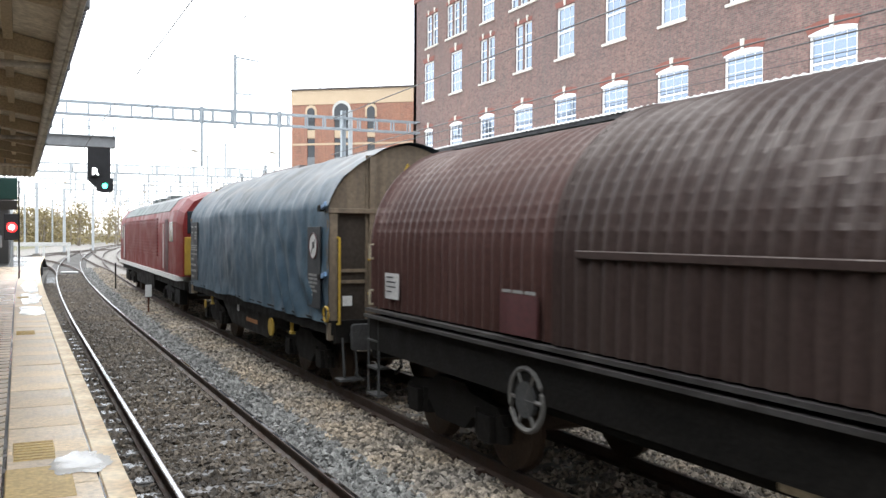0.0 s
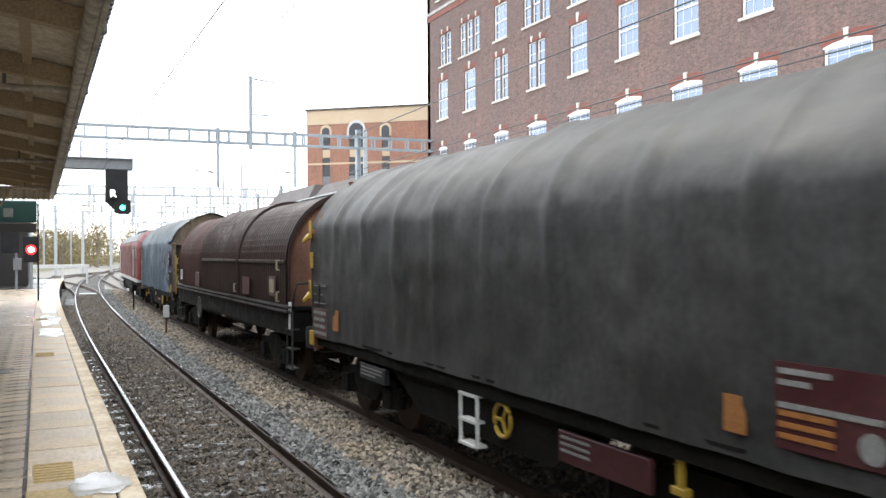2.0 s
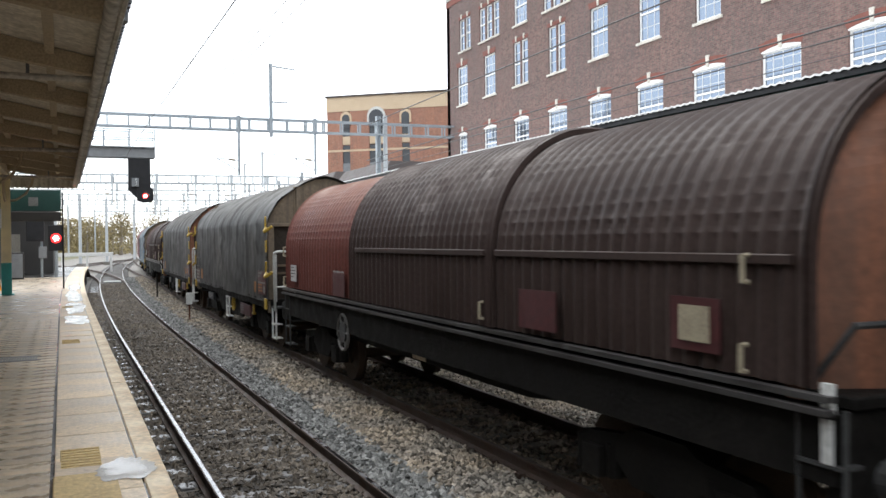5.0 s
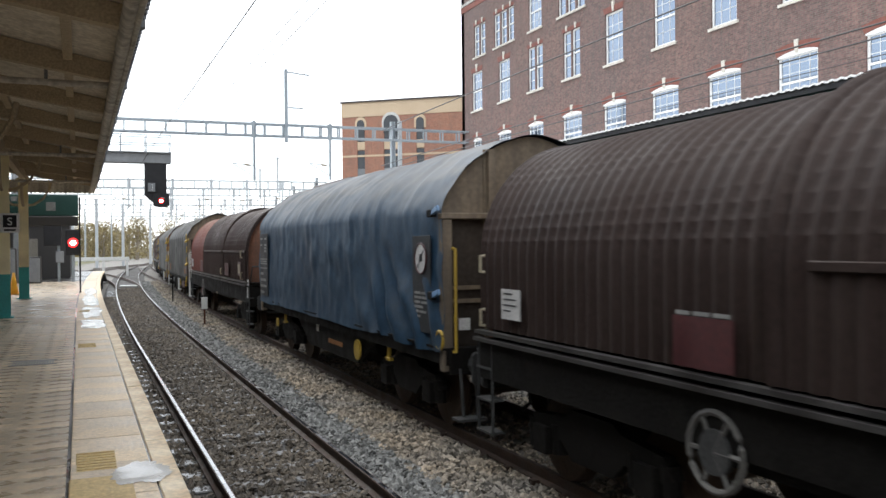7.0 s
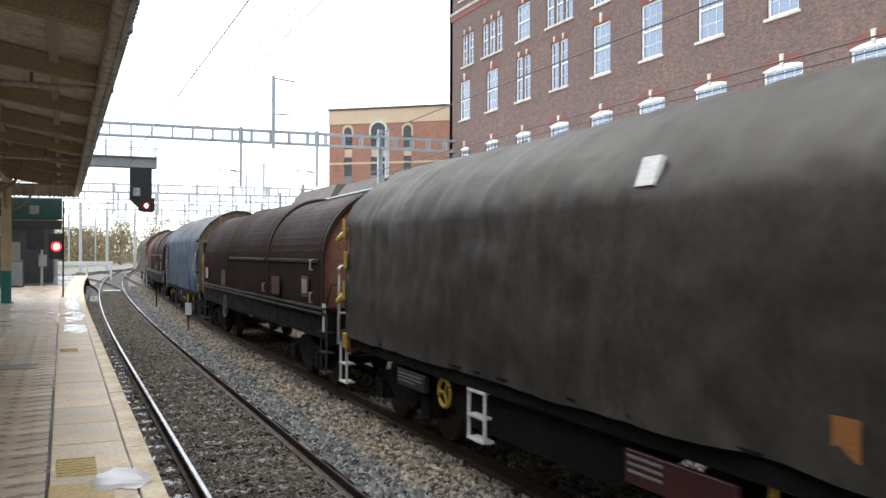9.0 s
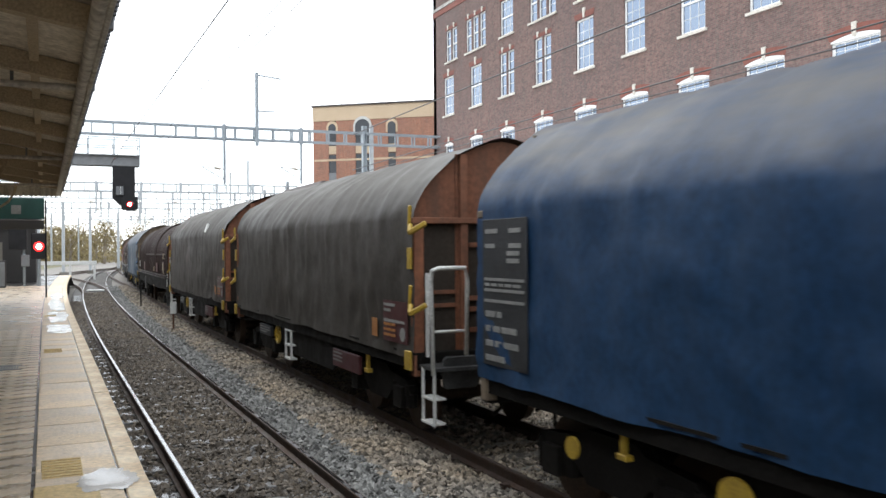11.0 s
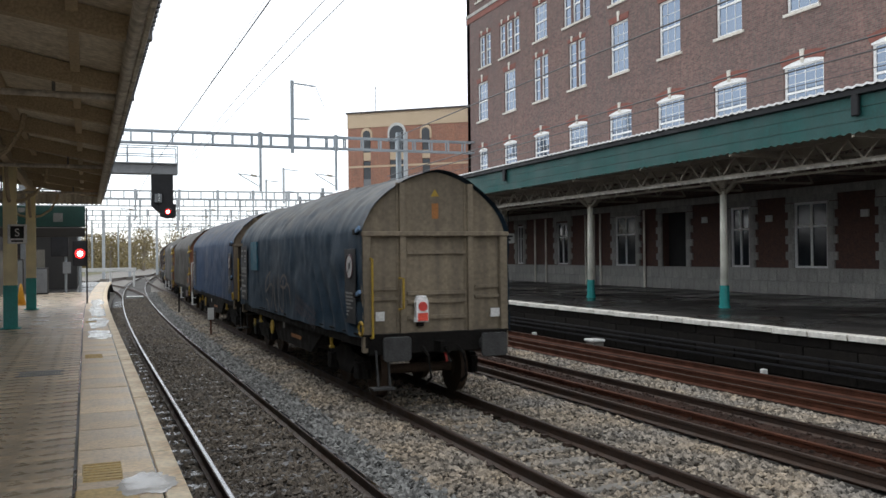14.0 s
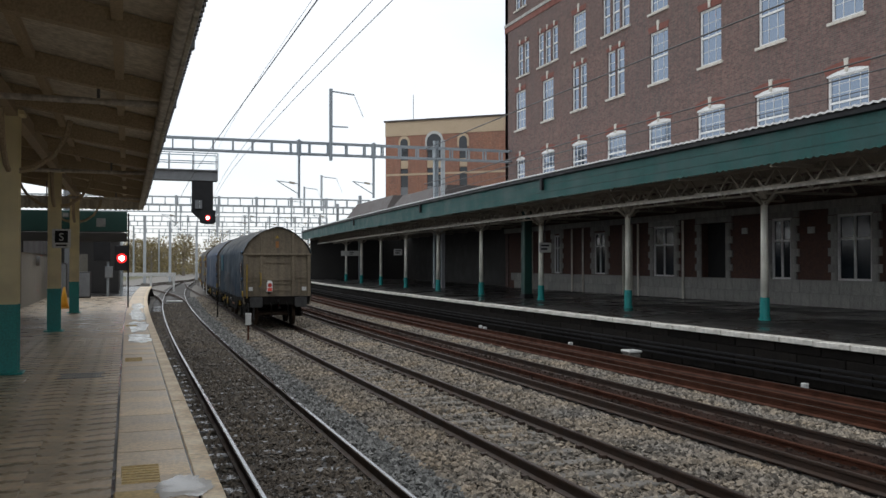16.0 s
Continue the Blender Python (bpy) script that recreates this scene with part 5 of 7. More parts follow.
for x, z, r in WIRES:
    pts = [(x + bend(y), y, z) for y in range(-25, 56 if x > 15 else 216, 8)]
    o = link("overhead_wire", Shape().tube(pts, r, 4), WIRE)
    tagged(o, "thin overhead line wire above the railway", "wire", "overhead wires")
fm = empty("feeder_mast_far", on_line(19.2, 55.0, 0))
tagged(fm, "white steel mast standing on the far platform", "mast")
part("mast_shaft", Shape().box(-0.12, 0.12, -0.5, -0.3, FZ, 10.75), PALESTEEL, fm)
part("mast_arm", Shape().tube([(0, -0.4, 6.0), (-2.6, -0.4, 6.1), (-3.3, -0.4, 5.7)], 0.05, 6).tube([(0, -0.4, 6.9), (-2.2, -0.4, 6.15)], 0.03, 6), PALESTEEL, fm)

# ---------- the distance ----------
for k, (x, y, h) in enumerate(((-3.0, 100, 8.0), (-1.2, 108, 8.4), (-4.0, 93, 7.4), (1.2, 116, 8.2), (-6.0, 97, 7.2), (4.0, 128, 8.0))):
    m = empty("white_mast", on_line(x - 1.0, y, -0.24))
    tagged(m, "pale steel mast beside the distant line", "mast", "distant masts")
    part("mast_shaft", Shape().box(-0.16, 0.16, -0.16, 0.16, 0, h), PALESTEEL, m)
    part("mast_base", Shape().box(-0.4, 0.4, -0.4, 0.4, 0, 0.4), CONCRETE, m)
fence = empty("white_barrier", on_line(-2.5, 88, -0.24))
tagged(fence, "low white barrier beside the distant line", "barrier")
part("barrier_rail", Shape().box(-4.5, 4.5, -0.08, 0.08, 1.5, 1.85), OFFWHITE, fence, bevel=0.02)
for k in range(5):
    part("barrier_post", Shape().box(-4.2 + 2.1 * k, -4.0 + 2.1 * k, -0.06, 0.06, 0, 1.5), OFFWHITE, fence)


def tree(x, y, h, seed, material):
    rng = random.Random(seed)
    t = empty("tree", pose(x, y, -0.24))
    tagged(t, "bare-branched tree with thin autumn leaves", "tree", "distant trees")
    tk = Shape().tube([(0, 0, 0), (0.1, 0, h * 0.35), (0.2, 0.1, h * 0.7), (0.1, 0, h * 0.92)], [0.28, 0.2, 0.1, 0.03], 7)
    for q in range(12):
        a, z = rng.random() * 6.28, h * rng.uniform(0.25, 0.75)
        r = h * rng.uniform(0.15, 0.32)
        tk.tube([(0.1, 0, z), (r * 0.6 * math.cos(a), r * 0.6 * math.sin(a), z + r * 0.6), (r * math.cos(a), r * math.sin(a), z + r)], [0.07, 0.045, 0.015], 5)
    part("trunk", tk, BARK, t)
    c = Shape()
    for q in range(620):
        a, u = rng.random() * 6.28, rng.random()
        z = h * (0.04 + 0.96 * u)
        r = h * 0.42 * math.sqrt(rng.random()) * (1.2 - abs(u - 0.3))
        p = Vector((r * math.cos(a), r * math.sin(a), z))
        d = rng.uniform(0.12, 0.34)
        e = [Vector((rng.uniform(-1, 1), rng.uniform(-1, 1), rng.uniform(-1, 1))) * d for _ in range(4)]
        c.add([p + e[0], p + e[1], p + e[2], p + e[3]], [(0, 1, 2), (0, 2, 3), (1, 3, 2)])
    part("crown", c, material, t)
    return t


for k in range(26):
    rr = random.Random(100 + k)
    y = 150 + 5.5 * k + rr.uniform(-4, 4)
    tree(-14 + 1.1 * k + rr.uniform(-7, 7), y, rr.uniform(6, 10), k, LEAF)
for k in range(30):
    rr = random.Random(500 + k)
    y = rr.uniform(200, 290)
    tree(bend(y) - 24 + 1.5 * k + rr.uniform(-2, 2), y, rr.uniform(6, 11), 70 + k, LEAF)
for k in range(14):
    rr = random.Random(300 + k)
    tree(-10 - 1.6 * k + rr.uniform(-2, 2), 84 + 6 * k, rr.uniform(4, 7), 40 + k, LEAF)
bank = Shape().sheet([[(-120, y, 3.5), (-30, y, 1.2), (-8 + bend(y) * 0.9, y, -0.2)] for y in range(80, 420, 20)])
structure(link("grass_bank", bank, GRASS), "grassy bank beside the distant line", "ground")
structure(link("platform_ramp", Shape().add([(-6, 64, PZ - 0.02), (EDGE + 0.9, 64, PZ - 0.02), (EDGE + 1.4, 74, -0.2), (-6, 74, -0.2)], [(0, 1, 2, 3)]), DARKBED), "ramp at the platform's end", "ramp")
def branch(x0, y0, y1, k, twist):
    """A line that leaves the running road at y0 and swings away."""
    t = empty("branch_track")
    structure(t, "diverging branch track in the distance", "railway track")
    for sg in (-1, 1):
        rows = [[(x0 + bend(y) + k * (y - y0) ** 2 + twist * (y - y0) + sg * 0.7525 + dx, y, z) for dx, z in ((-0.07, -0.159), (-0.034, -0.03), (-0.034, 0), (0.034, 0), (0.034, -0.03), (0.07, -0.159))] for y in [y0 + (y1 - y0) * q / 30 for q in range(31)]]
        part("rail", Shape().sheet(rows), RAILSIDE, t)
        part("rail_head", Shape().sheet([[(r[2][0], r[2][1], 0.003), (r[3][0], r[3][1], 0.003)] for r in rows]), RAILDULL, t)
    return t


branch(2.14, 58, 120, -0.0028, -0.01)
branch(5.52, 62, 130, 0.0, -0.05)
branch(-3.0, 80, 150, 0.0015, 0.0)

# ---------- sleepers, laid last ----------
sl_con = slab_mesh("sleeper", 0.26, 2.5, 0.14, CONCRETE, 0.015)
sl_dark = slab_mesh("sleeper", 0.26, 2.5, 0.14, DARKSLEEPER, 0.012)
for tr, (cx, _, _), me, z in ((TRACKS[1], LINES[1], sl_con, -0.325), (TRACKS[0], LINES[0], sl_dark, -0.315), (TRACKS[2], LINES[2], sl_dark, -0.345), (TRACKS[3], LINES[3], sl_dark, -0.345)):
    for k in range(90):
        y = -2.0 + 0.66 * k
        ob = new("sleeper", me)
        ob.parent = tr
        ob.matrix_basis = on_line(cx, y, z) @ pose(0, 0, 0, 0, 0, 90 + random.uniform(-0.6, 0.6))
clips = Shape()
for k in range(60):
    y = -2.0 + 0.66 * k
    for sg in (-1, 1):
        for d in (-0.11, 0.11):
            x = 5.52 + sg * 0.7525 + d + bend(y)
            clips.box(x - 0.04, x + 0.04, y - 0.05, y + 0.05, -0.185, -0.13)
tagged(part("rail_clips", clips, RAILSIDE, TRACKS[1]), kind="stuff")

# ---------- the train ----------
def roof_line(w, eave, top, power, n=10, foot=1.14):
    """Half a body outline from the foot of the near side to the ridge, as (x, z)."""
    pts = [(-w, foot), (-w, foot + 0.35), (-w, (foot + eave) / 2), (-w, eave - 0.2)]
    for i in range(n + 1):
        a = math.pi / 2 * i / n
        pts.append((-w * math.cos(a) ** (2 / power), eave + (top - eave) * math.sin(a) ** (2 / power)))
    return pts


def outline_of(half):
    return half + [(-x, z) for x, z in half[-2::-1]]


def wheelset(parent, y):
    s = Shape()
    for x in (-0.75, 0.75):
        sg = 1 if x > 0 else -1
        for r, a, b in ((0.46, -0.065, 0.065), (0.49, -0.075 if sg > 0 else 0.05, -0.05 if sg > 0 else 0.075)):
            s.prism([(r * math.cos(2 * math.pi * k / 24), r * math.sin(2 * math.pi * k / 24)) for k in range(24)], "x", x + a, x + b)
        s.prism([(0.17 * math.cos(2 * math.pi * k / 12), 0.17 * math.sin(2 * math.pi * k / 12)) for k in range(12)], "x", x - 0.09, x + 0.09)
    s.tube([(-0.8, 0, 0), (0.8, 0, 0)], 0.09, 10)
    ob = part("wheelset", s, WHEELSTEEL, parent)
    ob.location = (0, y, 0.47)
    return ob


def bogie(parent, y):
    s = Shape()
    for x in (-1.02, 1.02):
        s.prism([(-1.25, 0.55), (-1.1, 0.72), (-0.5, 0.78), (-0.35, 0.86), (0.35, 0.86), (0.5, 0.78), (1.1, 0.72), (1.25, 0.55), (1.1, 0.5),
                 (0.55, 0.52), (0.35, 0.36), (-0.35, 0.36), (-0.55, 0.52), (-1.1, 0.5)], "x", x - 0.06, x + 0.06)
        for yy in (-0.9, 0.9):
            s.box(x - 0.12, x + 0.12, yy - 0.14, yy + 0.14, 0.34, 0.62)
            for dy in (-0.24, 0.24):
                s.tube([(x, yy + dy, 0.36), (x, yy + dy, 0.66)], 0.085, 8)
    s.box(-1.0, 1.0, -0.2, 0.2, 0.55, 0.85)
    b = part("bogie", s, UNDER, parent)
    b.location = (0, y, 0)
    for yy in (-0.9, 0.9):
        ROLLING.append(wheelset(b, yy))
    return b


SLIDE = surf("dark_worn_slide_steel", (0.03, 0.028, 0.027), (0.055, 0.052, 0.05), 3, 0.5, 0.3, 0.1)
ORANGERED = surf("bright_red_reflector", (0.8, 0.09, 0.05), (0.75, 0.08, 0.05), 4, 0.4)
ROLLING = []


def buffers(parent, y, sg, z=0.98):
    for x in (-0.87, 0.87):
        s = Shape()
        s.tube([(x, y, z), (x, y + sg * 0.34, z)], [0.14, 0.1], 12)
        s.prism([(x - 0.24, z - 0.16), (x - 0.2, z - 0.2), (x + 0.2, z - 0.2), (x + 0.24, z - 0.16), (x + 0.24, z + 0.16), (x + 0.2, z + 0.2), (x - 0.2, z + 0.2), (x - 0.24, z + 0.16)],
                "y", y + sg * 0.33, y + sg * 0.38)
        part("buffer", s, UNDERGREY, parent, "grey steel buffer", bevel=0.012)
    s = Shape().tube([(0, y, z), (0, y + sg * 0.35, z - 0.02), (0.02, y + sg * 0.42, z - 0.25)], 0.05, 8)
    s.box(-0.09, 0.09, y, y + sg * 0.3, z - 0.1, z + 0.08)
    part("coupling_hook", s, UNDER, parent)
    for x in (-0.3, 0.34):
        s = Shape().tube([(x, y, z - 0.02), (x + 0.03, y + sg * 0.2, z - 0.15), (x + 0.06, y + sg * 0.24, z - 0.5), (x + 0.02, y + sg * 0.1, z - 0.62)], 0.028, 6)
        part("brake_hose", s, UNDER, parent)


UNDERGREY = surf("scuffed_grey_steel", (0.035, 0.035, 0.035), (0.065, 0.065, 0.064), 4, 0.6, 0.1, 0.15, spec=0.2)


def underframe(parent, L, deep=True):
    zt = 1.2 if deep else 1.42
    for x in (-1.24, 1.24):
        s = Shape().prism([(x - 0.09, zt), (x + 0.09, zt), (x + 0.09, zt - 0.03), (x + 0.05, zt - 0.03), (x + 0.05, 0.98), (x - 0.05, 0.98), (x - 0.05, zt - 0.03), (x - 0.09, zt - 0.03)], "y", -L / 2, L / 2)
        part("sole_bar", s, UNDER, parent)
    part("floor", Shape().box(-1.2, 1.2, -L / 2 + 0.05, L / 2 - 0.05, zt - 0.08, zt - 0.01), UNDER, parent)
    for sg in (-1, 1):
        part("headstock", Shape().box(-1.25, 1.25, sg * (L / 2 - 0.12), sg * (L / 2 + 0.02), 0.86, zt), UNDER, parent, bevel=0.01)
    for x in (-0.25, 0.25):
        part("centre_sill", Shape().box(x - 0.06, x + 0.06, -L / 2 + 0.1, L / 2 - 0.1, 0.95, 1.15), UNDER, parent)
    if deep:
        for x in (-1.16, 1.16):
            q = Shape().prism([(-L * 0.24, 1.0), (-L * 0.15, 0.5), (L * 0.12, 0.5), (L * 0.22, 1.0)], "x", x - 0.03, x + 0.03)
            part("side_girder", q, UNDER, parent)
        part("air_tank", Shape().tube([(-0.5, -1.4, 0.72), (-0.5, 1.2, 0.72)], 0.22, 12), UNDER, parent, smooth=False)
    for y in (-(L / 2 - 2.0), L / 2 - 2.0):
        bogie(parent, y)
    buffers(parent, -L / 2, -1)
    buffers(parent, L / 2, 1)


def end_wall(parent, L, sg, half, paint, posts, eave, top, slats=True, mark=False):
    """A bulkhead with its arched top, posts and rails, at one end of a wagon."""
    y = sg * (L / 2 - 0.12)
    w = -half[0][0]
    lower = [(-w + 0.03, 1.14), (w - 0.03, 1.14), (w - 0.03, eave), (-w + 0.03, eave)]
    # the lower wall's darker paint stands for shade in the gap
    e = part("end_wall", Shape().prism(lower, "y", y, y - sg * 0.05), ENDSHADE if paint in (ENDTAN, ENDRUST) else paint, parent)
    arch = [(x * 0.985, z - 0.015) for x, z in outline_of([p for p in half if p[1] >= eave - 0.001])]
    a = part("end_arch", Shape().prism(arch, "y", y, y - sg * 0.05), paint, parent)
    part("eave_rail", Shape().box(-w - 0.02, w + 0.02, y, y + sg * 0.12, eave - 0.06, eave + 0.02), paint, e, bevel=0.01)
    for x in (-0.62, 0.62):
        zt = eave + (top - eave) * 0.8
        s = Shape().prism([(x - 0.09, y), (x + 0.09, y), (x + 0.09, y + sg * 0.02), (x + 0.05, y + sg * 0.02), (x + 0.05, y + sg * 0.1), (x - 0.05, y + sg * 0.1), (x - 0.05, y + sg * 0.02), (x - 0.09, y + sg * 0.02)], "z", 1.0, zt)
        part("end_post", s, posts, e)
    for x in (-w + 0.07, w - 0.07):
        part("corner_post", Shape().box(x - 0.07, x + 0.07, y - sg * 0.02, y + sg * 0.1, 0.9, eave), posts, e, bevel=0.01)
    if slats:
        for z in (1.45, 1.72, 1.86, 2.55):
            s = Shape().box(-0.53, 0.53, y, y + sg * 0.05, z - 0.03, z + 0.03)
            part("end_slat", s, paint, e)
        for x in (-1.0, 1.0):
            for z in (1.78, 1.95):
                part("end_slat", Shape().box(x - 0.28, x + 0.28, y, y + sg * 0.04, z - 0.025, z + 0.025), paint, e)
    if mark:
        part("warning_triangle", Shape().prism([(-0.075, 3.5), (0.075, 3.5), (0, 3.63)], "y", y + sg * 0.002, y + sg * 0.008), YELLOW, a, "yellow warning triangle")
        part("faded_mark", Shape().box(-0.06, 0.06, y + sg * 0.002, y + sg * 0.007, 3.12, 3.38), ORANGE, a)
    return e


def bar_text(parent, x, y, z, widths, h, lead, sg=-1, material=None):
    """Rows of plain bars in place of small lettering on the side at x."""
    s = Shape()
    for i, row in enumerate(widths):
        yy = y
        for wd in row:
            if wd > 0:
                s.box(x, x + sg * 0.005, yy, yy - wd, z - i * lead, z - i * lead - h)
            yy -= abs(wd) + 0.04
    return part("lettering", s, material or MARKING, parent, "rows of small white lettering")


def ring(parent, name, c, r, rt, material, label="", n=20, spokes=0):
    """A hand wheel that stands on the wagon's side, facing out."""
    x, y, z = c
    s = Shape().tube([(x, y + r * math.cos(2 * math.pi * k / n), z + r * math.sin(2 * math.pi * k / n)) for k in range(n + 1)], rt, 6)
    for k in range(spokes):
        a = 2 * math.pi * k / spokes
        s.tube([(x, y, z), (x, y + r * math.cos(a), z + r * math.sin(a))], rt * 0.8, 5)
    return part(name, s, material, parent, label)


def disc(parent, name, c, r, th, material, label="", n=20):
    x, y, z = c
    s = Shape().prism([(y + r * math.cos(2 * math.pi * k / n), z + r * math.sin(2 * math.pi * k / n)) for k in range(n)], "x", x - th, x)
    return part(name, s, material, parent, label)


def cloth(parent, L, half, material, seed, sag=0.02, folds=0.03, hoops=8, rear=1.0, crumple=1.0):
    """A tarpaulin over hoops, sagging between them, with folds gathered at its rear foot."""
    out = outline_of(half)
    fine = [out[0]]
    for (xa, za), (xb, zb) in zip(out, out[1:]):
        m = max(1, int(math.hypot(xb - xa, zb - za) / 0.11))
        fine += [(xa + (xb - xa) * q / m, za + (zb - za) * q / m) for q in range(1, m + 1)]
    out = fine
    nu = int(L / 0.09)
    rows = []
    for i in range(nu + 1):
        y = -L / 2 + L * i / nu
        row = []
        hoop = math.cos(2 * math.pi * (i / nu) * hoops)
        tight = max(0.0, hoop) ** 10
        for k, (x, z) in enumerate(out):
            nx, nz = (x / 1.33, 0.0) if z < 2.6 else (x / 1.4, (z - 2.2) / 1.7)
            up = min(1.0, max(0.0, (z - 1.9) / 1.0))
            d = sag * (tight - 0.6) * (0.35 + 0.65 * up)
            low = max(0.0, 1 - abs(z - 1.5) / 1.0)
            back = math.exp(-((y + L / 2 - 1.8) / 1.7) ** 2) * rear
            f = math.sin((y * 1.0 - z * 0.75) * 8.0 + 3.2 * noise.noise((y * 0.8, z * 0.9, seed)))
            d += folds * back * low * f + 0.03 * noise.noise((y * 0.55, z * 1.1 + x, seed + 3.1)) + 0.012 * noise.noise((y * 2.2 + z, z * 2.2 + x, seed + 9.0)) + crumple * (0.03 * abs(noise.noise((y * 1.7 - z * 1.2, z * 1.6 + x, seed + 5.0))) + 0.012 * noise.noise((y * 5.0, z * 5.0 + x, seed)))
            foot = 0.0
            if k in (0, len(out) - 1):
                foot = 0.05 * noise.noise((y * 0.7, seed, 4.0)) - 0.03 * max(0.0, noise.noise((y * 0.35, seed, 8.0)))
                d += 0.01
            row.append((x + nx * d, y, z + nz * d + foot))
        rows.append(row)
    return part("tarpaulin", Shape().sheet(rows), material, parent, smooth=True)


TARP_HALF = roof_line(1.325, 2.88, 3.93, 1.62, 14)


def tarp_wagon(name, L, kind, material, seed, end_paint, label, disc_at=8.0, folds=0.03, rails_at=-1):
    """A bogie steel wagon with a sliding tarpaulin. kind: 'blue' fittings or 'grey' fittings."""
    w = empty(name)
    tagged(w, label, "railway wagon", "wagons of the freight train")
    cloth(w, L, TARP_HALF, material, seed, (0.035 if seed < 5 else 0.015) if kind == "grey" else (0.008 if folds < 0.02 else 0.016), folds if kind == "blue" else 0.02, 9, 1.0 if kind == "blue" else 0.5, 1.6 if folds > 0.05 else 1.4)
    underframe(w, L)
    front = end_wall(w, L, 1, TARP_HALF, end_paint, end_paint, 2.88, 3.93)
    rear = end_wall(w, L, -1, TARP_HALF, end_paint, end_paint, 2.88, 3.93, True, kind == "blue")
    yr = -L / 2
    x = -1.345
    if kind == "blue":
        part("data_panel", Shape().box(x, x - 0.012, yr + 0.35, yr + 1.0, 1.35, 2.62), GREYPANEL, w, "dark grey data panel", bevel=0.004)
        disc(w, "round_sign", (x - 0.013, yr + 0.68, 2.32), 0.2, 0.006, SIGNWHITE, "white round sign with a red rim")
        ring(w, "sign_rim", (x - 0.02, yr + 0.68, 2.32), 0.2, 0.012, MAROON)
        part("sign_mark", Shape().box(x - 0.02, x - 0.024, yr + 0.62, yr + 0.72, 2.28, 2.38).beam((x - 0.022, yr + 0.8, 2.2), (x - 0.022, yr + 0.58, 2.42), 0.005, 0.02), BLACK, w)
        bar_text(w, x - 0.013, yr + 0.92, 1.88, [(0.2, 0.18), (0.24, 0.16), (0.2, 0.2), (0.3,), (0.16, 0.2), (0.2,), (0.12,)], 0.032, 0.062)
        yf = L / 2
        part("data_panel", Shape().box(x, x - 0.012, yf - 1.07, yf - 0.15, 1.3, 2.8), GREYPANEL, w, "dark grey data panel", bevel=0.004)
        bar_text(w, x - 0.013, yf - 0.22, 2.7, [(0.26, -0.16, 0.24), (-0.1,), (0.2, -0.22, 0.24), (-0.42, 0.24), (-0.42, 0.24)], 0.045, 0.075)
        bar_text(w, x - 0.013, yf - 0.2, 2.2, [(0.82,), (0.1, 0.12, 0.1, 0.12, 0.14), (0.82,), (-0.1,), (0.82,)], 0.03, 0.055)
        bar_text(w, x - 0.013, yf - 0.22, 1.86, [(0.2, 0.1), (-0.1,), (0.12, 0.14, 0.3), (-0.1,), (0.16, 0.14, 0.3), (-0.1,), (0.4,)], 0.06, 0.075)
        for z in (1.85, 2.9):
            part("tarpaulin_latch", Shape().beam((x - 0.03, yr + 0.25, z), (x - 0.05, yr - 0.02, z + 0.06), 0.04, 0.07), ENDBLUE, w, "blue latch handle", bevel=0.008)
            part("latch_block", Shape().box(x + 0.02, x - 0.06, yr + 0.2, yr + 0.36, z - 0.05, z + 0.05), UNDER, w, bevel=0.01)
        part("handrail", Shape().tube([(-1.2, yr - 0.02, 2.45), (-1.2, yr - 0.1, 2.45), (-1.2, yr - 0.1, 1.15), (-1.2, yr - 0.02, 1.15)], 0.022, 8), YELLOW, w, "long yellow end handrail")
        part("handrail", Shape().tube([(-0.72, yr - 0.04, 2.12), (-0.66, yr - 0.1, 2.12), (-0.66, yr - 0.1, 1.62), (-0.72, yr - 0.04, 1.6)], 0.022, 8), YELLOW, w, "short yellow end handrail")
        ring(w, "tie_ring", (x - 0.01, yr + 0.06, 1.3), 0.11, 0.022, YELLOW, "yellow tie-down ring")
        part("end_label", Shape().box(-1.12, -0.97, yr - 0.02, yr + 0.0, 1.42, 1.57), OFFWHITE, w, "small white square plate")
        part("end_label", Shape().box(0.97, 1.14, yr - 0.02, yr + 0.0, 1.42, 1.57), OFFWHITE, w, "small cream square plate")
        part("end_label", Shape().box(-0.45, -0.39, yr - 0.02, yr + 0.0, 1.38, 1.44), OFFWHITE, w)
        disc(w, "brake_disc", (-1.24, L * 0.5 - disc_at, 0.76), 0.17, 0.03, YELLOW, "yellow brake hand wheel")
        disc(w, "brake_disc", (-1.24, -L * 0.5 + L * 0.86, 0.72), 0.1, 0.03, YELLOW)
        for k in (0.2, 0.8):
            s = Shape().box(-1.2, -1.25, yr + L * k - 0.03, yr + L * k + 0.03, 0.8, 1.0).box(-1.18, -1.26, yr + L * k - 0.07, yr + L * k + 0.07, 0.76, 0.81)
            part("jacking_mark", s, YELLOW, w, "yellow jacking bracket", bevel=0.006)
        part("frame_label", Shape().box(-1.195, -1.2, yr + L * 0.42, yr + L * 0.5, 0.68, 0.76), ORANGE, w)
        part("frame_label", Shape().box(-1.195, -1.2, yr + L * 0.56, yr + L * 0.575, 0.82, 0.95), OFFWHITE, w)
        s = Shape().box(-1.28, -0.9, yr - 0.12, yr - 0.36, 0.33, 0.36).beam((-1.15, yr - 0.1, 0.95), (-1.15, yr - 0.2, 0.36), 0.03, 0.03).beam((-0.95, yr - 0.1, 0.95), (-0.95, yr - 0.2, 0.36), 0.03, 0.03)
        part("shunter_step", s, UNDERGREY, w, "grey shunter's footstep")
    else:
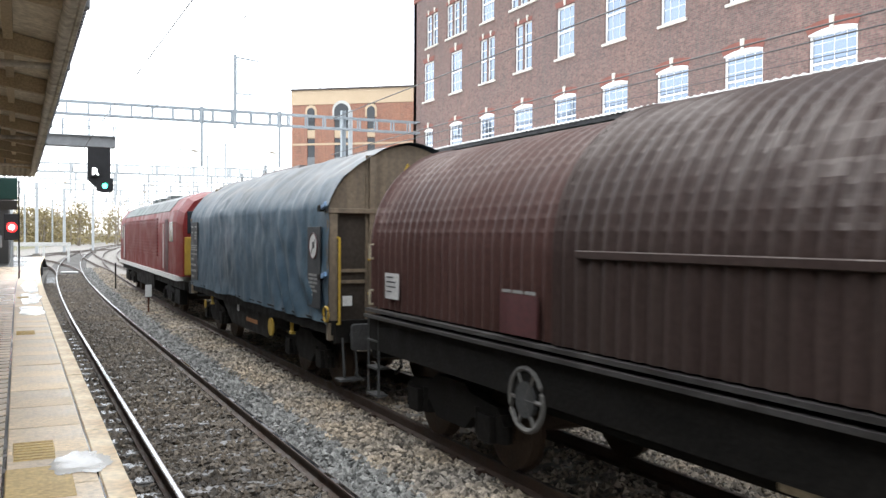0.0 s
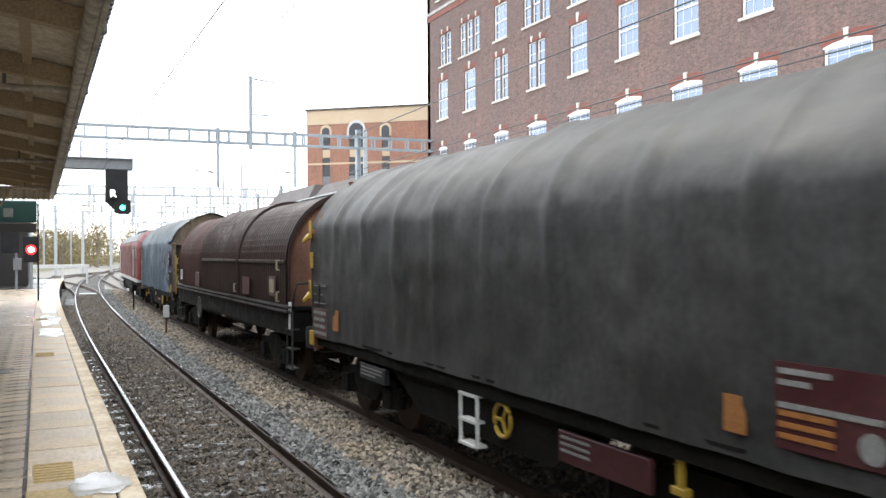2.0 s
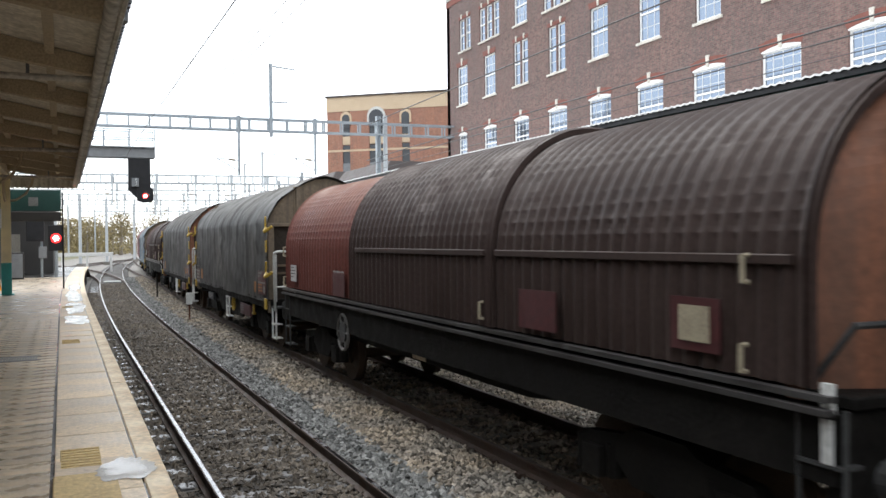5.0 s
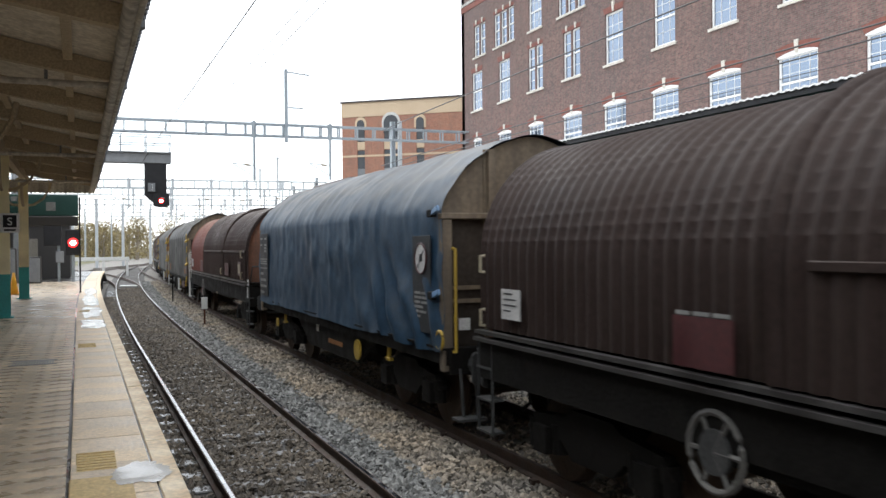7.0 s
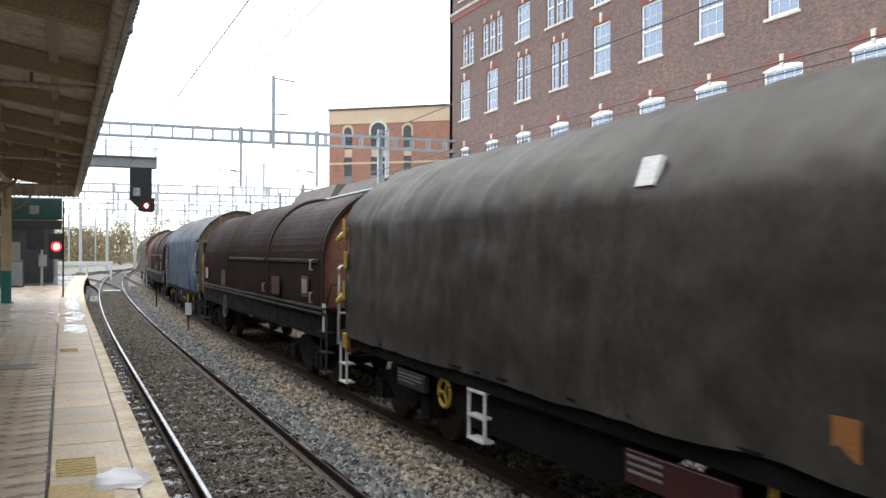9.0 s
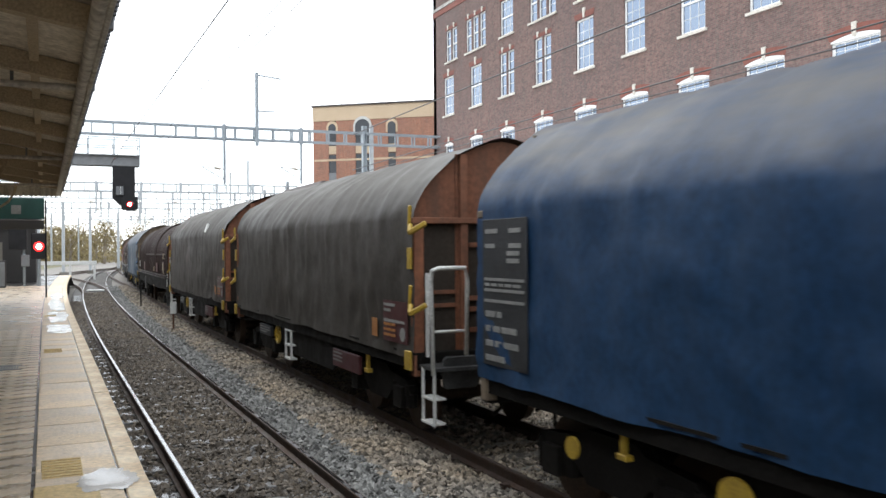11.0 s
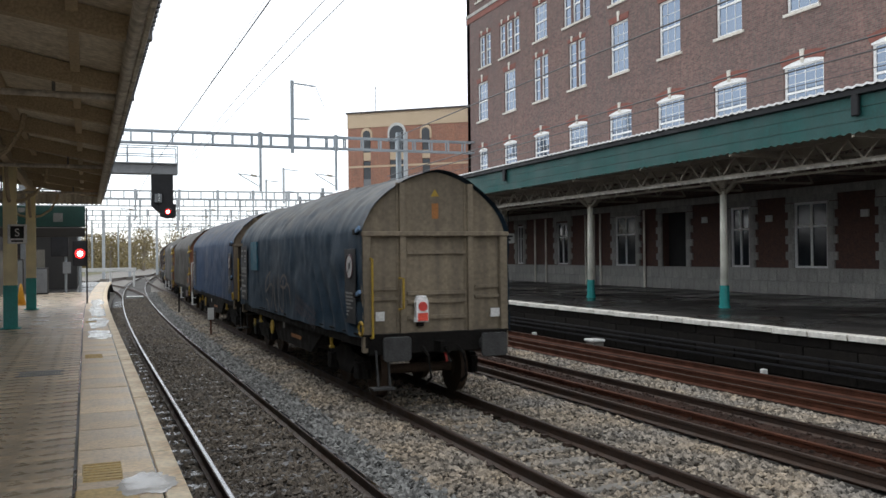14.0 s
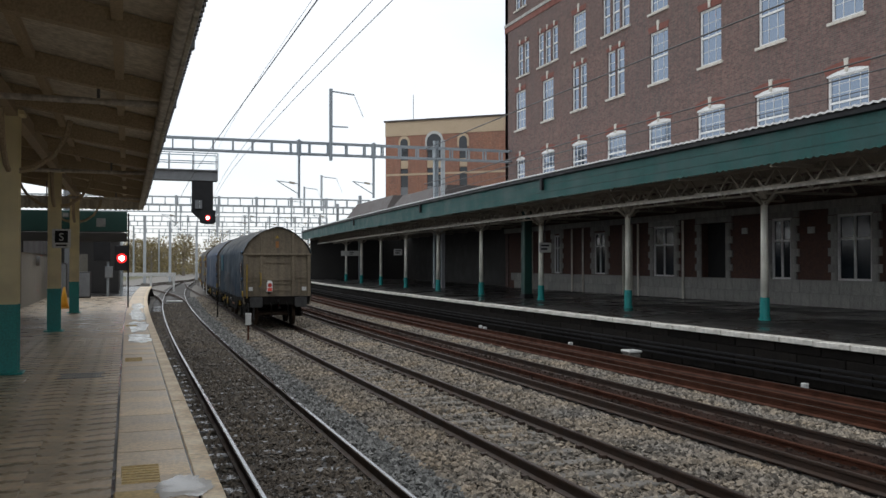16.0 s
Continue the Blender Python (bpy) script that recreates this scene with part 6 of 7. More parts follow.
        for yy, sg in ((yr, -1), (L / 2, 1)):
            for z in (2.8, 1.8):
                s = Shape().beam((x - 0.02, yy - sg * 0.02, z), (x - 0.1, yy + sg * 0.12, z - 0.1), 0.05, 0.065).beam((x - 0.1, yy + sg * 0.12, z - 0.1), (x + 0.05, yy + sg * 0.3, z + 0.02), 0.05, 0.065)
                s.beam((x - 0.03, yy - sg * 0.06, z - 0.06), (x - 0.03, yy - sg * 0.02, z + 0.25), 0.04, 0.05)
                part("tarpaulin_latch", s, YELLOW, w, "yellow over-centre latch", bevel=0.012)
            part("latch_plate", Shape().box(x, x - 0.03, yy - sg * 0.02, yy - sg * 0.14, 2.25, 2.52), YELLOW, w, bevel=0.006)
            part("corner_bracket", Shape().box(x - 0.01, x - 0.05, yy - sg * 0.02, yy - sg * 0.2, 0.98, 1.22), YELLOW, w, bevel=0.008)
        ye = rails_at * L / 2
        s = Shape().tube([(-1.18, ye + rails_at * 0.06, 2.2), (-1.18, ye + rails_at * 0.06, 1.15)], 0.028, 8)
        part("handrail", s, OFFWHITE, w, "upright white end handrail")
        s = Shape().tube([(-1.3, ye + rails_at * 0.5, 0.98), (-1.3, ye + rails_at * 0.44, 2.12), (-1.3, ye + rails_at * 0.48, 2.24), (-1.24, ye + rails_at * 0.56, 2.27), (-0.9, ye + rails_at * 0.56, 2.27), (-0.84, ye + rails_at * 0.5, 2.12), (-0.84, ye + rails_at * 0.46, 1.2)], 0.027, 8)
        s.tube([(-1.3, ye + rails_at * 0.46, 1.5), (-0.84, ye + rails_at * 0.46, 1.5)], 0.02, 6)
        part("platform_rail", s, OFFWHITE, w, "white end platform guard rail", smooth=True)
        s = Shape().box(-1.28, 0.6, ye + rails_at * 0.02, ye + rails_at * 0.5, 1.02, 1.06)
        part("end_platform", s, UNDERGREY, w)
        s = Shape()
        for yy in (ye + rails_at * 0.12, ye + rails_at * 0.46):
            s.tube([(-1.27, yy, 1.04), (-1.27, yy, 0.36)], 0.022, 6)
        for z in (0.38, 0.68):
            s.box(-1.3, -1.12, ye + rails_at * 0.12, ye + rails_at * 0.46, z - 0.012, z + 0.012)
        part("end_steps", s, OFFWHITE, w, "white painted access steps")
        part("data_panel", Shape().box(x, x - 0.008, yr + 0.18, yr + 1.05, 1.28, 1.82), MAROON, w, "maroon sheet panel with faded lettering")
        bar_text(w, x - 0.009, yr + 1.02, 1.78, [(0.4,), (0.25,), (-0.1,), (0.75,)], 0.035, 0.07)
        bar_text(w, x - 0.009, yr + 1.02, 1.52, [(0.42,), (0.42,), (0.42,)], 0.035, 0.07, material=ORANGE)
        disc(w, "round_badge", (x - 0.011, yr + 0.34, 1.4), 0.09, 0.005, MARKING, "pale round badge")
        part("orange_label", Shape().box(x, x - 0.008, yr + 1.3, yr + 1.5, 1.3, 1.55), ORANGE, w)
        yf = L / 2
        if seed < 5:
            part("data_panel", Shape().box(x, x - 0.008, yf - 0.9, yf - 0.14, 1.12, 1.6), FADEDRED, w, "faded red-brown data panel", bevel=0.003)
            bar_text(w, x - 0.009, yf - 0.18, 1.56, [(0.3, 0.3), (0.3, 0.24), (0.26, 0.3), (0.66,)], 0.05, 0.11)
            for a, b in ((0.16, 0.46), (0.52, 0.86)):
                part("data_box", Shape().box(x, x - 0.01, yf - b, yf - a, 1.68, 2.0), BLACK, w, "black stencilled data box", bevel=0.003)
                bar_text(w, x - 0.011, yf - a - 0.03, 1.98, [(b - a - 0.06,), (-0.05,), (0.14,), (-0.05,), (b - a - 0.06,)], 0.014, 0.07)
            part("orange_label", Shape().box(x, x - 0.008, yf - 1.18, yf - 1.45, 1.3, 1.62), ORANGE, w)
        part("frame_box", Shape().box(-1.2, -1.27, yf - 3.2, yf - 2.2, 0.7, 0.92), GREYPANEL, w, bevel=0.01)
        bar_text(w, -1.271, yf - 2.25, 0.88, [(0.85,), (0.85,), (0.6,)], 0.02, 0.05)
        at, wheel_y = (0.85, 1.81) if seed > 7 else (-0.15, -0.85)
        s = Shape()
        for yy in (at - 0.2, at + 0.2):
            s.tube([(-1.28, yy, 0.98), (-1.28, yy, 0.42)], 0.024, 6)
        for z in (0.42, 0.68, 0.96):
            s.box(-1.31, -1.16, at - 0.2, at + 0.2, z - 0.014, z + 0.014)
        part("side_steps", s, OFFWHITE, w, "white painted side steps")
        ring(w, "brake_wheel", (-1.25, wheel_y, 0.8), 0.17, 0.025, YELLOW, "yellow brake hand wheel", spokes=3)
        part("frame_box", Shape().box(-1.2, -1.26, -3.2, -1.9, 0.62, 0.9), MAROON, w, bevel=0.01)
        bar_text(w, -1.261, -1.95, 0.86, [(0.45,), (0.45,), (0.45,)], 0.025, 0.06)
        s = Shape().box(-1.2, -1.25, -3.55, -3.49, 0.75, 1.0).box(-1.18, -1.26, -3.6, -3.44, 0.7, 0.76)
        part("jacking_mark", s, YELLOW, w, "yellow jacking bracket", bevel=0.006)
    return w


def hood_section(parent, y0, y1, w, top, material, rail, seed, pitch=0.19):
    """One telescopic steel hood, its skin pressed into close upright ribs with rungs between them over the arch."""
    half = roof_line(w, 2.3, top, 2.05, 48, 1.55)
    out = outline_of(half)
    run, arc = [0.0], 0.0
    for (xa, za), (xb, zb) in zip(out, out[1:]):
        arc += math.hypot(xb - xa, zb - za)
        run.append(arc)
    nu = int((y1 - y0) / (pitch / 6))
    rows = []
    for i in range(nu + 1):
        y = y0 + (y1 - y0) * i / nu
        u = 0.5 + 0.5 * math.sin(2 * math.pi * y / pitch)
        edge = 0.02 if y - y0 < 0.09 or y1 - y < 0.09 else 0.0
        row = []
        for (x, z), q in zip(out, run):
            nx, nz = (1 if x > 0 else -1, 0.0) if z < 2.3 else (x / 1.35, (z - 2.3) / 1.4)
            rung = max(0.0, math.sin(2 * math.pi * q / 0.135)) ** 2 if z > 2.42 else 0.0
            d = 0.034 * u + edge + 0.009 * rung * (1 - u)
            row.append((x + nx * d, y, z + nz * d))
        rows.append(row)
    s = Shape().sheet(rows)
    h = part("hood", s, material, parent)
    for yy in (y0, y1):
        q = Shape()
        a = [(p[0] * 1.02, p[1] + 0.026 if p[1] > 2.3 else p[1]) for p in out]
        b = [(p[0] * 0.98, p[1] - 0.03 if p[1] > 2.3 else p[1]) for p in out]
        q.sheet([[(x, yy - 0.04, z) for x, z in b], [(x, yy - 0.04, z) for x, z in a], [(x, yy + 0.04, z) for x, z in a], [(x, yy + 0.04, z) for x, z in b]])
        part("hood_rim", q, material, h)
    if rail:
        for sg in (-1, 1):
            part("hood_rail", Shape().box(sg * (w + 0.015), sg * (w + 0.06), y0 + 0.1, y1 - 0.35, 2.31, 2.38), material, h, bevel=0.008)
    return h


def hood_wagon(name, L, material, seed, end_paint, front_red, label):
    w = empty(name)
    tagged(w, label, "railway wagon", "wagons of the freight train")
    underframe(w, L, False)
    k = L / 3
    yr, yf = -L / 2, L / 2
    hood_section(w, yf - k - 0.1, yf - 0.05, 1.255, 3.63, front_red, False, seed, 0.19)
    hood_section(w, yr + k - 0.15, yf - k + 0.15, 1.3, 3.7, material, True, seed + 1, 0.19)
    hood_section(w, yr + 0.22, yr + k + 0.1, 1.27, 3.63, material, True, seed + 2, 0.19)
    half = roof_line(1.24, 2.3, 3.62, 2.05, 14, 1.45)
    full = outline_of(half)
    for sg, y in ((-1, yr + 0.34), (1, yf - 0.14)):
        # a bulkhead that bows out in facets to two posts
        flat = [(x * 0.5, 1.45 + (z - 1.45) * (0.985 if abs(x) > 0.7 else 0.97)) for x, z in full]
        yo = y + sg * (0.3 if sg < 0 else 0.1)
        s = Shape().sheet([[(x, y - sg * 0.1, z) for x, z in full], [(x, y, z) for x, z in full], [(x, yo, z) for x, z in flat]])
        s.add([(x, yo, z) for x, z in flat], [tuple(range(len(flat)))])
        e = part("end_wall", s, end_paint, w)
        for x in (-0.64, 0.64):
            part("end_post", Shape().box(x - 0.05, x + 0.05, yo - sg * 0.06, yo + sg * 0.07, 1.3, 3.3), end_paint, e, bevel=0.012)
        for z in (1.62, 1.9, 2.36):
            part("end_beam", Shape().box(-0.58, 0.58, yo, yo + sg * 0.05, z - 0.035, z + 0.035), end_paint, e, bevel=0.008)
        part("end_slot", Shape().box(-0.5, 0.5, yo, yo + sg * 0.012, 2.42, 2.46), UNDER, e)
        # added dark plate: painted shade low on the bulkhead
        part("lower_shade_plate", Shape().box(-0.58, 0.58, yo + sg * 0.003, yo + sg * 0.015, 1.46, 2.0), ENDSHADE, e)
        part("end_bench", Shape().box(-1.2, 1.2, y - sg * 0.02, yo + sg * 0.1, 1.44, 1.52), UNDER, e, bevel=0.01)
        part("end_guard_rail", Shape().tube([(-1.18, y, 1.5), (-1.18, yo + sg * 0.08, 1.95), (1.18, yo + sg * 0.08, 1.95), (1.18, y, 1.5)], 0.025, 6), UNDERGREY, e)
    # long slide rails and the floor edge
    for x in (-1.33, 1.33):
        part("slide_rail", Shape().box(x - 0.03, x + 0.05, yr, yf, 1.49, 1.53), SLIDE, w, "worn steel slide rail")
        part("slide_rail", Shape().box(x - 0.05, x + 0.03, yr, yf, 1.41, 1.45), SLIDE, w, "worn steel slide rail")
    s = Shape().prism([(-L * 0.3, 1.0), (-L * 0.22, 0.88), (L * 0.22, 0.88), (L * 0.3, 1.0)], "x", -1.2, -1.14)
    part("side_girder", s, UNDER, w)
    part("frame_plate", Shape().box(-1.21, -1.2, -0.35, 0.1, 0.9, 1.0), BEAM, w, "dirty tan frame plate")
    ring(w, "hand_wheel", (-1.29, yf - 4.0, 0.98), 0.29, 0.028, OFFGREY, "large grey spoked hand wheel", 24, 6)
    disc(w, "hand_wheel_hub", (-1.26, yf - 4.0, 0.98), 0.17, 0.05, UNDERGREY)
    x = -1.33
    part("white_plate", Shape().box(x, x - 0.012, yf - 1.08, yf - 0.66, 1.7, 2.02), SIGNWHITE, w, "white data plate")
    bar_text(w, x - 0.013, yf - 0.72, 1.98, [(0.2,), (0.28,), (0.28,), (0.16,)], 0.016, 0.06, material=GREYPANEL)
    part("maroon_panel", Shape().box(x, x - 0.008, yf - 4.25, yf - 3.58, 1.57, 1.95), MAROON, w)
    bar_text(w, x - 0.006, yf - 3.62, 1.99, [(0.16, 0.18, 0.18)], 0.03, 0.06)
    part("maroon_panel", Shape().box(-1.36, -1.372, -3.9, -3.2, 1.62, 2.0), MAROON, w)
    part("cream_plate", Shape().box(-1.335, -1.35, yr + 1.05, yr + 1.38, 1.74, 2.0), CREAMPLATE, w, "yellowed cream data plate")
    part("plate_surround", Shape().box(-1.33, -1.34, yr + 0.95, yr + 1.48, 1.67, 2.06), MAROON, w)
    for yy, z in ((yr + 0.6, 2.28), (yr + 0.62, 1.68), (yf - 0.3, 1.68), (yf - 0.3, 2.28), (-2.4, 1.72)):
        s = Shape().tube([(x, yy + 0.08, z + 0.09), (x - 0.05, yy + 0.08, z + 0.09), (x - 0.05, yy + 0.08, z - 0.09), (x, yy + 0.08, z - 0.09)], 0.02, 6)
        part("hood_handle", s, CREAMPLATE, w, "cream hood handle")
    for yy in (yr + 0.12, yf - 0.12):
        s = Shape()
        for dy in (-0.18, 0.18):
            s.tube([(-1.28, yy + dy, 1.45), (-1.28, yy + dy, 0.36)], 0.018, 6)
        for z in (0.38, 0.74, 1.1):
            s.box(-1.31, -1.14, yy - 0.18, yy + 0.18, z - 0.012, z + 0.012)
        part("end_steps", s, UNDERGREY, w, "grey access steps")
    part("corner_marker", Shape().box(-1.27, -1.31, yr + 0.02, yr + 0.1, 1.1, 1.6), OFFWHITE, w)
    return w



def locomotive():
    L = 19.8
    w = empty("diesel_locomotive")
    tagged(w, "red six-axle diesel freight locomotive with grey roof and yellow ends", "locomotive")
    half = [(-1.32, 1.25), (-1.32, 2.0), (-1.32, 2.85), (-1.25, 3.2), (-0.98, 3.55), (-0.6, 3.72), (0, 3.8)]
    out = outline_of(half)
    part("body", Shape().prism(out, "y", -L / 2 + 0.9, L / 2 - 0.9), LOCORED, w)
    roof = [(x * 1.01, z + 0.01) for x, z in out if z > 3.1]
    part("roof", Shape().prism(roof + [(x * 0.9, z - 0.25) for x, z in roof[::-1]], "y", -L / 2 + 2.6, L / 2 - 2.6), LOCODARK, w, "dark grey roof")
    for sg in (-1, 1):
        y0, y1 = sg * (L / 2 - 0.9), sg * (L / 2)
        rows = [[(x, y0, z) for x, z in out], [(x * 0.93, y1 - sg * 0.25, z - 0.12 if z > 2 else z) for x, z in out]]
        s = Shape().sheet(rows).add([p for p in rows[1]], [tuple(range(len(out)))])
        part("cab_end", s, LOCORED, w)
        part("yellow_end_panel", Shape().box(-1.18, 1.18, y1 - sg * 0.24, y1 - sg * 0.2, 1.3, 2.4), YELLOW, w, "yellow warning panel", bevel=0.02)
        for xx in (-0.6, 0.6):
            part("windscreen", Shape().box(xx - 0.5, xx + 0.5, y1 - sg * 0.245, y1 - sg * 0.21, 2.5, 3.15), DARKGLASS, w, bevel=0.02)
        part("cab_window", Shape().box(-1.33, -1.31, sg * (L / 2 - 1.5), sg * (L / 2 - 2.3), 2.25, 2.85), DARKGLASS, w, bevel=0.01)
        part("cab_door", Shape().box(-1.325, -1.335, sg * (L / 2 - 2.5), sg * (L / 2 - 3.2), 1.3, 2.95), MAROON, w, bevel=0.01)
        part("door_handrail", Shape().tube([(-1.37, sg * (L / 2 - 3.3), 1.4), (-1.37, sg * (L / 2 - 3.3), 2.8)], 0.02, 6), OFFWHITE, w)
        b = bogie(w, sg * (L / 2 - 4.0))
        part("third_axlebox", Shape().box(-1.12, -0.9, sg * 2.0 - 0.5, sg * 2.0 + 0.5, 0.35, 0.8), UNDER, b)
        buffers(w, y1 - sg * 0.2, sg)
    s = Shape()
    for k in range(12):
        z = 1.75 + 0.11 * k
        s.box(-1.32, -1.36, -L / 2 + 5.0, L / 2 - 4.2, z, z + 0.05)
    part("side_grille", s, LOCORED, w, "ribbed red side panel")
    part("sole_bar", Shape().box(-1.36, 1.36, -L / 2 + 0.6, L / 2 - 0.6, 1.12, 1.27), OFFWHITE, w, "pale grey sole bar")
    part("fuel_tank", Shape().prism([(-1.2, 1.1), (-1.2, 0.55), (-0.9, 0.35), (0.9, 0.35), (1.2, 0.55), (1.2, 1.1)], "y", -2.9, 2.9), UNDER, w, bevel=0.03)
    part("underframe", Shape().box(-1.15, 1.15, -L / 2 + 0.4, L / 2 - 0.4, 0.85, 1.12), UNDER, w)
    for yy in (-2.2, 0.4, 2.2):
        part("roof_fan", Shape().box(-0.6, 0.6, yy - 0.5, yy + 0.5, 3.72, 3.88), LOCODARK, w, bevel=0.03)
    return w


# centre of each body along the line at the clip's start
TRAIN = [
    (locomotive(), 35.4),
    (tarp_wagon("covered_steel_wagon", 11.6, "blue", TARPSLATE, 1.0, ENDTAN, "bogie wagon with faded slate-blue tarpaulin and tan ends", 8.0, 0.06), 18.27),
    (hood_wagon("hooded_coil_wagon", 14.0, HOODBROWN, 2.0, ENDRUST, HOODMAROON, "dark brown steel coil wagon with three telescopic hoods"), 3.88),
    (tarp_wagon("covered_steel_wagon", 11.2, "grey", TARPGREY, 3.0, ENDRUST, "bogie wagon with dirty dark grey tarpaulin and yellow latches"), -10.23),
    (tarp_wagon("covered_steel_wagon", 11.5, "grey", TARPGREY, 4.0, ENDTAN, "bogie wagon with dark grey tarpaulin and maroon data panel"), -23.35),
    (hood_wagon("hooded_coil_wagon", 14.0, HOODBROWN, 5.0, ENDRUST, HOODRED, "coil wagon with a faded red front hood and brown hoods"), -37.5),
    (tarp_wagon("covered_steel_wagon", 11.9, "blue", TARPFADE, 6.0, ENDTAN, "bogie wagon with creased and faded blue tarpaulin", 8.0, 0.1), -52.24),
    (hood_wagon("hooded_coil_wagon", 14.2, HOODUMBER, 7.0, ENDRUST, HOODUMBER, "dark brown ribbed steel coil wagon with three hoods"), -66.28),
    (tarp_wagon("covered_steel_wagon", 11.2, "grey", TARPTAUPE, 8.0, ENDRUST, "bogie wagon with brown-grey patched tarpaulin", 8.0, 0.06, 1), -80.33),
    (tarp_wagon("covered_steel_wagon", 11.1, "grey", TARPTAUPE, 9.0, ENDRUST, "bogie wagon with smooth brown-grey tarpaulin"), -92.85),
    (tarp_wagon("covered_steel_wagon", 12.0, "blue", TARPBLUE, 10.0, ENDTAN, "bogie wagon with taut deep blue tarpaulin", 3.7, 0.015), -106.17),
    (tarp_wagon("covered_steel_wagon", 12.05, "blue", TARPDARK, 11.0, ENDDARK, "last wagon, dark blue tarpaulin with graffiti and a tail lamp", 4.1, 0.055), -119.63),
]

# marks of single wagons
last, patched = TRAIN[11][0], TRAIN[8][0]
yl = -12.05 / 2 + 0.04
part("tail_lamp", Shape().prism([(-0.42, 1.38), (-0.2, 1.38), (-0.2, 1.72), (-0.24, 1.82), (-0.38, 1.82), (-0.42, 1.72)], "y", yl - 0.1, yl + 0.04), WHITE, last, "white and red tail lamp", bevel=0.012)
part("tail_lens", Shape().tube([(-0.31, yl - 0.1, 1.64), (-0.31, yl - 0.125, 1.64)], 0.08, 16), REDPLAIN, last, "red lamp lens")
part("tail_panel", Shape().box(-0.4, -0.22, yl - 0.108, yl - 0.1, 1.4, 1.53), ORANGERED, last, "bright red reflector")
part("lamp_bracket", Shape().box(-0.36, -0.26, yl - 0.02, yl + 0.08, 1.3, 1.4), UNDER, last)
part("red_hose_cock", Shape().tube([(-0.06, yl - 0.1, 0.98), (0.02, yl - 0.25, 0.9), (0.06, yl - 0.28, 0.72)], 0.03, 6), REDPLAIN, last, "red brake pipe cock")
part("tarpaulin_patch", Shape().box(-1.3, -1.378, 3.3, 4.2, 2.15, 2.9), CYANPATCH, last, "teal tarpaulin patch")
SPRAY = [
    [(1.5, 2.14), (1.96, 2.0), (2.17, 1.82), (2.13, 1.58), (1.57, 1.85), (1.25, 1.82), (1.22, 1.64), (1.43, 1.28)],
    [(2.09, 1.46), (1.84, 1.4), (1.65, 1.18)],
    [(1.57, 2.09), (1.62, 1.86)],
    [(1.08, 2.05), (1.1, 1.72), (0.99, 1.4), (0.77, 1.21)],
    [(0.54, 2.11), (0.62, 1.85), (0.59, 1.54), (0.33, 1.25), (0.03, 1.25)],
    [(0.35, 1.87), (0.25, 2.01), (-0.04, 2.1), (-0.33, 2.01), (-0.26, 1.85), (-0.06, 1.77), (0.33, 1.83)],
    [(0.05, 1.97), (0.05, 1.65), (0.01, 1.32)],
    [(-0.26, 1.83), (-0.37, 1.9), (-0.57, 1.85), (-0.68, 1.63), (-0.72, 1.43)],
]


def brush(pts, half):
    """A flat sprayed line along the side of the cloth."""
    sides = ([], [])
    for k in range(len(pts)):
        a, b = pts[max(0, k - 1)], pts[min(len(pts) - 1, k + 1)]
        d = math.hypot(b[0] - a[0], b[1] - a[1]) or 1.0
        ny, nz = -(b[1] - a[1]) / d * half, (b[0] - a[0]) / d * half
        for row, sg in zip(sides, (-1, 1)):
            row.append((-1.372, pts[k][0] + sg * ny, pts[k][1] + sg * nz))
    return Shape().sheet(list(sides))


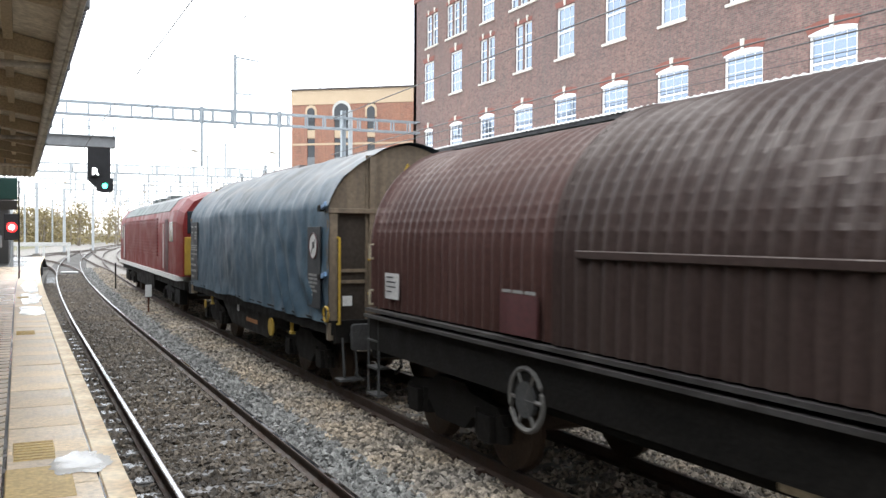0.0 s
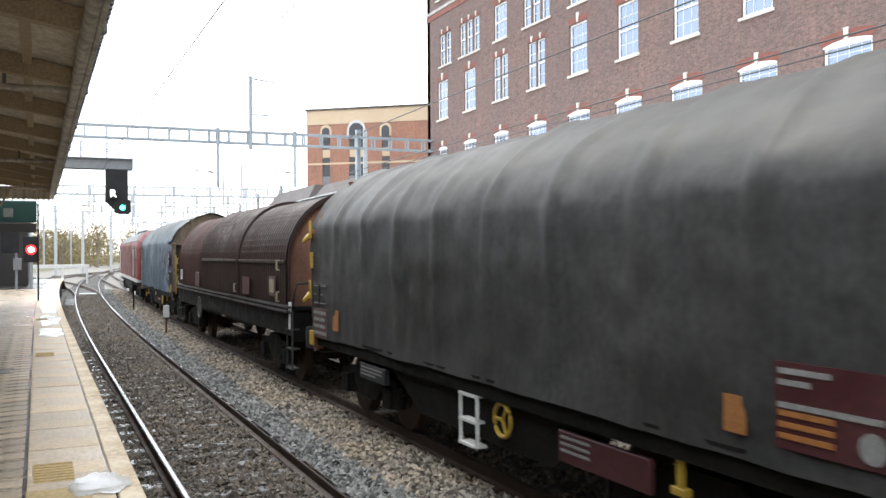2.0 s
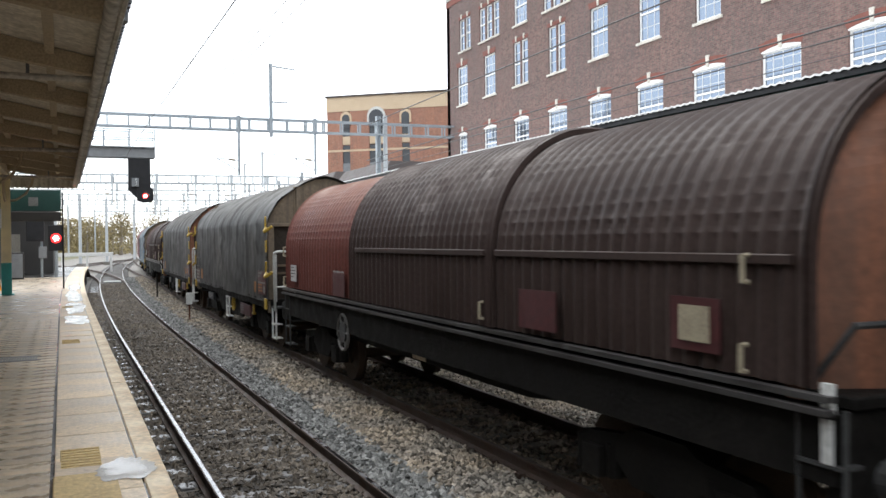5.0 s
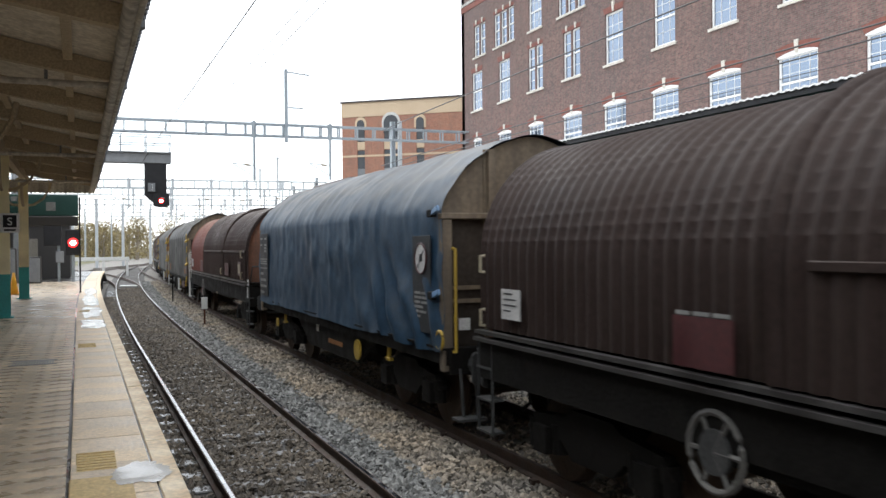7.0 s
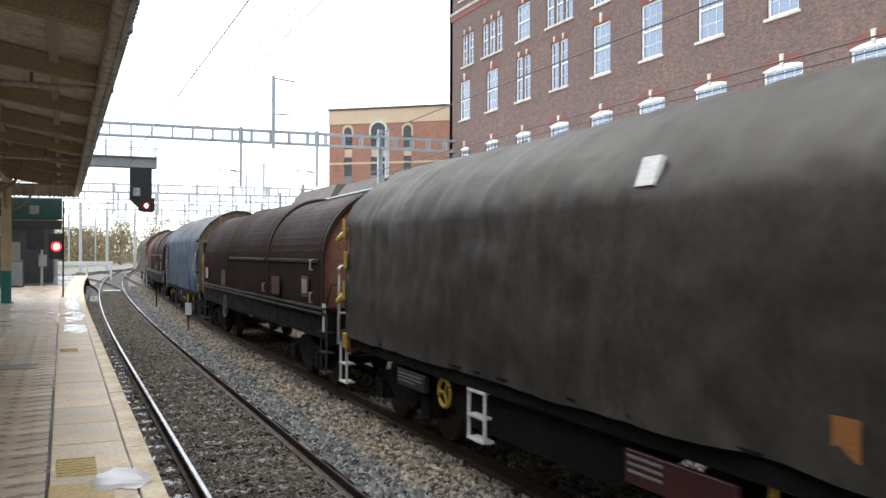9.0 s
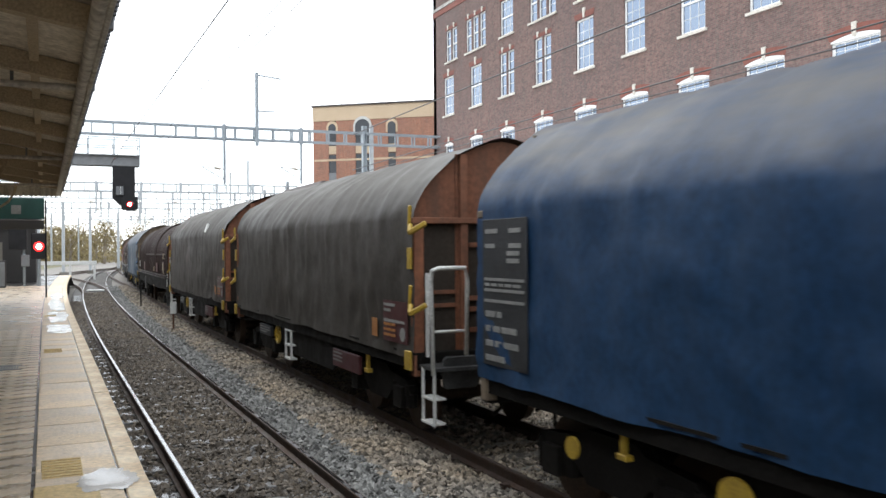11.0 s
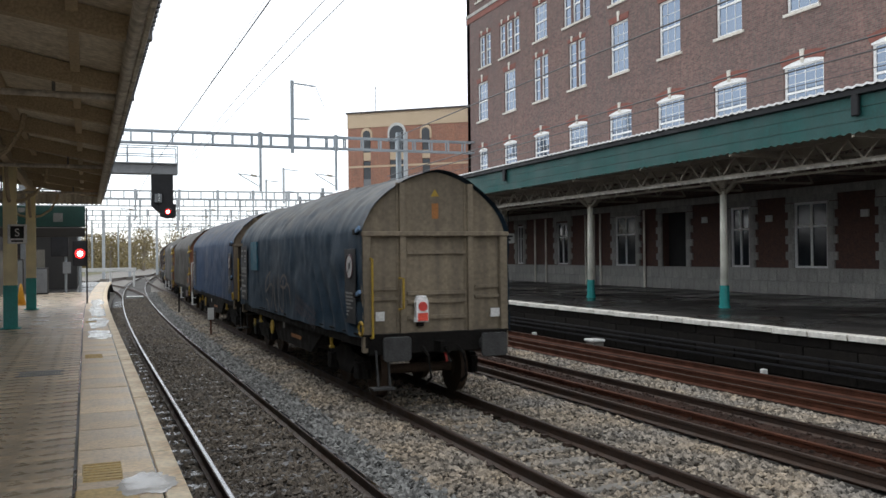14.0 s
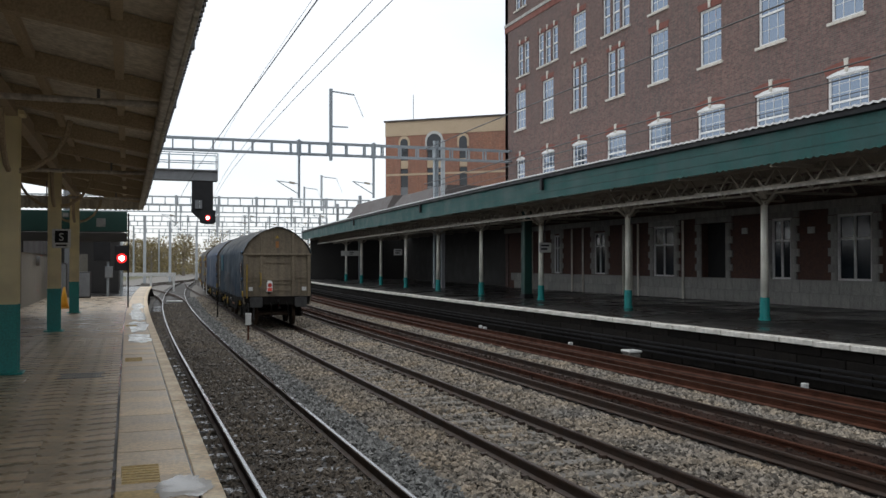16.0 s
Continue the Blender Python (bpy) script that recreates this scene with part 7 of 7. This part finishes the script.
for stroke in SPRAY:
    pts = stroke
    for _ in range(3):
        pts = [pts[0]] + [q for a, b in zip(pts, pts[1:]) for q in ((a[0] * 0.75 + b[0] * 0.25, a[1] * 0.75 + b[1] * 0.25), (a[0] * 0.25 + b[0] * 0.75, a[1] * 0.25 + b[1] * 0.75))] + [pts[-1]]
    part("graffiti_stroke", brush(pts, 0.03), GRAFFITI, last, "sprayed brown graffiti stroke")
for z0 in (1.66, 1.52, 1.4):
    pts = [(-1.2 - 0.07 * k, z0 - 0.012 * k + 0.05 * (1 if k % 2 else -1)) for k in range(26)]
    part("graffiti_stroke", brush(pts, 0.022), REDSPRAY, last, "faded red sprayed scrawl")
part("tarpaulin_patch", Shape().add([(-1.31, -2.1, 3.04), (-1.31, -2.34, 3.04), (-1.22, -2.34, 3.28), (-1.22, -2.1, 3.28), (-1.27, -2.1, 3.02), (-1.27, -2.34, 3.02), (-1.18, -2.34, 3.26), (-1.18, -2.1, 3.26)],
     [(0, 1, 2, 3), (7, 6, 5, 4), (0, 4, 5, 1), (1, 5, 6, 2), (2, 6, 7, 3), (3, 7, 4, 0)]), OFFWHITE, patched, "pale square patch on the tarpaulin")


# ---------- movement ----------
SPEED = [(0.0, 9.17), (2.0, 9.66), (4.0, 9.91), (8.0, 9.99), (11.5, 10.19), (13.0, 10.36), (14.5, 10.49), (16.0, 10.5)]
TRACK_X = 5.52


def travelled(t):
    """Metres that the train has gone by t seconds."""
    s = 0.0
    for (a, va), (b, vb) in zip(SPEED, SPEED[1:]):
        if t <= a:
            break
        e = min(t, b)
        ve = va + (vb - va) * (e - a) / (b - a)
        s += (va + ve) / 2 * (e - a)
    return s


def motions():
    times = [0.5 * k for k in range(33)]
    for thing, start in TRAIN:
        walk(thing, [(t, on_line(TRACK_X, start + travelled(t))) for t in times])
    roll = [k / 15 for k in range(241)]
    for wheel in ROLLING:
        walk(wheel, [(t, pose(*WHEELAT[wheel], -math.degrees(travelled(t) / 0.46) % 360)) for t in roll])
    walk(ROUTE_FLAP, [(t, ROUTE_AT @ pose(0, 0, 0, 0, 0, a)) for t, a in ((0, 0), (3.3, 0), (3.34, 45), (3.38, 88), (16, 88))])
    walk(ASPECT_WHEEL, [(t, ASPECT_AT @ pose(0, 0, 0, 0, a, 0)) for t, a in ((0, 0), (3.3, 0), (3.34, -40), (3.38, -80), (16, -80))])


WHEELAT = {wheel: tuple(wheel.location) for wheel in ROLLING}
motions()
